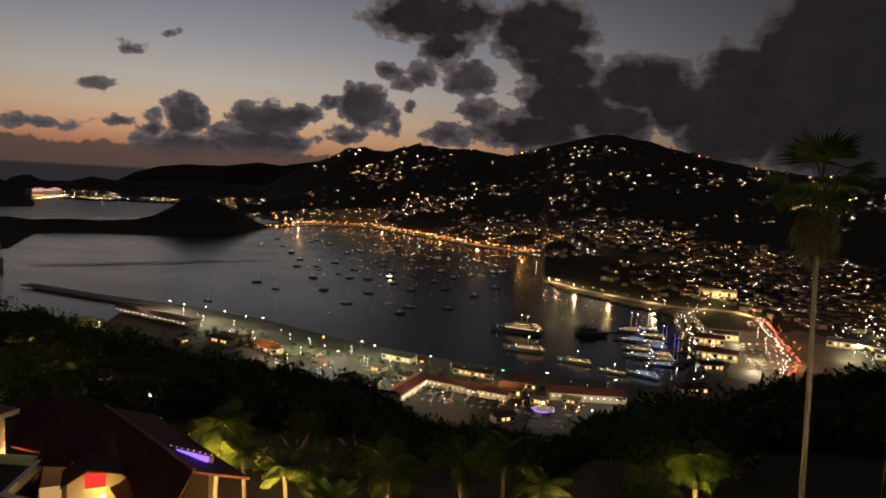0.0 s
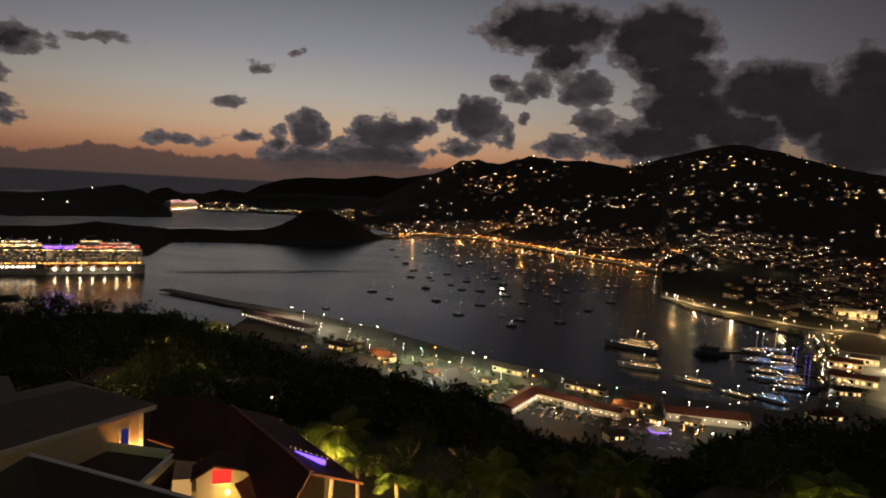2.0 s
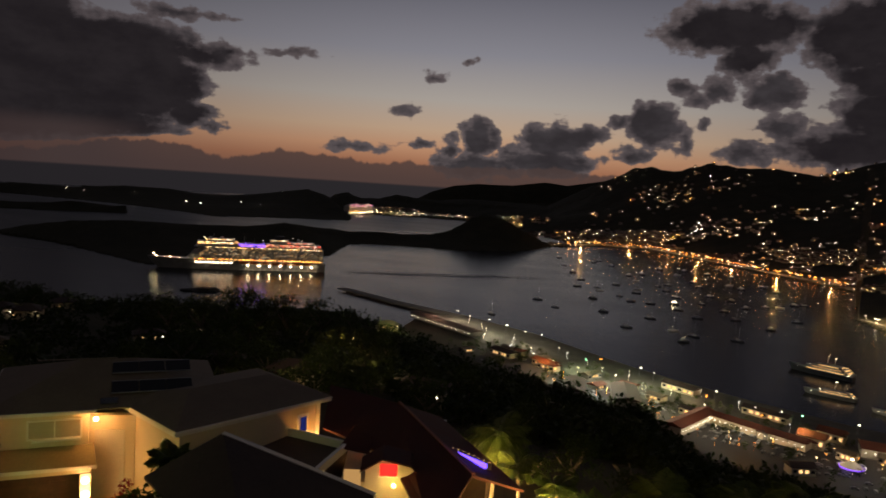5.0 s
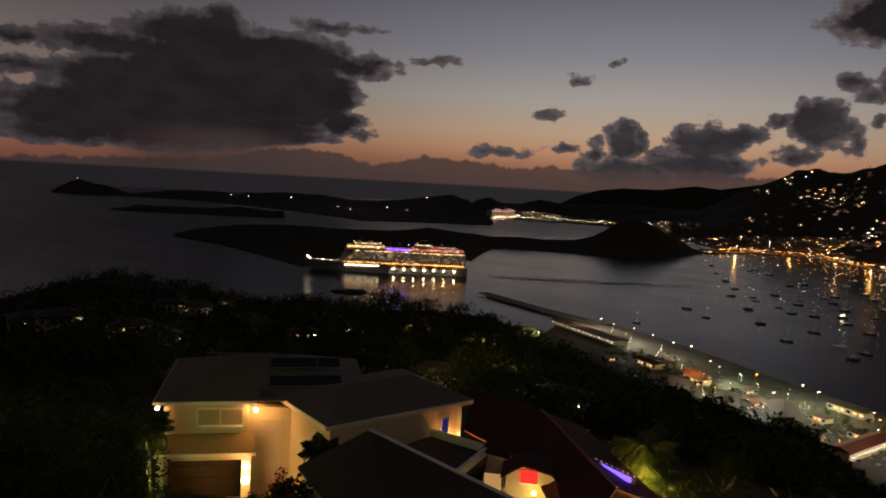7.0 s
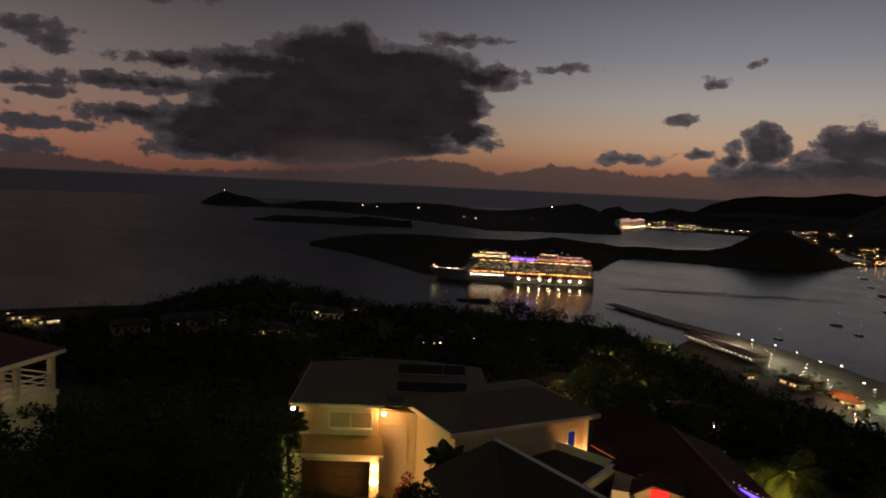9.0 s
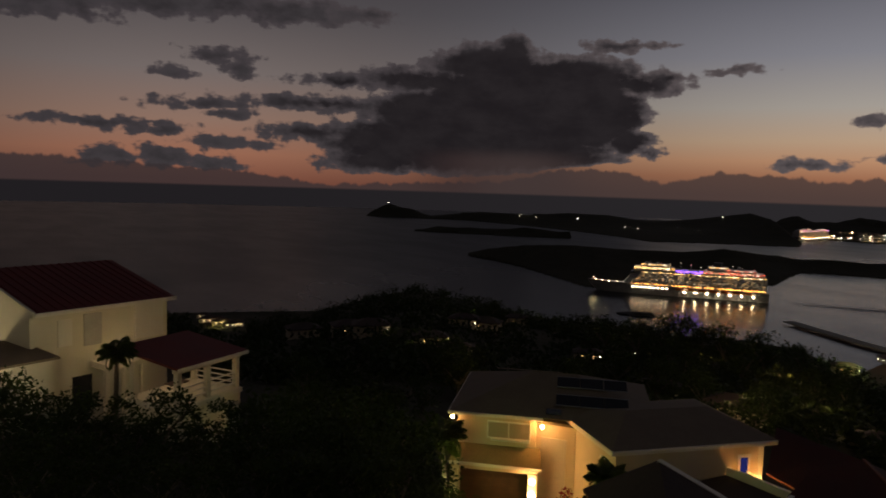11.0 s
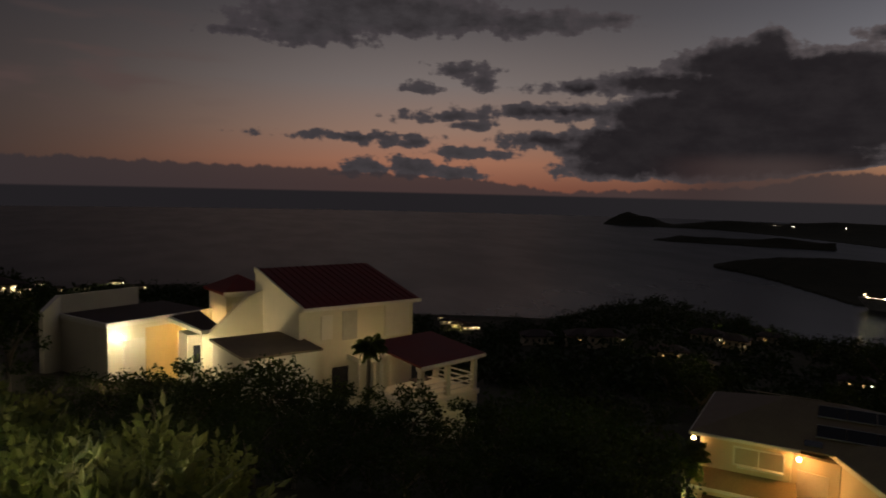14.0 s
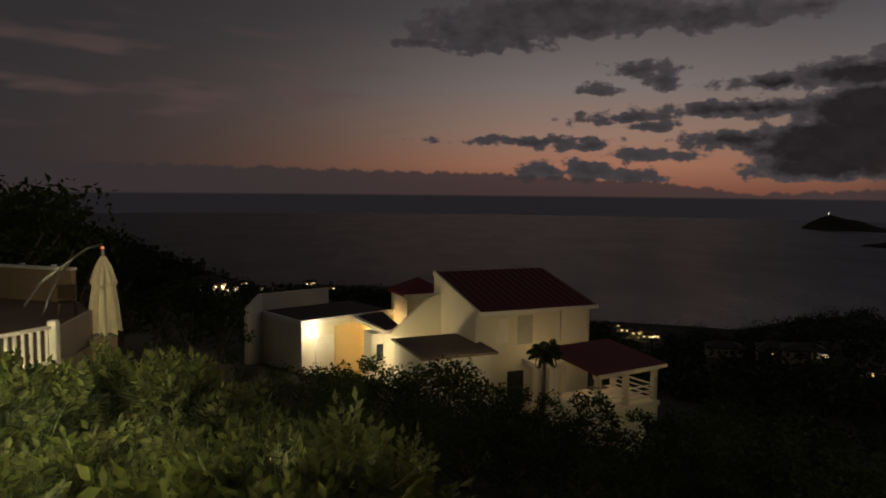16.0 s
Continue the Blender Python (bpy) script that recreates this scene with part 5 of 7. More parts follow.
# cream house: x along its front, y to the back
EAVE = 150.0
cream = thing("cream_house", (-39.1, 27.7, 143.6), 45.8, "cream stucco house with grey hipped roofs and wall lamps", "house")
h = EAVE - 143.6
bpy.context.view_layer.update()
front = part("wall", box((0, 0, -2.5), (5.3, 9.5, h)), CREAM, cream)
part("wall", box((5.3, 0.9, -2.5), (12.6, 9.5, h)), CREAM, cream)
main_roof = part("roof", hip_roof(0, 12.6, 0, 9.5, h + 0.02, 1.75, 0.55, 0.1), ROOFGREY, cream)
for x0, x1 in ((-0.6, 5.75),):
    part("fascia", box((x0, -0.6, h - 0.24), (x1, -0.52, h - 0.02)), TRIM, main_roof)
    part("gutter", box((x0, -0.7, h - 0.1), (x1, -0.6, h + 0.02), 0.03), TRIM, main_roof)
part("fascia", box((-0.62, -0.6, h - 0.24), (-0.54, 10.0, h - 0.02)), TRIM, main_roof)
for i in range(2):
    part("roof_seam", box((5.2 + i * 1.6, 4.7, h + 1.76), (2.06 + i * 3.2, 4.9, h + 1.8)), ROOFGREY, main_roof)
# solar panels on the front slope
slope = math.degrees(math.atan2(1.75, 5.3))
for row in range(2):
    for i in range(3):
        pn = part("solar_panel", box((-0.78, -0.62, -0.02), (0.78, 0.62, 0.03), 0.01), SOLAR, main_roof, "dark blue solar panel")
        pn.matrix_local = pose(7.3 + i * 1.62, 1.35 + row * 1.55 + (0.55 if row else 0), h + 0.13 + (1.9 + row * 1.55 + (0.55 if row else 0)) * 1.75 / 5.3, slope, 0, 0)
        part("panel_frame", box((-0.8, -0.66, -0.03), (0.8, -0.62, 0.045)), METAL, pn)
        part("panel_rail", box((-0.8, 0.62, -0.03), (0.8, 0.66, 0.045)), METAL, pn)
skylight = part("skylight", box((-0.5, -0.3, 0), (0.5, 0.3, 0.08), 0.02), GLASS, main_roof)
skylight.matrix_local = pose(6.4, 0.1, h + 0.25, slope, 0, 0)
# lean-to roof over the garage; its ochre colour holds the yellow lamplight
part("porch_roof", slab([(-0.3, -1.75, h - 3.0), (5.85, -1.75, h - 3.0), (5.6, 0.05, h - 2.3), (0.2, 0.05, h - 2.3)], 0.12), surface("lamplit ochre porch roof", (0.22, 0.17, 0.08), (0.30, 0.23, 0.11), 0.8, 0.6, 0.3, 9.0), cream)
part("porch_fascia", box((-0.3, -1.82, h - 3.2), (5.85, -1.75, h - 3.0)), TRIM, cream)
part("garage_lintel", box((0.0, -1.6, h - 3.5), (5.5, -1.35, h - 3.12)), CREAM, cream)
part("garage_pier", box((4.95, -1.65, -2.0), (5.55, -1.05, h - 3.5), 0.03), CREAM, cream)
part("garage_pier", box((-0.2, -1.6, -2.0), (0.3, -1.0, h - 3.5), 0.03), CREAM, cream)
part("garage_door", box((0.3, -0.14, -0.2), (4.95, -0.03, h - 3.5)), WOODDARK, cream, "dark wooden garage door")
for i in range(3):
    part("door_rail", box((0.3, -0.18, 0.4 + i * 0.75), (4.55, -0.14, 0.46 + i * 0.75)), WOODDARK, cream)
window(cream, (2.1, 0, h - 1.75), (4.85, 0, h - 0.72), "-y", surface("window curtain", (0.42, 0.36, 0.26), (0.5, 0.44, 0.33), 0.7, 1.2), "pale curtained window with white frame", bars=1)
part("shelf_ledge", box((2.3, -0.4, h - 1.9), (4.9, 0.0, h - 1.76), 0.02), TRIM, cream, "pale window ledge")
# recessed entrance
bm = bmesh.new()
add_prism(bm, [(5.3, 0.6), (7.9, 0.0), (9.4, 1.5), (5.3, 1.5)], -2.0, h - 0.5)
bmesh.ops.recalc_face_normals(bm, faces=bm.faces)
part("entrance_wall", bm, CREAM, cream)
part("entrance_roof", slab([(5.35, -0.05, h - 0.34), (7.8, -0.55, h - 0.34), (9.2, 1.5, h - 0.2), (5.35, 1.5, h - 0.2)], 0.16), ROOFGREY, cream)
ew = part("entrance_window", box((0.35, -0.07, 0.6), (2.1, 0.02, h - 1.6)), surface("pale curtain", (0.6, 0.55, 0.46), (0.68, 0.62, 0.52), 0.8), cream, "tall pale entrance window")
ew.matrix_local = pose(5.3, 0.6, 0, 0, 0, math.degrees(math.atan2(-0.6, 2.6)))
# wing, turned against the front
wing = new("wing")
wing.parent = cream
wing.matrix_local = pose(10.23, -4.83, 0, 0, 0, 25.2)
part("wing_wall", box((0, 0, -4.0), (10.2, 7.6, h - 0.05)), CREAM, wing)
bm = bmesh.new()
o = 0.55
ring = [(-o, -o), (10.2 + o, -o), (10.2 + o, 7.6 + o), (-o, 7.6 + o)]
lowv = [bm.verts.new((x, y, h - 0.1)) for x, y in ring]
topv = [bm.verts.new((x, y, h + 0.02)) for x, y in ring]
p1, p2 = bm.verts.new((2.7, 3.8, h + 0.9)), bm.verts.new((8.7, 3.8, h + 0.9))
bm.faces.new(lowv[::-1])
for i in range(4):
    bm.faces.new((lowv[i], lowv[(i + 1) % 4], topv[(i + 1) % 4], topv[i]))
for f in ((topv[0], topv[1], p2, p1), (topv[1], topv[2], p2), (topv[2], topv[3], p1, p2), (topv[3], topv[0], p1)):
    bm.faces.new(f)
bmesh.ops.recalc_face_normals(bm, faces=bm.faces)
part("wing_roof", bm, ROOFGREY, wing)
part("fascia", box((-o, -o - 0.06, h - 0.3), (10.2 + o, -o, h - 0.02)), TRIM, wing)
part("gutter", box((-o, -o - 0.14, h - 0.12), (10.2 + o, -o - 0.06, h - 0.02), 0.02), TRIM, wing)
part("fascia", box((-o - 0.06, -o, h - 0.3), (-o, 7.6 + o, h - 0.02)), TRIM, wing)
part("corner_trim", box((9.9, -0.05, -3), (10.25, 0.3, h - 0.1)), TRIM, wing)
window(wing, (0, 0.5, h - 2.5), (0, 1.7, h - 1.2), "-x", GLASS, "small dark window with white frame")
bpy.context.view_layer.update()
win = part("window", box((8.4, -0.06, 3.6), (9.3, 0.05, 5.4)), TRIM, wing, "narrow window with blue light behind")
part("blue_pane", box((8.6, -0.08, 4.0), (9.1, -0.055, 5.2)), lit("blue glow", [(0.06, 0.08, 0.45)], 0.22), win, "dim blue lit pane")
sconce(wing, (9.5, -0.35, 3.0), 0.2, 150)
sconce(cream, (-0.35, -0.3, h - 0.5), 0.13, 10)
sconce(cream, (5.7, -0.1, h - 0.75), 0.15, 75)
sconce(cream, (5.25, -1.9, h - 3.85), 0.2, 60, "bright glowing pier lamp")
sconce(cream, (5.25, -1.9, h - 4.75), 0.24, 60, "bright glowing pier lamp")

# dark-roofed neighbour in front of the wing
def by_height(az, el, z):
    return polar(az, (EYE - z) / math.tan(-el * DEG), z)


near = thing("dark_roof_house", tuple(polar(36, 31, 143.0)), 0, "low house with a dark grey hipped roof and pale verge", "house")
bpy.context.view_layer.update()
inv = near.matrix_world.inverted()
A, Rr, Lf, Nn = inv @ by_height(38.8, -19.9, 152.3), inv @ by_height(26.5, -24.4, 150.2), inv @ by_height(44.5, -22.6, 150.2), inv @ polar(36, 25.0, 150.2)
part("roof", slab([A, Rr, Nn], 0.16), DARKROOF, near)
part("roof", slab([A, Nn, Lf], 0.16), DARKROOF, near)
part("roof", slab([A, Lf, Lf + (A - Lf) * 0.3 + Vector((0, 3.0, -1.2)), Rr], 0.16), DARKROOF, near)
side = (Rr - A).cross(Vector((0, 0, 1))).normalized() * 0.16
part("verge", slab([A + side + Vector((0, 0, .03)), A - side + Vector((0, 0, .03)), Rr - side + Vector((0, 0, .03)), Rr + side + Vector((0, 0, .03))], 0.24), TRIM, near, "pale roof verge")
part("wall", prism([(p.x * 0.9, p.y * 0.9) for p in (Rr, Nn, Lf)], -2.0, 6.9), CREAM, near)
terr = thing("side_terrace", tuple(polar(33, 43, 141.5)), 0, "pale concrete side terrace with a low parapet", "terrace")
bpy.context.view_layer.update()
inv = terr.matrix_world.inverted()
ringt = [inv @ by_height(*p) for p in ((36.4, -21.2, 147.8), (33.7, -20.2, 147.8), (29.0, -21.2, 147.8), (31.4, -23.2, 147.8))]
part("slab", slab(ringt, 2.5), DARKROOF, terr)
for p, q in zip(ringt[1:], ringt[2:]):
    d = (q - p).cross(Vector((0, 0, 1))).normalized() * 0.12
    up3 = Vector((0, 0, 0.5))
    part("parapet", slab([p + d + up3, p - d + up3, q - d + up3, q + d + up3], 0.5), TRIM, terr)
part("glass_screen", box((-0.4, -2.2, 6.3), (0.6, -2.1, 7.2)), GLASS, terr)

# red-roofed house with the red-lit gable room
redh = thing("red_gable_house", tuple(by_height(27.4, -23.6, 147.2)), 25, "dark red-roofed house with a red-lit gable room", "house")
bpy.context.view_layer.update()
inv = redh.matrix_world.inverted()
part("wall", box((-1.4, 0.1, -5), (3.6, 5.0, 0.0)), CREAM, redh)
bm = bmesh.new()
prof = [(0, -3), (3.4, -3), (3.4, 0.2), (2.6, 1.1), (1.0, 1.45), (0, 0.85)]
gv = [bm.verts.new((x, -0.05, z)) for x, z in prof]
gb = [bm.verts.new((x, 1.6, z)) for x, z in prof]
bm.faces.new(gv)
bm.faces.new(gb[::-1])
for i in range(6):
    bm.faces.new((gv[i], gb[i], gb[(i + 1) % 6], gv[(i + 1) % 6]))
bmesh.ops.recalc_face_normals(bm, faces=bm.faces)
part("gable_wall", bm, CREAM, redh)
part("gable_roof", slab([(0.95, -0.3, 1.62), (2.65, -0.3, 1.25), (3.75, -0.3, 0.1), (3.75, 2.0, 0.1), (2.65, 2.0, 1.25), (0.95, 2.0, 1.62)], 0.1), DARKSHINGLE, redh)
part("gable_roof", slab([(1.0, -0.3, 1.62), (-0.3, -0.3, 0.8), (-0.3, 2.0, 0.8), (1.0, 2.0, 1.62)], 0.1), DARKSHINGLE, redh)
part("red_panel", box((0.85, -0.16, 0.5), (1.85, -0.06, 1.25), 0.04), REDGLOW, redh, "glowing red window panel")
part("panel_frame", box((0.78, -0.12, 0.42), (1.92, -0.05, 0.5)), TRIM, redh)
part("garden_lamp", ball((1.7, -0.5, 0.12), 0.13, 2), lit("yellow lamp", [(1.0, 0.75, 0.1)], 30.0), redh, "glowing yellow garden lamp")
part("side_opening", box((-1.25, -0.05, -0.6), (-0.25, 0.1, 0.75)), lit("warm room", [(1.0, 0.55, 0.18)], 0.5), redh, "warm lit doorway")
part("porch_roof", slab([inv @ by_height(29.6, -21.0, 148.2), inv @ by_height(27.2, -21.4, 148.2), inv @ by_height(26.8, -20.3, 148.6), inv @ by_height(28.4, -19.3, 148.9)], 0.12), DARKSHINGLE, redh)
P2, P1, P0 = (inv @ by_height(*p) for p in ((18.6, -22.6, 149.0), (25.0, -17.6, 149.0), (30.5, -16.4, 149.0)))
E2, E1, E0 = (inv @ by_height(*p) for p in ((21.5, -27.5, 147.6), (25.5, -21.6, 147.6), (31.0, -19.6, 147.6)))
part("roof", slab([P2, P1, E1, E2], 0.14), DARKSHINGLE, redh)
part("roof", slab([P1, P0, E0, E1], 0.14), DARKSHINGLE, redh)
back3 = inv.to_3x3() @ Vector((2.4, 2.3, -1.2))
part("roof", slab([P2, P2 + back3, P1 + back3, P1], 0.14), DARKSHINGLE, redh)
part("ridge_cap", slab([P2 + Vector((0, 0, .12)), P1 + Vector((0, 0, .12)), P1 + Vector((.2, .2, .06)), P2 + Vector((.2, .2, .06))], 0.1), ROOFTILE, redh)
lamp("gable_light", redh.matrix_world @ Vector((1.2, -1.3, 0.2)), (1.0, 0.62, 0.25), 55, 0.2)
pa_, pb_ = by_height(21.3, -21.1, 148.6), by_height(18.3, -22.0, 148.6)
d3 = pb_ - pa_
pool = thing("lit_pool_edge", tuple((pa_ + pb_) / 2 + Vector((0.4, 0.6, 0))), math.degrees(math.atan2(d3.y, d3.x)), "blue led-lit pool edge with small lamps", "pool edge")
bpy.context.view_layer.update()
hl = d3.length / 2
part("ledge", box((-hl, 0.11, -3.5), (hl, 0.5, 0.0)), DARKROOF, pool)
part("led_strip", box((-hl, -0.05, -0.2), (hl, 0.1, 0.06)), BLUELED, pool, "glowing blue strip")
for i in range(8):
    part("edge_lamp", ball((-hl + i * hl * 2 / 7, 0.3, 0.1), 0.035), WARMWIN, pool, "tiny glowing lamp")
lamp("pool_light", pool.matrix_world @ Vector((0, 0.4, 0.8)), (0.2, 0.1, 1.0), 25, 0.4)
lw = thing("garden_wall", tuple(polar(23.6, 54, 146.0)), 20, "pale garden wall lit by warm lamps", "wall")
part("wall_panel", box((-2.4, 0, -3), (2.4, 0.25, 0.6), 0.03), CREAM, lw)
part("wall_cap", box((-2.5, -0.05, 0.6), (2.5, 0.3, 0.7)), TRIM, lw)

# white house with a dark red mono-pitch roof
BASE = 150.5
wh = thing("white_house", (-49.6, 3.1, BASE), 112.8, "white stucco house with a dark red pitched roof", "house")
bpy.context.view_layer.update()
e0, e1, D, Wd = 6.0, 7.85, 7.3, 9.55
bm = bmesh.new()
side = [(0, -3), (D, -3), (D, e1), (0, e0)]
sa = [bm.verts.new((0, y, z)) for y, z in side]
sb = [bm.verts.new((Wd, y, z)) for y, z in side]
bm.faces.new(sa)
bm.faces.new(sb[::-1])
for i in range(4):
    bm.faces.new((sa[i], sb[i], sb[(i + 1) % 4], sa[(i + 1) % 4]))
bmesh.ops.recalc_face_normals(bm, faces=bm.faces)
part("wall", bm, WHITEWALL, wh)
rise = (e1 - e0) / D
rf = part("roof", slab([(0.12, -0.45, e0 + 0.18 - 0.45 * rise), (Wd + 0.4, -0.45, e0 + 0.18 - 0.45 * rise), (Wd + 0.4, D + 0.1, e1 + 0.2), (0.12, D + 0.1, e1 + 0.2)], 0.15), ROOFRED, wh)
for i in range(16):
    x = 0.4 + i * 0.6
    part("roof_rib", slab([(x, -0.44, e0 + 0.23 - 0.45 * rise), (x + 0.07, -0.44, e0 + 0.23 - 0.45 * rise), (x + 0.07, D + 0.08, e1 + 0.25), (x, D + 0.08, e1 + 0.25)], 0.08), ROOFRED, rf)
part("verge", slab([(-0.05, -0.5, e0 + 0.3 - 0.5 * rise), (0.13, -0.5, e0 + 0.3 - 0.5 * rise), (0.13, D + 0.15, e1 + 0.34), (-0.05, D + 0.15, e1 + 0.34)], 0.4), WHITEWALL, wh)
part("fascia", box((0.1, -0.55, e0 - 0.16), (Wd + 0.42, -0.45, e0 + 0.1)), TRIM, wh)
part("shutter", box((3.4, -0.07, 3.5), (4.6, 0.02, 5.6)), surface("grey shutter", (0.38, 0.37, 0.35), (0.48, 0.47, 0.44), 0.7), wh, "closed grey window shutter")
part("shutter", box((1.7, -0.07, 3.7), (2.6, 0.02, 5.4)), TRIM, wh, "closed white window shutter")
part("shutter", box((7.0, -0.09, 3.4), (9.2, 0.02, 5.75)), TRIM, wh, "wide white rolling shutter")
for k in range(9):
    part("shutter_slat", box((7.0, -0.11, 3.5 + k * 0.25), (9.2, -0.08, 3.53 + k * 0.25)), TRIM, wh)
part("balcony_slab", box((3.8, -1.9, 2.1), (6.6, 0, 2.45)), WHITEWALL, wh)
for x in (3.9, 5.2, 6.5):
    part("column", box((x - 0.16, -1.85, -2.5), (x + 0.16, -1.55, 2.1), 0.03), WHITEWALL, wh)
part("ground_door", box((2.6, -0.06, -0.6), (3.9, 0.02, 1.6)), GLASS, wh, "dark glass ground door")
# lean-to box beside the wall
part("side_room", box((-4.9, -2.4, -3), (-0.02, 3.0, 3.75)), WHITEWALL, wh)
part("side_roof", slab([(-5.1, -2.7, 3.78), (0.4, -2.7, 3.78), (0.4, -0.02, 3.95), (-0.05, 3.1, 3.98), (-5.1, 3.1, 3.98)], 0.14), ROOFGREY, wh)
# slanting parapet wall
bm = bmesh.new()
pr = [(-4.6, -2), (0, -2), (0, 6.6), (-1.2, 6.2), (-4.1, 3.75), (-4.6, 3.75)]
pa = [bm.verts.new((x, 5.9, z)) for x, z in pr]
pb = [bm.verts.new((x, 6.2, z)) for x, z in pr]
bm.faces.new(pa)
bm.faces.new(pb[::-1])
for i in range(6):
    bm.faces.new((pa[i], pb[i], pb[(i + 1) % 6], pa[(i + 1) % 6]))
bmesh.ops.recalc_face_normals(bm, faces=bm.faces)
part("parapet_wall", bm, WHITEWALL, wh)
# stair tower with a small red roof
part("tower", box((-1.5, 9.3, -2), (1.9, 13.0, 5.9)), WHITEWALL, wh)
part("tower_roof", hip_roof(-1.5, 1.9, 9.3, 13.0, 6.1, 1.1, 0.35, 0.2), ROOFRED, wh)
part("tower_fascia", box((-1.85, 8.9, 5.75), (2.25, 9.0, 6.12)), TRIM, wh)
# no window: a pale panel that reads as lit white wall
part("tower_window", box((-1.0, 9.24, 4.5), (1.0, 9.32, 5.2)), TRIM, wh)
# garage wing with a flat roof
# stucco with the bay's warm yellow lamplight put into its colour
LAMPYELLOW = surface("lamp-tinted stucco", (0.66, 0.50, 0.24), (0.74, 0.58, 0.30), 0.85, 0.5, 0.3, 20.0, stain=0.12)
gar = part("garage", box((0, 0, -4), (9.0, 6.6, 4.2)), WHITEWALL, wh)
gar.matrix_local = pose(-10.0, 9.64, 0, 0, 0, 18)
bpy.context.view_layer.update()
part("garage_roof", slab([(0.1, 0.1, 4.3), (8.9, 0.1, 4.3), (8.9, 6.4, 4.36), (0.1, 6.4, 4.36)], 0.09), DARKROOF, gar)
part("roof_edge", box((-0.1, -0.12, 4.05), (9.0, 0.09, 4.42)), TRIM, gar)
part("roof_edge", box((-0.1, 0.1, 4.05), (0.09, 6.4, 4.42)), TRIM, gar)
part("back_parapet", box((-0.1, 6.41, 4.2), (6.6, 6.65, 5.75)), WHITEWALL, gar)
part("side_parapet", slab([(-2.6, 4.2, 5.1), (-2.4, 4.0, 5.1), (0.1, 6.3, 5.8), (-0.12, 6.55, 5.8)], 6.0), WHITEWALL, gar)
part("yellow_bay", box((3.0, -0.06, -3), (7.0, 0.0, 3.7)), LAMPYELLOW, gar, "stucco bay coloured yellow as by lamplight")
part("garage_door", box((1.2, -0.1, 0.6), (2.9, 0.0, 3.0)), TRIM, gar, "white garage door")
for k in range(4):
    part("door_rail", box((1.2, -0.13, 1.0 + k * 0.5), (2.9, -0.1, 1.04 + k * 0.5)), TRIM, gar)
part("link_wall", box((-5.2, 7.2, -3), (-2.2, 9.2, 3.5)), WHITEWALL, wh)
part("link_roof", slab([(-5.6, 11.5, 4.3), (-4.3, 6.9, 3.75), (-2.6, 6.9, 3.75), (-2.6, 12.0, 4.35)], 0.3), TRIM, wh)
part("link_deck", slab([(-5.2, 11.4, 4.33), (-4.1, 7.1, 3.78), (-2.7, 7.1, 3.78), (-2.7, 11.8, 4.38)], 0.02), DARKROOF, wh)
part("small_window", box((-4.8, 7.14, 1.4), (-4.2, 7.22, 2.7)), GLASS, wh)
sconce(gar, (0.7, -0.3, 3.4), 0.22, 110, "bright white wall lamp", (1.0, 0.84, 0.52), WHITELAMP)
sconce(gar, (6.6, -0.35, 3.1), 0.12, 150, "warm glowing bay lamp", (1.0, 0.66, 0.26))
# fill lights without fixtures, added to brighten the white walls
lamp("drive_fill", wh.matrix_world @ Vector((-5.6, 4.6, 2.8)), (1.0, 0.80, 0.44), 330, 0.2)
lamp("house_front_fill", wh.matrix_world @ Vector((-2.6, -5.6, 4.6)), (1.0, 0.80, 0.46), 130, 0.3)
lamp("balcony_fill", wh.matrix_world @ Vector((4.6, -2.6, 3.4)), (1.0, 0.68, 0.30), 42, 0.3)
# veranda
pv = thing("veranda", tuple(wh.matrix_world @ Vector((4.2, -8.5, 1.0))), 120.8, "white open veranda with a dark red roof and rails", "veranda")
part("floor", box((-0.2, -0.2, -3.2), (5.2, 4.0, 0)), WHITEWALL, pv)
part("base_band", box((-0.3, -0.3, -0.35), (5.3, 4.1, -0.05)), TRIM, pv)
for x, y in ((0, 0), (2.4, 0), (5, 0), (5, 3.6), (0, 3.6)):
    part("column", box((x - 0.17, y - 0.17, 0), (x + 0.17, y + 0.17, 2.25), 0.02), WHITEWALL, pv)
part("beam", box((-0.25, -0.22, 2.0), (5.25, 0.2, 2.3)), WHITEWALL, pv)
part("beam", box((4.82, -0.2, 2.0), (5.25, 3.8, 2.3)), WHITEWALL, pv)
part("roof", slab([(-0.5, -0.5, 2.42), (5.6, -0.5, 2.42), (5.2, 4.4, 3.2), (-0.8, 4.4, 3.2)], 0.13), ROOFRED, pv)
part("fascia", box((-0.5, -0.56, 2.18), (5.6, -0.49, 2.40)), TRIM, pv)
for z in (0.25, 0.6, 0.95):
    part("rail", box((0.1, -0.06, z), (4.9, 0.02, z + 0.08)), TRIM, pv)
    part("rail", box((4.96, 0.1, z), (5.04, 3.5, z + 0.08)), TRIM, pv)
part("table", box((1.2, 1.6, 0.68), (2.6, 2.4, 0.74), 0.02), WOODDARK, pv)
# added light under the veranda roof, with no fixture
lamp("veranda_fill", pv.matrix_world @ Vector((2.5, 2.2, 1.9)), (1.0, 0.75, 0.4), 25, 0.1)

# terrace with a closed parasol
tz = 161.0
deck = thing("terrace", tuple(polar(118, 22, tz)), 0, "raised terrace with a white railing and brown walls", "terrace")
bpy.context.view_layer.update()
BROWN = surface("brown stucco", (0.28, 0.20, 0.13), (0.36, 0.27, 0.18), 0.85, 0.6, 0.3, 14.0)


def spot_on(az, r, up=0.0):
    """A place on the terrace, in its own space."""
    return polar(az, r, up) - polar(118, 22, 0)


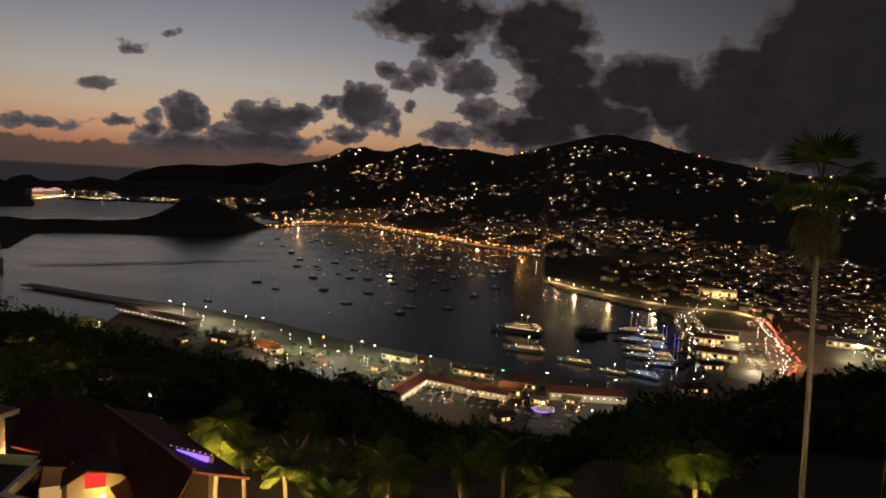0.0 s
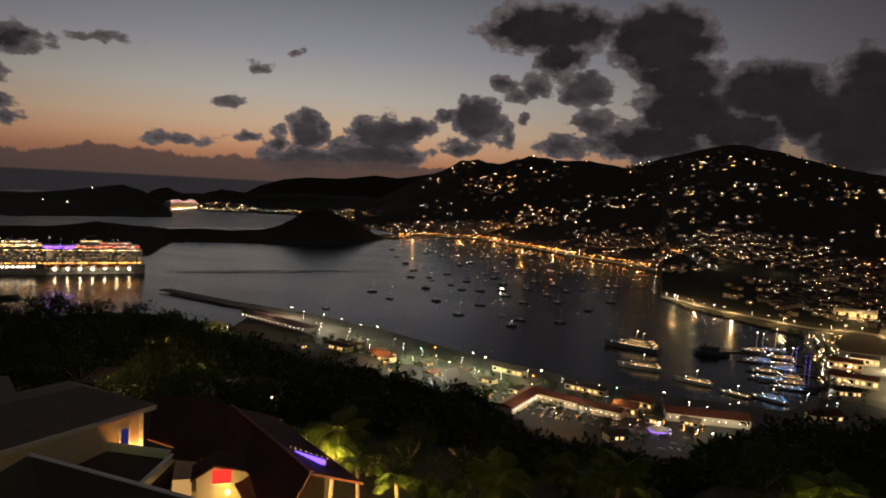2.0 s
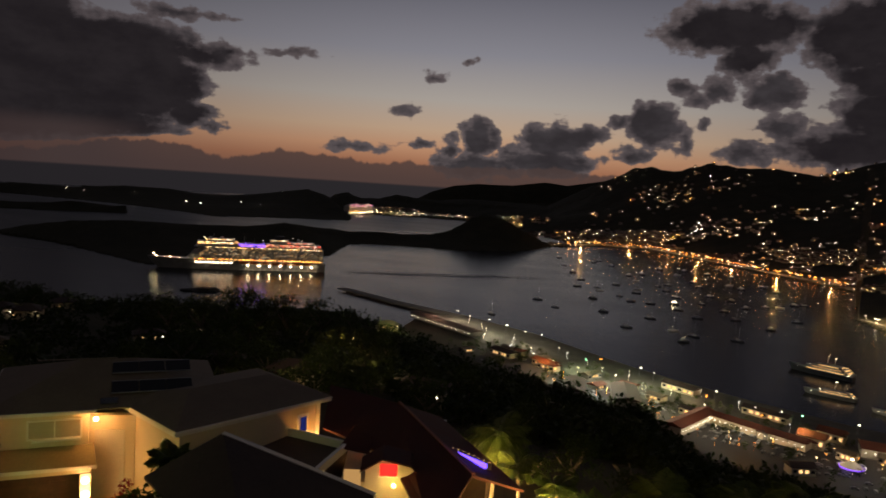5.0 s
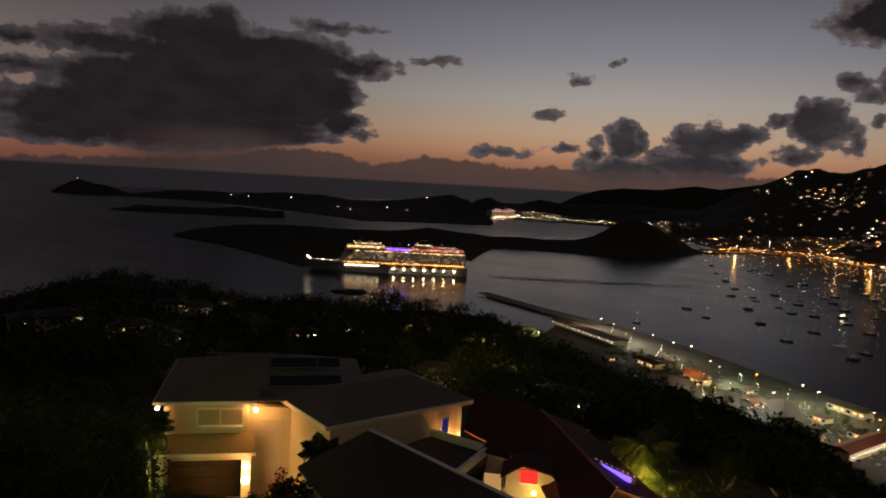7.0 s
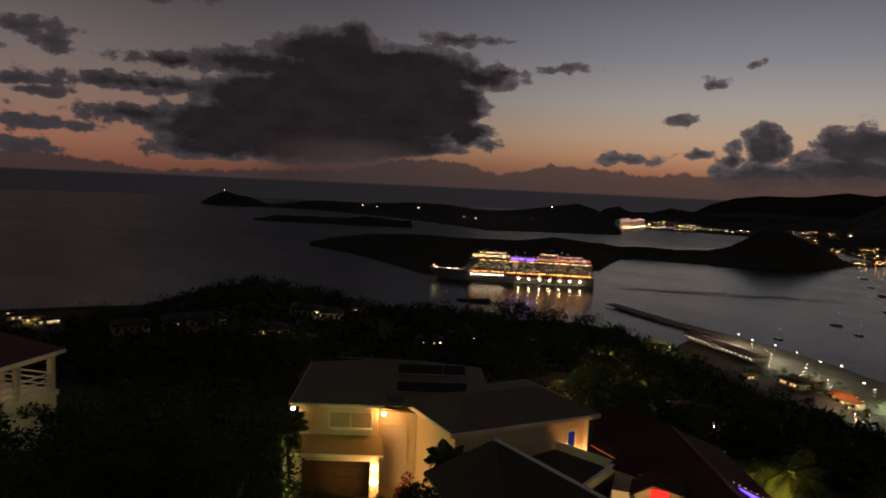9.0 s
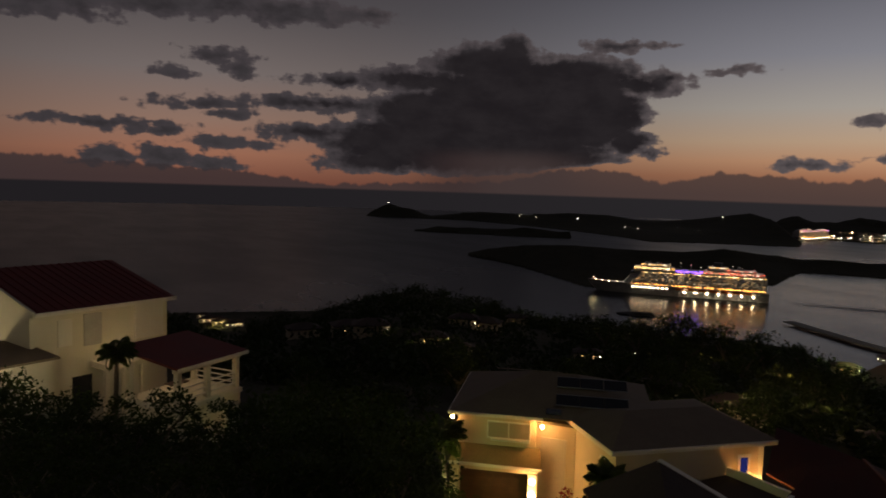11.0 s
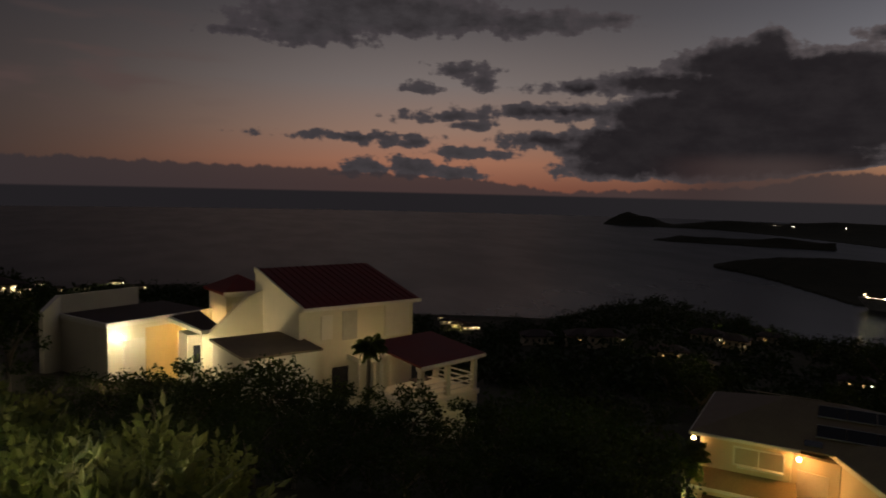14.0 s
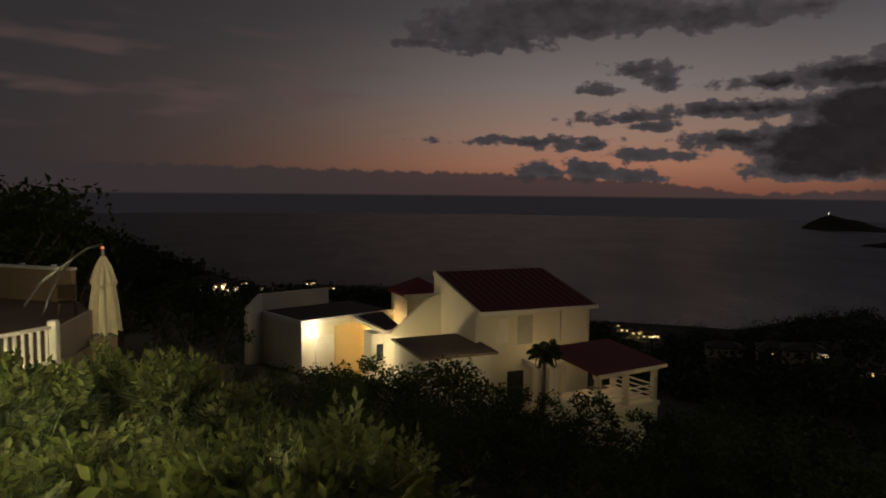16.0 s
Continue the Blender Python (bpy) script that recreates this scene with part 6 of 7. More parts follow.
def panel(name, a, b, z0, z1, thick, material, label=""):
    """An upright panel between two places on the terrace."""
    d = (b - a).cross(Vector((0, 0, 1))).normalized() * thick / 2
    return part(name, prism([((p).x, (p).y) for p in (a + d, a - d, b - d, b + d)], z0, z1), material, deck, label)


edge = [spot_on(*p) for p in ((117.9, 18.3), (125, 16.9), (125, 34.0), (116.2, 28.2), (113.9, 22.0))]
part("deck", prism([(p.x, p.y) for p in edge], -3.2, 0.0), surface("terrace boards", (0.16, 0.11, 0.07), (0.24, 0.17, 0.11), 0.8, 0.8, 0.3, 12.0), deck)
part("skirt", prism([(p.x, p.y) for p in (spot_on(115.6, 20.3), spot_on(115.6, 20.6), spot_on(113.8, 21.8), spot_on(113.8, 21.5))], -2.6, 0.12), BROWN, deck, "brown wall below the parasol")
panel("back_wall", spot_on(125, 33.2), spot_on(116.4, 28.0), 0.0, 1.12, 0.2, BROWN)
panel("wall_cap", spot_on(125, 33.2), spot_on(116.4, 28.0), 1.12, 1.2, 0.3, TRIM)
for k in range(5):
    p = spot_on(125, 33.2).lerp(spot_on(116.4, 28.0), (k + 0.4) / 5)
    part("wall_post", tube((p.x, p.y, 0), (p.x, p.y, 1.28), 0.1, None, 6), TRIM, deck)
panel("side_screen", spot_on(117.75, 18.5), spot_on(115.5, 20.9), -0.4, 0.82, 0.08, surface("grey screen", (0.30, 0.25, 0.2), (0.38, 0.33, 0.27), 0.85), "low grey side screen")
ra, rb_ = spot_on(117.9, 18.3), spot_on(125, 16.9)
panel("rail_top", ra, rb_, 0.86, 0.93, 0.1, TRIM)
panel("rail_bottom", ra, rb_, 0.08, 0.15, 0.08, TRIM)
part("rail_post", box((ra.x - 0.1, ra.y - 0.1, -0.3), (ra.x + 0.1, ra.y + 0.1, 1.04), 0.02), TRIM, deck, "thick white rail post")
for k in range(13):
    p = ra.lerp(rb_, (k + 0.9) / 14)
    part("baluster", box((p.x - 0.03, p.y - 0.03, 0.14), (p.x + 0.03, p.y + 0.03, 0.88)), TRIM, deck)
chair = thing("terrace_chair", tuple(polar(116.9, 25.2, tz)), 116, "dark wooden chair on the terrace", "chair")
part("seat", box((-0.25, -0.25, 0.42), (0.25, 0.25, 0.47), 0.02), WOODDARK, chair)
part("backrest", box((-0.25, 0.2, 0.5), (0.25, 0.25, 0.95), 0.02), WOODDARK, chair)
for x in (-0.22, 0.22):
    for y in (-0.22, 0.22):
        part("leg", box((x - 0.025, y - 0.025, 0), (x + 0.025, y + 0.025, 0.42)), WOODDARK, chair)
par = thing("parasol", tuple(polar(114.6, 21.3, tz - 0.82)), 114, "closed cream canvas parasol with hanging folds", "parasol")
bm = bmesh.new()
rows = []
for k, (z, r) in enumerate(((0.95, 0.36), (1.25, 0.34), (1.75, 0.30), (2.15, 0.25), (2.22, 0.28), (2.28, 0.31), (2.65, 0.20), (2.85, 0.11), (2.95, 0.05))):
    rows.append([bm.verts.new((r * (1 + 0.20 * math.cos(a * 8 * math.pi / 12 + k * 0.2)) * math.cos(a * math.pi / 12), r * (1 + 0.20 * math.cos(a * 8 * math.pi / 12 + k * 0.2)) * math.sin(a * math.pi / 12), z + 0.05 * math.sin(a * 1.7))) for a in range(24)])
for p, q in zip(rows, rows[1:]):
    for i in range(24):
        bm.faces.new((p[i], p[(i + 1) % 24], q[(i + 1) % 24], q[i]))
bm.faces.new(rows[-1])
part("canopy", bm, CANVAS, par)
part("pole", tube((0, 0, 0), (0, 0, 3.2), 0.04), METAL, par)
part("base", tube((0, 0, 0.82), (0, 0, 0.92), 0.3, 0.26, 16), CONCRETE, par)
for s in (0.0, 0.35):
    bm = bmesh.new()
    pts = [Vector((-1.5 - s, 0.3 - s, 1.4 + s)), Vector((-1.15 - s, 0.3, 2.3)), Vector((-0.75, 0.2, 2.9)), Vector((-0.35, 0.1, 3.2)), Vector((0, 0, 3.3))]
    for a_, b_ in zip(pts, pts[1:]):
        add_tube(bm, a_, b_, 0.035, None, 6)
    part("arm", bm, METAL, par, "curved metal arm")
part("tip_lamp", ball((0, 0, 3.2), 0.05), lit("dim red lamp", [(1.0, 0.25, 0.1)], 0.8), par, "small reddish tip lamp")
# two lanterns added out of view, to brighten the terrace and the bushes
for a_, r, z, w in ((123.0, 14.5, 163.6, 420), (127.5, 8.0, 163.6, 500)):
    tl = thing("garden_lantern", tuple(polar(a_, r, z - 4.5)), 0, "added unseen lantern on a post beside the terrace", "lantern", "garden lanterns")
    part("post", tube((0, 0, 0), (0, 0, 4.2), 0.05), DARKMETAL, tl)
    part("lantern_head", ball((0, 0, 4.3), 0.1, 2), HOUSELAMP, tl, "glowing lantern head")
    lamp("lantern_light", polar(a_, r, z), (1.0, 0.86, 0.46), w, 0.2)


def land_hit(az, el, lift=2.0):
    r = 60.0
    while r < 1500:
        z = EYE + r * math.tan(el * DEG)
        p = polar(az, r, 0)
        if ground_z(p.x, p.y) + lift >= z:
            return r
        r *= 1.01
    return 500.0


def villa(az, el, size, glow, label, lit_n=2):
    r = land_hit(az, el)
    p = polar(az, r, 0)
    ob = thing("villa", (p.x, p.y, ground_z(p.x, p.y)), az + rng.uniform(-15, 15), label, "house", "hillside villas")
    w, d, hh = 11 * size, 7 * size, 3.6 * size
    part("wall", box((-w / 2, -d / 2, -5), (w / 2, d / 2, hh)), CREAM, ob)
    part("roof", hip_roof(-w / 2, w / 2, -d / 2, d / 2, hh, 1.8 * size, 0.6, 0.2), DARKROOF, ob)
    for i in range(5):
        x = -w / 2 + w * (i + 0.5) / 5
        part("window", box((x - 0.34 * size, -d / 2 - 0.05, hh * 0.42), (x + 0.34 * size, -d / 2 + 0.05, hh * 0.72)), glow if i in (1, 3, 4)[:lit_n] else GLASS, ob, "lit window" if i in (1, 3, 4)[:lit_n] else "dark window")
    part("porch_lamp", ball((w / 2 - 0.5, -d / 2 - 0.4, hh * 0.7), 0.2 * size), WHITELAMP, ob, "glowing porch lamp")
    return ob


for i, (a_, e_) in enumerate([(54.2, -10.6), (50.0, -10.3), (63.5, -11.4), (61.7, -11.3), (54.7, -12.9), (44.3, -12.6), (38.6, -14.8), (33.2, -15.4), (26.2, -11.7), (67.1, -11.6), (52.5, -10.8), (57.0, -12.0), (23.3, -16.4), (41.5, -12.2)]):
    villa(a_, e_, 0.85 if e_ > -12 else 0.7, WARMWIN, "small cream villa with lit windows among dark trees", i % 3)
for i, (a_, e_) in enumerate([(74.6, -10.6), (74.1, -10.8), (73.6, -10.9), (73.1, -11.1), (72.7, -11.3), (74.4, -10.9), (73.4, -11.2), (72.2, -11.2), (107.3, -7.5), (106.0, -7.7), (104.4, -7.4), (103.2, -7.9), (101.7, -7.8), (99.4, -7.5), (97.8, -7.9)]):
    villa(a_, e_ + (0.3 if a_ < 80 else 0.1), 0.75, lit("villa window", [(1.0, 0.8, 0.25), (1.0, 0.75, 0.35)], 3.0) if i == 0 else bpy.data.materials["villa window"], "far villa with yellow-lit windows near the shore", 3)
# fixtureless lights: glows about the villas, the last four added to lift trees
for a_, e_, c in [(54.2, -10.4, (0.9, 1.0, 0.3)), (50.0, -10.1, (0.9, 1.0, 0.3)), (73.8, -10.9, (1.0, 0.85, 0.3)), (105.0, -7.5, (0.9, 1.0, 0.4)), (55.0, -12.8, (1.0, 0.9, 0.4)), (26.2, -11.6, (0.8, 1.0, 0.3)), (34.0, -15.3, (1.0, 0.7, 0.35)), (100.5, -7.6, (1.0, 0.9, 0.4)), (30.0, -13.2, (1.0, 0.62, 0.25)), (36.5, -12.6, (1.0, 0.6, 0.25)), (41.0, -11.6, (1.0, 0.62, 0.25)), (27.6, -14.6, (1.0, 0.75, 0.3))]:
    r = land_hit(a_, e_)
    q = polar(a_ - 0.4, r - 12, 0)
    lamp("slope_fill_light", (q.x, q.y, ground_z(q.x, q.y) + 5), c, 1600 if r > 250 else 500, 0.4)

# ---- trees, palms and bushes ----
def leaf_mesh(name, blobs, per, leaf, material, seed, droop=0.0):
    """Foliage: many folded leaf cards gathered in clumps. blobs: (x, y, z, radius)."""
    rs = np.random.RandomState(seed)
    V, F = [], []
    for bx, by, bz, br in blobs:
        n = per
        d = rs.normal(size=(n, 3))
        d /= np.linalg.norm(d, axis=1)[:, None]
        p = d * (br * rs.uniform(0.55, 1.08, n) ** 0.7)[:, None] * np.array([1, 1, 0.8]) + np.array([bx, by, bz])
        u = rs.normal(size=(n, 3)) + np.array([0, 0, -droop])
        u /= np.linalg.norm(u, axis=1)[:, None]
        s = np.cross(u, d + rs.normal(size=(n, 3)) * 0.6)
        s /= np.linalg.norm(s, axis=1)[:, None] + 1e-9
        L = leaf * rs.uniform(0.6, 1.5, n)[:, None]
        nrm = np.cross(u, s)
        a = p
        b = p + u * L * 0.5 + s * L * 0.28 + nrm * L * 0.08
        c = p + u * L
        e = p + u * L * 0.5 - s * L * 0.28 + nrm * L * 0.08
        i0 = len(V)
        V += np.stack([a, b, c, e], 1).reshape(-1, 3).tolist()
        F += [(i0 + 4 * i, i0 + 4 * i + 1, i0 + 4 * i + 2, i0 + 4 * i + 3) for i in range(n)]
    return quads(name, V, F, material)


def crown_blobs(rs, radius, tall, count):
    out = []
    for i in range(count):
        a, k = rs.uniform(0, 2 * math.pi), rs.uniform(0, 1) ** 0.6
        z = rs.uniform(0.25, 1.0)
        w = radius * (1 - abs(z - 0.55) * 0.9) * k
        out.append((w * math.cos(a), w * math.sin(a), tall * z, radius * rs.uniform(0.22, 0.42)))
    return out


def tree_kind(seed, radius, tall, count, per, leaf, material, label, name="tree"):
    rs = random.Random(seed)
    ob = thing(name, (0, 0, -200), 0, label, "tree", "hillside trees")
    bm = bmesh.new()
    add_tube(bm, (0, 0, -1.5), (0.1, 0, tall * 0.45), radius * 0.09, radius * 0.05, 7)
    for i in range(5):
        a = rs.uniform(0, 6.3)
        add_tube(bm, (0.08, 0, tall * rs.uniform(0.25, 0.42)), (radius * 0.6 * math.cos(a), radius * 0.6 * math.sin(a), tall * rs.uniform(0.55, 0.8)), radius * 0.045, radius * 0.015, 5)
    part("trunk", bm, BARK, ob)
    part("crown", leaf_mesh("crown", crown_blobs(rs, radius, tall, count), per, leaf, material, seed), None, ob)
    return ob


def plant(source, at, turn, size):
    if source.get("planted"):
        ob = copy_thing(source, pose(*at, 0, 0, turn))
    else:
        ob = source
        source["planted"] = 1
        ob.matrix_world = pose(*at, 0, 0, turn)
    ob.scale = (size, size, size)
    return ob


KINDS = [tree_kind(11, 3.2, 6.0, 26, 46, 0.34, LEAF, "dark broad-leaved hillside tree with a ragged crown"), tree_kind(12, 2.6, 7.0, 22, 46, 0.32, LEAF, "tall dark hillside tree with a ragged crown"),
         tree_kind(13, 3.6, 4.6, 26, 46, 0.36, LEAFDARK, "spreading dark hillside tree"), tree_kind(14, 2.2, 3.4, 16, 50, 0.30, LEAF, "low dark hillside shrub", "shrub")]
rs = random.Random(77)
keep_off = [(-35, 33, 13), (-26, 37, 10), (-17, 35, 11), (-54, 6, 13), (-47, 10, 5), (-20, 42, 7), (-24, 48, 10), (-58, -4, 10), (-17, -9, 6), (-15, 42, 7)]
n = 0
while n < 125:
    a_, r = rs.uniform(-36, 118), 24 + 130 * rs.uniform(0, 1) ** 0.8
    p = polar(a_, r, 0)
    if any(math.hypot(p.x - x, p.y - y) < q for x, y, q in keep_off):
        continue
    z = ground_z(p.x, p.y)
    k = rs.choice((0, 1, 2, 3, 2, 0))
    size = rs.uniform(0.65, 1.15)
    top = z + (6.0, 7.0, 4.6, 3.4)[k] * size
    # keep the outlook over the brow and over the houses open
    limit = np.interp(a_, *zip(*BROW_EL)) + 1.3
    if math.degrees(math.atan2(top - EYE, r)) > (limit if r > 70 or a_ < 60 else -12.5):
        size *= 0.55
        top = z + (6.0, 7.0, 4.6, 3.4)[k] * size
        if math.degrees(math.atan2(top - EYE, r)) > limit + 0.3:
            continue
    if a_ <= 28 and r < 62 and math.degrees(math.atan2(top - EYE, r)) > -24.5:
        continue
    if 28 < a_ < 56 and r < 46 and math.degrees(math.atan2(top - EYE, r)) > -25.5:
        continue
    if 70 < a_ < 104 and r < 62 and math.degrees(math.atan2(top - EYE, r)) > -15.2:
        continue
    plant(KINDS[k], (p.x, p.y, z - 0.2), rs.uniform(0, 360), size)
    n += 1

# woodland on the farther slope, one mass of leaf clumps
rs = random.Random(5)
blobs = []
while len(blobs) < 5200:
    a_ = rs.uniform(-40, 118)
    rb = float(np.interp(a_, *zip(*BROW)))
    r = rs.uniform(95, rb * 1.12)
    if 71.3 < a_ < 75.6 and r > 200:
        continue
    p = polar(a_, r, 0)
    z = ground_z(p.x, p.y)
    q = rs.uniform(1.4, 3.2) * (0.8 + r / 600)
    blobs.append((p.x, p.y, z + q * rs.uniform(0.2, 1.1), q))
woods = new("woodland", leaf_mesh("woodland", blobs, 34, 1.3, LEAFDARK, 8))
tagged(woods, "dark woodland covering the slope below the houses", "woodland", kind="stuff")


def frond(length, width, leaflets, sag, seed):
    """One feather frond along +x: a curved rib with paired leaflets."""
    rs = random.Random(seed)
    V, F = [], []

    def rib(t):
        return Vector((length * (t - 0.25 * sag * t * t), 0, length * (0.35 * t - sag * t * t * 0.8)))

    for i in range(8):
        a, b = rib(i / 8), rib((i + 1) / 8)
        w = 0.03 * (1 - i / 9)
        j = len(V)
        V += [(a.x, -w, a.z), (a.x, w, a.z), (b.x, w * 0.8, b.z), (b.x, -w * 0.8, b.z)]
        F.append((j, j + 1, j + 2, j + 3))
    for i in range(leaflets):
        t = 0.12 + 0.86 * i / leaflets
        p = rib(t)
        ll = width * math.sin(math.pi * min(1, 0.15 + t * 0.9)) * rs.uniform(0.85, 1.1)
        for s in (-1, 1):
            tip = p + Vector((ll * 0.45, s * ll * 0.8, -ll * (0.25 + 0.5 * sag) + rs.uniform(-0.05, 0.05)))
            mid = p.lerp(tip, 0.5) + Vector((0.04, 0, 0.05))
            j = len(V)
            V += [tuple(p), tuple(mid + Vector((0.045, 0, 0))), tuple(tip), tuple(mid - Vector((0.045, 0, 0)))]
            F.append((j, j + 1, j + 2, j + 3))
    return V, F


def palm(at, turn, trunk_h, reach, fronds, label, sag=0.75, material=FROND, thick=0.14, lean=0.3, seed=3):
    ob = thing("palm_tree", at, turn, label, "palm tree", "garden palms")
    rs = random.Random(seed)
    bm = bmesh.new()
    last = Vector((0, 0, -0.5))
    for k in range(8):
        q = Vector((lean * ((k + 1) / 8) ** 2, 0, trunk_h * (k + 1) / 8))
        add_tube(bm, last, q, thick * (1.15 - 0.05 * k), thick * (1.05 - 0.05 * k), 8)
        last = q
    part("trunk", bm, BARK, ob)
    me = [quads("frond", *frond(reach, reach * 0.36, 30, sag * s, seed + i), material) for i, s in enumerate((0.7, 1.0, 1.3))]
    for i in range(int(fronds * 1.5)):
        f = new("frond", me[i % 3])
        f.parent = ob
        f.matrix_local = Matrix.Translation(last) @ pose(0, 0, 0, 0, rs.uniform(-48, 28), i * 137.5 + rs.uniform(-10, 10))
    return ob


def on_ground(az, r):
    p = polar(az, r, 0)
    return (p.x, p.y, ground_z(p.x, p.y) - 0.1)


def palm_to(az, el, r, reach, fronds, label, sag=0.8, material=FROND, seed=3, lean=0.3):
    """A palm whose crown stands at that bearing and elevation."""
    at = on_ground(az, r)
    return palm(at, rng.uniform(0, 360), max(1.0, EYE + r * math.tan(el * DEG) - at[2]), reach, fronds, label, sag, material, 0.14, lean, seed)


palm_to(16.9, -19.4, 47, 2.7, 26, "tall drooping green palm lit from below", 1.0, seed=3)
palm_to(20.6, -20.2, 50, 1.9, 20, "green palm lit by warm garden lamps", 0.9, seed=4)
palm_to(22.6, -20.0, 52, 1.8, 18, "green palm lit by warm garden lamps", 0.9, seed=5)
palm_to(18.7, -20.6, 49, 1.7, 18, "small green palm beside the pool edge", 0.9, seed=6)
palm_to(14.6, -21.6, 44, 1.8, 18, "small green palm in warm light", 0.8, seed=7)
palm_to(11.3, -23.0, 40, 1.8, 20, "bushy green palm in warm light", 0.8, seed=8)
palm_to(8.3, -24.6, 34, 1.9, 22, "low palm with stiff upright fronds", 0.3, seed=9)
palm_to(-21.6, -19.6, 34, 2.0, 24, "green garden palm lit from below", 0.8, seed=10)
palm_to(-17.6, -22.3, 31, 1.7, 18, "low green garden palm", 0.6, seed=11)
palm_to(-6.4, -21.0, 44, 2.6, 20, "dim feathery palm among dark trees", 0.8, seed=12)
palm_to(-3.0, -21.6, 42, 2.8, 20, "dim feathery palm among dark trees", 0.8, seed=13)
palm_to(3.0, -22.6, 40, 2.6, 20, "dim feathery palm among dark trees", 0.8, seed=14)
palm_to(-9.5, -23.0, 36, 2.2, 18, "dim feathery palm beside a small lamp", 0.8, seed=15)
palm_to(81.0, -12.6, 42, 1.3, 16, "thin dark palm before the white house", 0.9, seed=16, lean=0.1)
palm_to(55.6, -19.5, 41, 1.9, 20, "bright green palm beside the house corner", 0.8, seed=17)
palm_to(58.5, -20.2, 40, 2.0, 20, "green palm beside the cream house", 0.8, seed=18)
palm_to(61.5, -21.5, 38, 2.0, 18, "dim green palm on the slope", 0.8, seed=19)
palm_to(43.2, -21.6, 37, 1.4, 20, "dark leafy palm before the entrance", 0.7, seed=20)

# tall fan palm with a skirt of dry fronds
fan_at = on_ground(-28.9, 30)
fan = thing("fan_palm", fan_at, 0, "tall thin fan palm with a dry frond skirt", "palm tree")
top = EYE + 0.6 - fan_at[2]
bm = bmesh.new()
last = Vector((0, 0, -1.0))
for k in range(10):
    q = Vector((-1.0 * ((k + 1) / 10) ** 1.2, -0.5 * ((k + 1) / 10) ** 1.2, top * (k + 1) / 10))
    add_tube(bm, last, q, 0.112 - 0.003 * k, 0.109 - 0.003 * k, 8)
    last = q
part("trunk", bm, BARK, fan)


def fan_leaf(reach, seed):
    rs = random.Random(seed)
    V, F = [(0, -0.02, 0), (0, 0.02, 0), (reach * 0.5, 0.015, 0.08), (reach * 0.5, -0.015, 0.08)], [(0, 1, 2, 3)]
    for i in range(17):
        a = (-80 + 10 * i) * DEG
        c = Vector((reach * 0.5, 0, 0.08))
        d = Vector((math.cos(a), math.sin(a), -0.25 + rs.uniform(-0.1, 0.05)))
        ll = reach * rs.uniform(0.42, 0.55)
        s = Vector((-d.y, d.x, 0)) * 0.05
        j = len(V)
        V += [tuple(c), tuple(c + d * ll * 0.55 + s), tuple(c + d * ll + Vector((0, 0, -0.12))), tuple(c + d * ll * 0.55 - s)]
        F.append((j, j + 1, j + 2, j + 3))
    return V, F


fan_me = [quads("fan_leaf", *fan_leaf(2.2, i), FROND) for i in range(3)]
dry_me = [quads("dry_leaf", *fan_leaf(1.7, 9 + i), DRYFROND) for i in range(3)]
rs = random.Random(12)
for i in range(26):
    f = new("fan_leaf", fan_me[i % 3])
    f.parent = fan
    f.matrix_local = Matrix.Translation(last) @ pose(0, 0, 0, 0, rs.uniform(-75, 35), i * 137.5)
for i in range(30):
    f = new("dry_leaf", dry_me[i % 3])
    f.parent = fan
    f.matrix_local = Matrix.Translation(last - Vector((0, 0, rs.uniform(0.2, 1.6)))) @ pose(0, 0, 0, 0, rs.uniform(48, 84), i * 137.5)

# garden lamps under the lit palms
for a_, r, z, c, e in [(17.4, 43.5, 147.0, (1.0, 0.60, 0.18), 380), (21.3, 47.0, 146.0, (1.0, 0.60, 0.20), 560), (12.6, 37.5, 147.6, (1.0, 0.62, 0.18), 220), (9.0, 31.5, 150.0, (1.0, 0.75, 0.3), 16), (-33.5, 25, 158.0, (1.0, 0.8, 0.5), 60), (-21.2, 31.6, 151.6, (1.0, 0.70, 0.16), 85),
                       (-5.0, 39, 146.5, (1.0, 0.68, 0.25), 12), (3.5, 37, 147.0, (1.0, 0.68, 0.25), 8), (-10.5, 34, 149.8, (1.0, 0.66, 0.28), 14), (56.5, 39.0, 148.2, (0.85, 1.0, 0.3), 40), (61.0, 35, 150.5, (0.95, 0.95, 0.35), 14), (66, 34, 151.5, (1.0, 0.9, 0.35), 14)]:
    p = polar(a_, r, z)
    ob = thing("garden_lamp", (p.x, p.y, ground_z(p.x, p.y)), 0, "small glowing garden lamp on a short stake", "lamp", "garden lamps")
    hgt = max(0.6, z - ob.location.z)
    part("stake", tube((0, 0, -0.2), (0, 0, hgt), 0.04), DARKMETAL, ob)
    part("bulb", ball((0, 0, hgt), 0.07), HOUSELAMP, ob, "glowing bulb")
    lamp("garden_lamp_light", (p.x, p.y, max(z, ob.location.z + 0.6) + 0.25), c, e * 8.0, 0.15)

# red-leaved shrub at the entrance
shrub = thing("red_shrub", tuple(cream.matrix_world @ Vector((7.4, -2.6, 0.2))), 0, "small red-leaved shrub beside the entrance", "shrub")
part("stem", tube((0, 0, -2), (0, 0, 1.4), 0.05, 0.03), BARK, shrub)
part("leaves", leaf_mesh("leaves", [(0, 0, 0.9, 0.6), (0.2, 0.1, 1.5, 0.5), (-0.3, 0, 1.2, 0.5), (0, 0.1, 2.1, 0.35)], 90, 0.2, REDLEAF, 4), None, shrub)


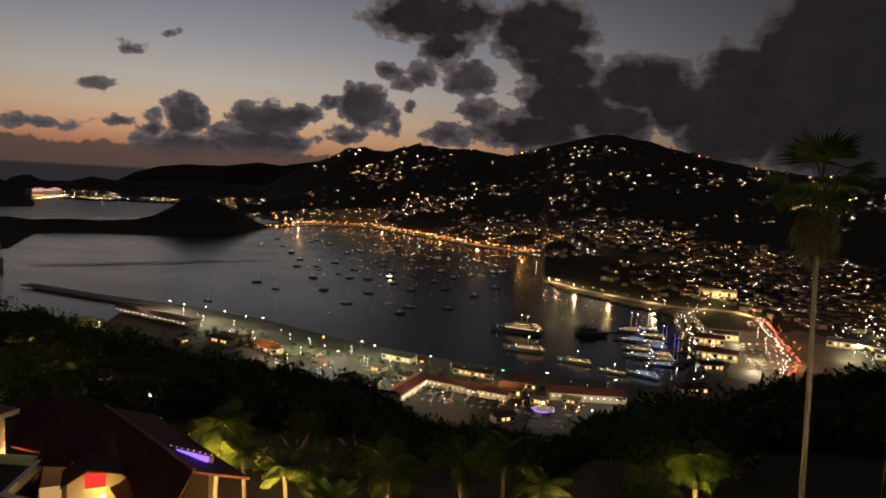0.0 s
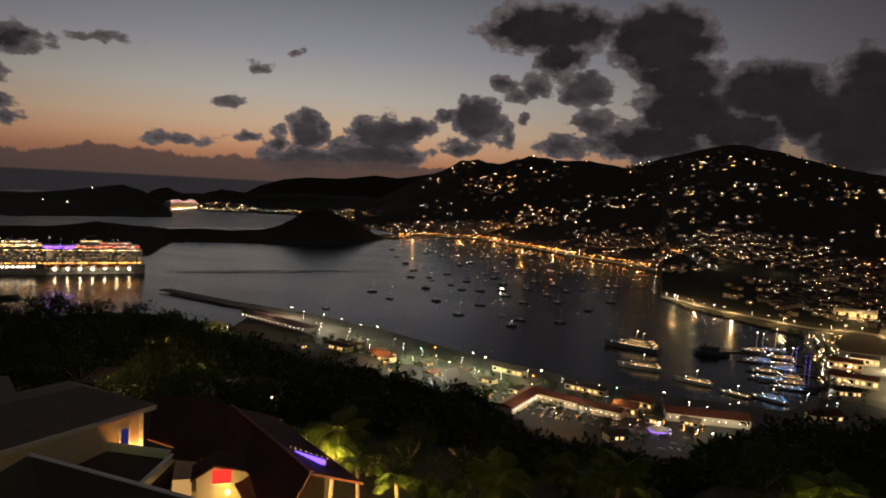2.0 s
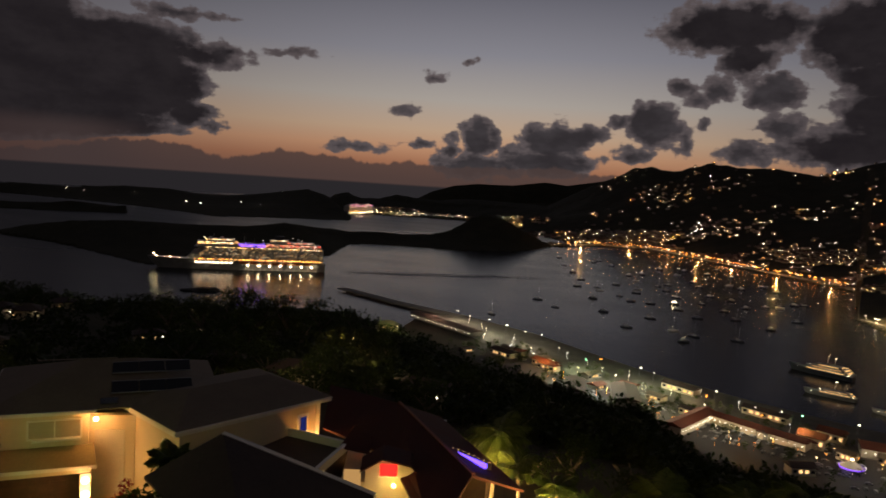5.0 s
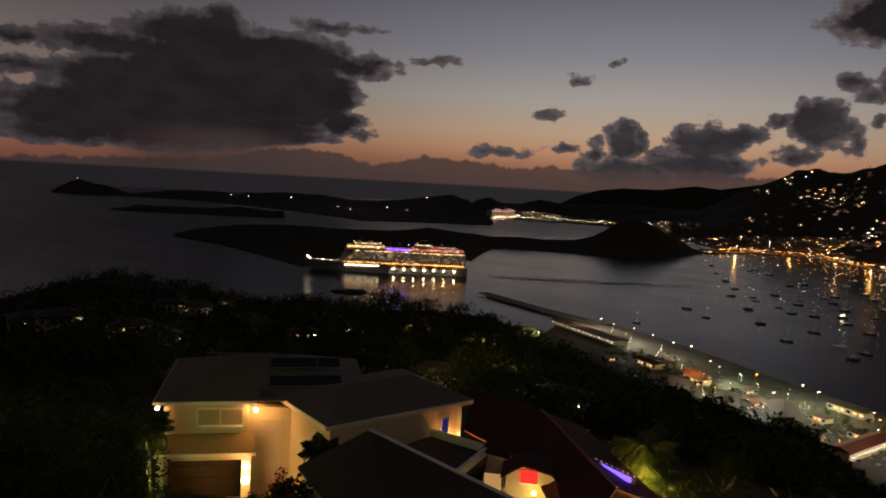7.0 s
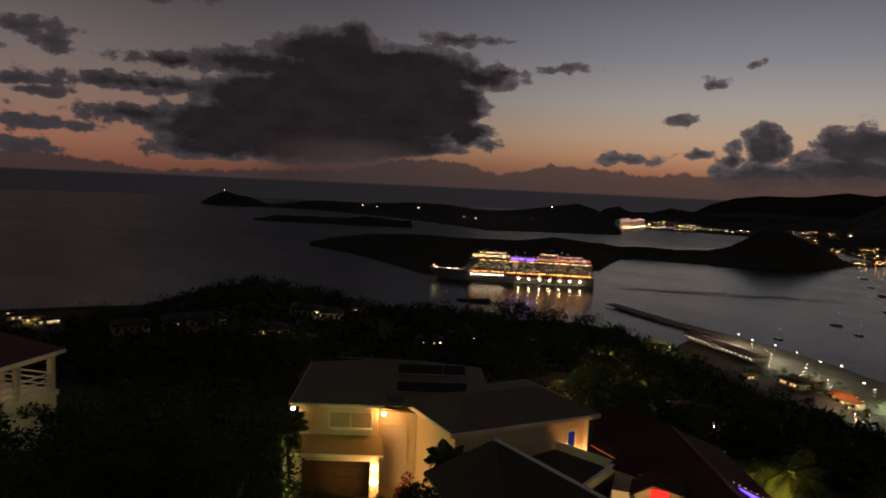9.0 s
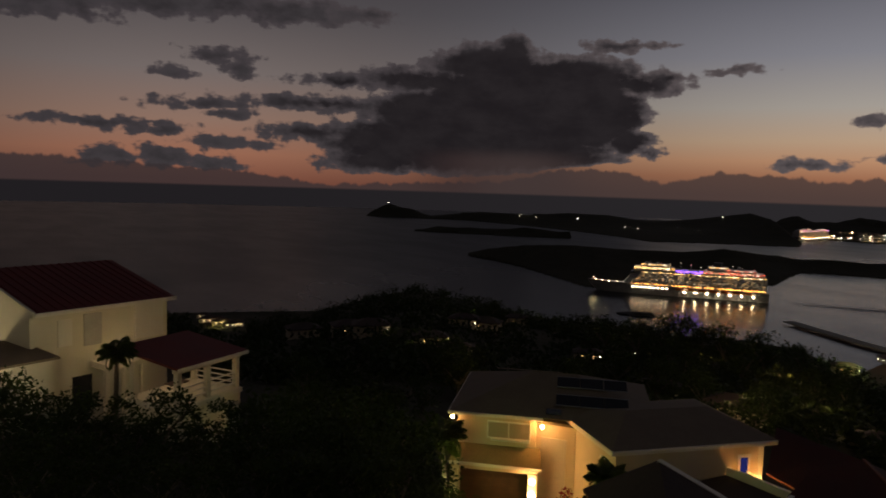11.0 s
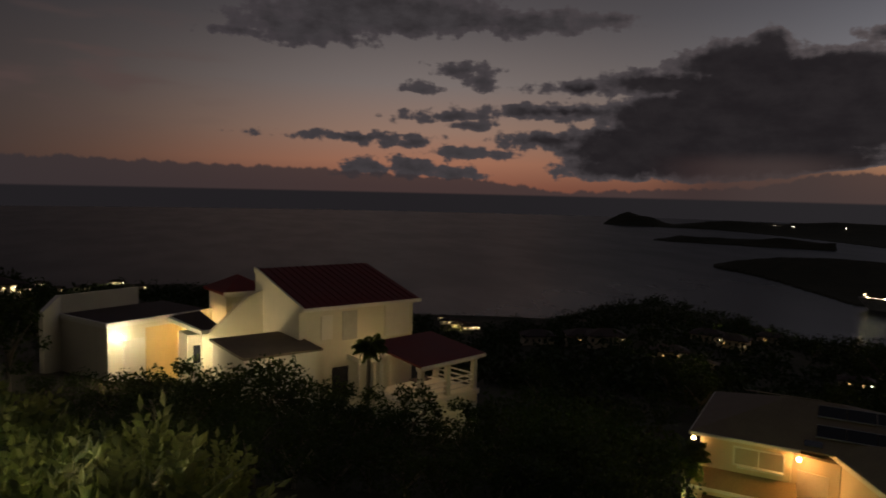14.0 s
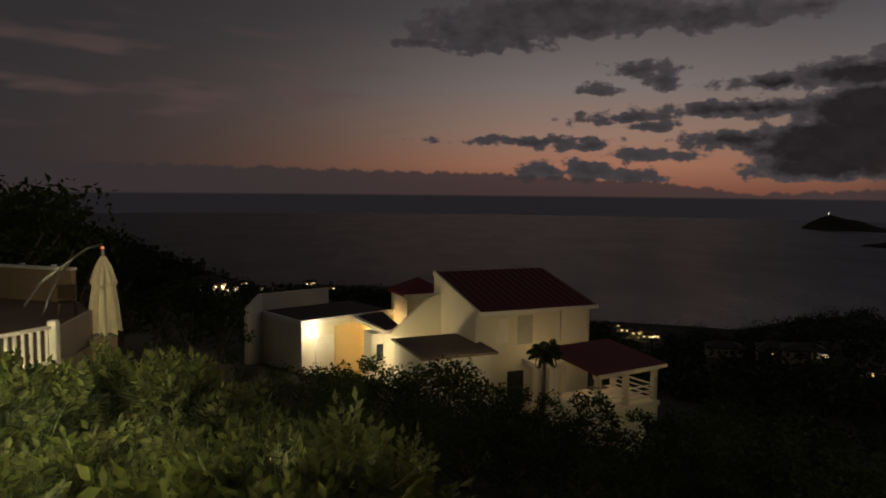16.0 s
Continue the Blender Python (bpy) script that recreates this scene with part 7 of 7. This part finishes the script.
def spray_mesh(name, blobs, per, length, material, seed):
    """Foliage of feathered sprays: a stalk with paired leaflets, growing outwards from clumps."""
    rs = np.random.RandomState(seed)
    V, F = [], []
    for bx, by, bz, br in blobs:
        for _ in range(per):
            d = rs.normal(size=3)
            d[2] = abs(d[2]) * 0.8 - 0.1
            d /= np.linalg.norm(d)
            p = np.array([bx, by, bz]) + d * br * rs.uniform(0.3, 1.0)
            u = d + np.array([0, 0, 0.45]) + rs.normal(size=3) * 0.35
            u /= np.linalg.norm(u)
            side = np.cross(u, rs.normal(size=3))
            side /= np.linalg.norm(side) + 1e-9
            up = np.cross(side, u)
            L = length * rs.uniform(0.6, 1.3)
            pairs = 5
            for i in range(pairs + 1):
                q = p + u * L * (0.15 + 0.85 * i / pairs) - up * L * 0.25 * (i / pairs) ** 2
                for s in (-1, 1) if i < pairs else (0,):
                    v = side * s * 0.85 + u * (0.5 if s else 1.0) - up * rs.uniform(0.0, 0.4)
                    v /= np.linalg.norm(v)
                    ll = L * 0.42 * (1.0 - 0.35 * abs(i / pairs - 0.4)) * rs.uniform(0.8, 1.15)
                    w = np.cross(v, up) * ll * 0.27
                    j = len(V)
                    V += [q.tolist(), (q + v * ll * 0.45 + w + up * ll * 0.05).tolist(), (q + v * ll).tolist(), (q + v * ll * 0.45 - w + up * ll * 0.05).tolist()]
                    F.append((j, j + 1, j + 2, j + 3))
    return quads(name, V, F, material)


# foreground shrubs below the terrace, with large leaves
def near_bush(seed, radius, tall, count, per, leaf):
    rs = random.Random(seed)
    ob = thing("bush", (0, 0, -300), 0, "dense green leafy bush lit by an unseen lantern", "bush", "foreground bushes")
    bm = bmesh.new()
    for i in range(7):
        a = rs.uniform(0, 6.3)
        add_tube(bm, (0.1 * math.cos(a), 0.1 * math.sin(a), -0.6), (radius * 0.7 * math.cos(a), radius * 0.7 * math.sin(a), tall * rs.uniform(0.5, 0.9)), 0.035, 0.012, 5)
    part("branch", bm, BARK, ob)
    part("leaves", spray_mesh("leaves", crown_blobs(rs, radius, tall, count), per, leaf, BUSHLEAF, seed), None, ob)
    return ob


bushes = [near_bush(31, 0.85, 2.6, 15, 30, 0.31), near_bush(32, 0.65, 3.2, 14, 30, 0.34), near_bush(33, 1.0, 2.2, 16, 30, 0.29)]
rs = random.Random(9)
spots = [(119.5, -11.3, 12.2), (117.0, -11.7, 12.6), (121.8, -11.0, 11.8), (115.2, -12.2, 12.6), (109.5, -12.4, 11.5), (121, -12.6, 10.5), (118.5, -13.2, 11), (116, -13.6, 12), (110, -12.9, 11), (114, -16.5, 9.5), (119, -16, 9), (112, -18, 9)]
for i in range(30):
    a_ = 122.5 - i * 0.95 + rs.uniform(-0.8, 0.8)
    top_el = float(np.interp(-a_, [-122, -113, -107, -100, -92, -85, -72], [-14.5, -16.5, -17.4, -18.0, -19.4, -20.6, -22.3]))
    spots.append((a_, top_el + rs.uniform(-4.2, 0.9) - (0.8 if a_ < 113 else 0.0), rs.uniform(8.5, 12.5)))
for i in range(9):
    spots.append((122 - i * 3.0 + rs.uniform(-1, 1), rs.uniform(-22.5, -19.5) if i < 8 else -23.0, rs.uniform(6.0, 7.5)))
for a_, el_, r in spots:
    k = rs.randrange(3)
    at = on_ground(a_, r)
    tall = (2.6, 3.2, 2.2)[k]
    want = EYE + r * math.tan(el_ * DEG) - at[2] - 0.55
    plant(bushes[k], at, rs.uniform(0, 360), max(0.5, want / tall))
# dark trees rising behind the terrace
for a_, el_, r in [(119.8, -0.2, 40), (117.6, -0.5, 41), (122, 0.1, 40), (116.2, -4.4, 42), (113.2, -8.2, 42), (111, -8.0, 42), (108.5, -7.9, 44), (106.5, -8.7, 44)]:
    at = on_ground(a_, r)
    plant(KINDS[rs.choice((0, 1))], at, rs.uniform(0, 360), max(0.4, (EYE + r * math.tan(el_ * DEG) - at[2]) / 6.3))
# trees in front of the white house and on the slope between the houses
line = [(104, -13.4), (101, -13.0), (98, -13.1), (95, -13.2), (92, -13.9), (89, -14.1), (86, -14.5), (83, -15.3), (80, -15.5), (77, -15.9), (74, -16.8), (71, -16.0), (67, -15.8), (62, -16.4)]
for j, r in enumerate((38, 33, 28, 24)):
    a_ = 105.0 - j
    while a_ > 60:
        el_ = float(np.interp(-a_, [-q for q, _ in line], [e for _, e in line])) + (0.8 if 81 < a_ < 97 else 0.1) - 1.5 * j + rs.uniform(-0.8, 0.3)
        at = on_ground(a_, r)
        k = rs.choice((0, 1, 0))
        plant(KINDS[k], (at[0], at[1], at[2] - 0.3), rs.uniform(0, 360), max(0.28, (EYE + r * math.tan(el_ * DEG) - at[2]) / (6.2, 7.2)[k]))
        a_ -= rs.uniform(1.8, 3.2)
for a_, el_, r in [(43.5, -22.6, 36), (45.5, -24.0, 37), (48, -24.2, 38), (50.5, -23.9, 38), (53, -23.6, 38), (55.5, -22.8, 38), (57.5, -21.8, 37), (60, -22.0, 36), (41.5, -22.0, 35), (40.0, -24.6, 34)]:
    at = on_ground(a_, r)
    plant(KINDS[3], (at[0], at[1], at[2] - 0.3), rs.uniform(0, 360), max(0.3, (EYE + r * math.tan(el_ * DEG) - at[2]) / 3.6))
# lit crowns between the houses and the brow
for a_, el_, r in [(31, -13.6, 100), (35.5, -13.0, 105), (39, -12.6, 110), (27.5, -15.0, 92), (45, -13.0, 112), (60.5, -16.6, 62), (64, -16.0, 66), (57.5, -15.4, 75), (67.5, -15.5, 60), (53, -14.6, 90)]:
    at = on_ground(a_, r)
    k = rs.choice((0, 1, 0))
    plant(KINDS[k], (at[0], at[1], at[2] - 0.4), rs.uniform(0, 360), min(2.0, max(0.7, (EYE + r * math.tan(el_ * DEG) - at[2]) / (6.2, 7.2)[k])))
# larger crowns standing on the brow against the water
for a_, el_, r in [(38.2, -9.1, 210), (36.6, -9.6, 215), (34.0, -9.7, 220), (40.5, -9.9, 225), (31.5, -9.9, 230), (29.0, -10.4, 230), (43.0, -10.0, 240), (26.5, -11.4, 225), (47, -9.9, 260), (52, -9.0, 300), (56, -8.2, 320), (60, -8.6, 320), (33, -10.6, 150), (37, -11, 140), (28, -12, 150), (23, -13.6, 150), (42, -12, 130)]:
    at = on_ground(a_, r)
    k = rs.choice((0, 1, 0))
    plant(KINDS[k], (at[0], at[1], at[2] - 0.5), rs.uniform(0, 360), min(2.6, max(0.6, (EYE + r * math.tan(el_ * DEG) - at[2]) / (6.2, 7.2)[k])))
# trees about the quay and the marina, too small to tell apart
clumps = []
for i in range(230):
    t_ = rs.uniform(0, 1)
    if i < 150:
        x, y = -250 + 340 * t_ + rs.uniform(-30, 30), 690 - 160 * t_ + rs.uniform(-60, 30)
    else:
        x, y = 248 + 60 * t_ + rs.uniform(-14, 26), 625 + 330 * t_ + rs.uniform(-25, 25)
    size = rs.uniform(0.8, 1.5)
    clumps.append((x, y, 3.6, 1.5 * size))
    for k in range(3):
        clumps.append((x + rs.uniform(-1.6, 1.6) * size, y + rs.uniform(-1.6, 1.6) * size, 2.6 + rs.uniform(2.2, 4.6) * size, rs.uniform(1.2, 2.0) * size))
grove = new("quay_trees", leaf_mesh("quay_trees", clumps, 40, 0.75, LEAF, 19))
tagged(grove, "small green trees about the lit quay and marina", "trees", kind="stuff")
# lamps on the outer islands
for a_, r, z in [(41.9, 3100, 62), (38.0, 3150, 66), (36.5, 3000, 45), (31.4, 3380, 88), (60.5, 3860, 55), (50.0, 3560, 38), (45.5, 3400, 48), (34.9, 3440, 60), (40.9, 3000, 55), (48.8, 3500, 42)]:
    p = polar(a_, r, 0)
    ob = thing("island_lamp", (p.x, p.y, ground_z(p.x, p.y)), 0, "lone white lamp on a dark island slope", "lamp", "island lamps")
    part("post", tube((0, 0, -1), (0, 0, 7), 0.2), DARKMETAL, ob)
    part("lamp_head", ball((0, 0, 7.5), 1.5), WHITELAMP, ob, "glowing lamp head")
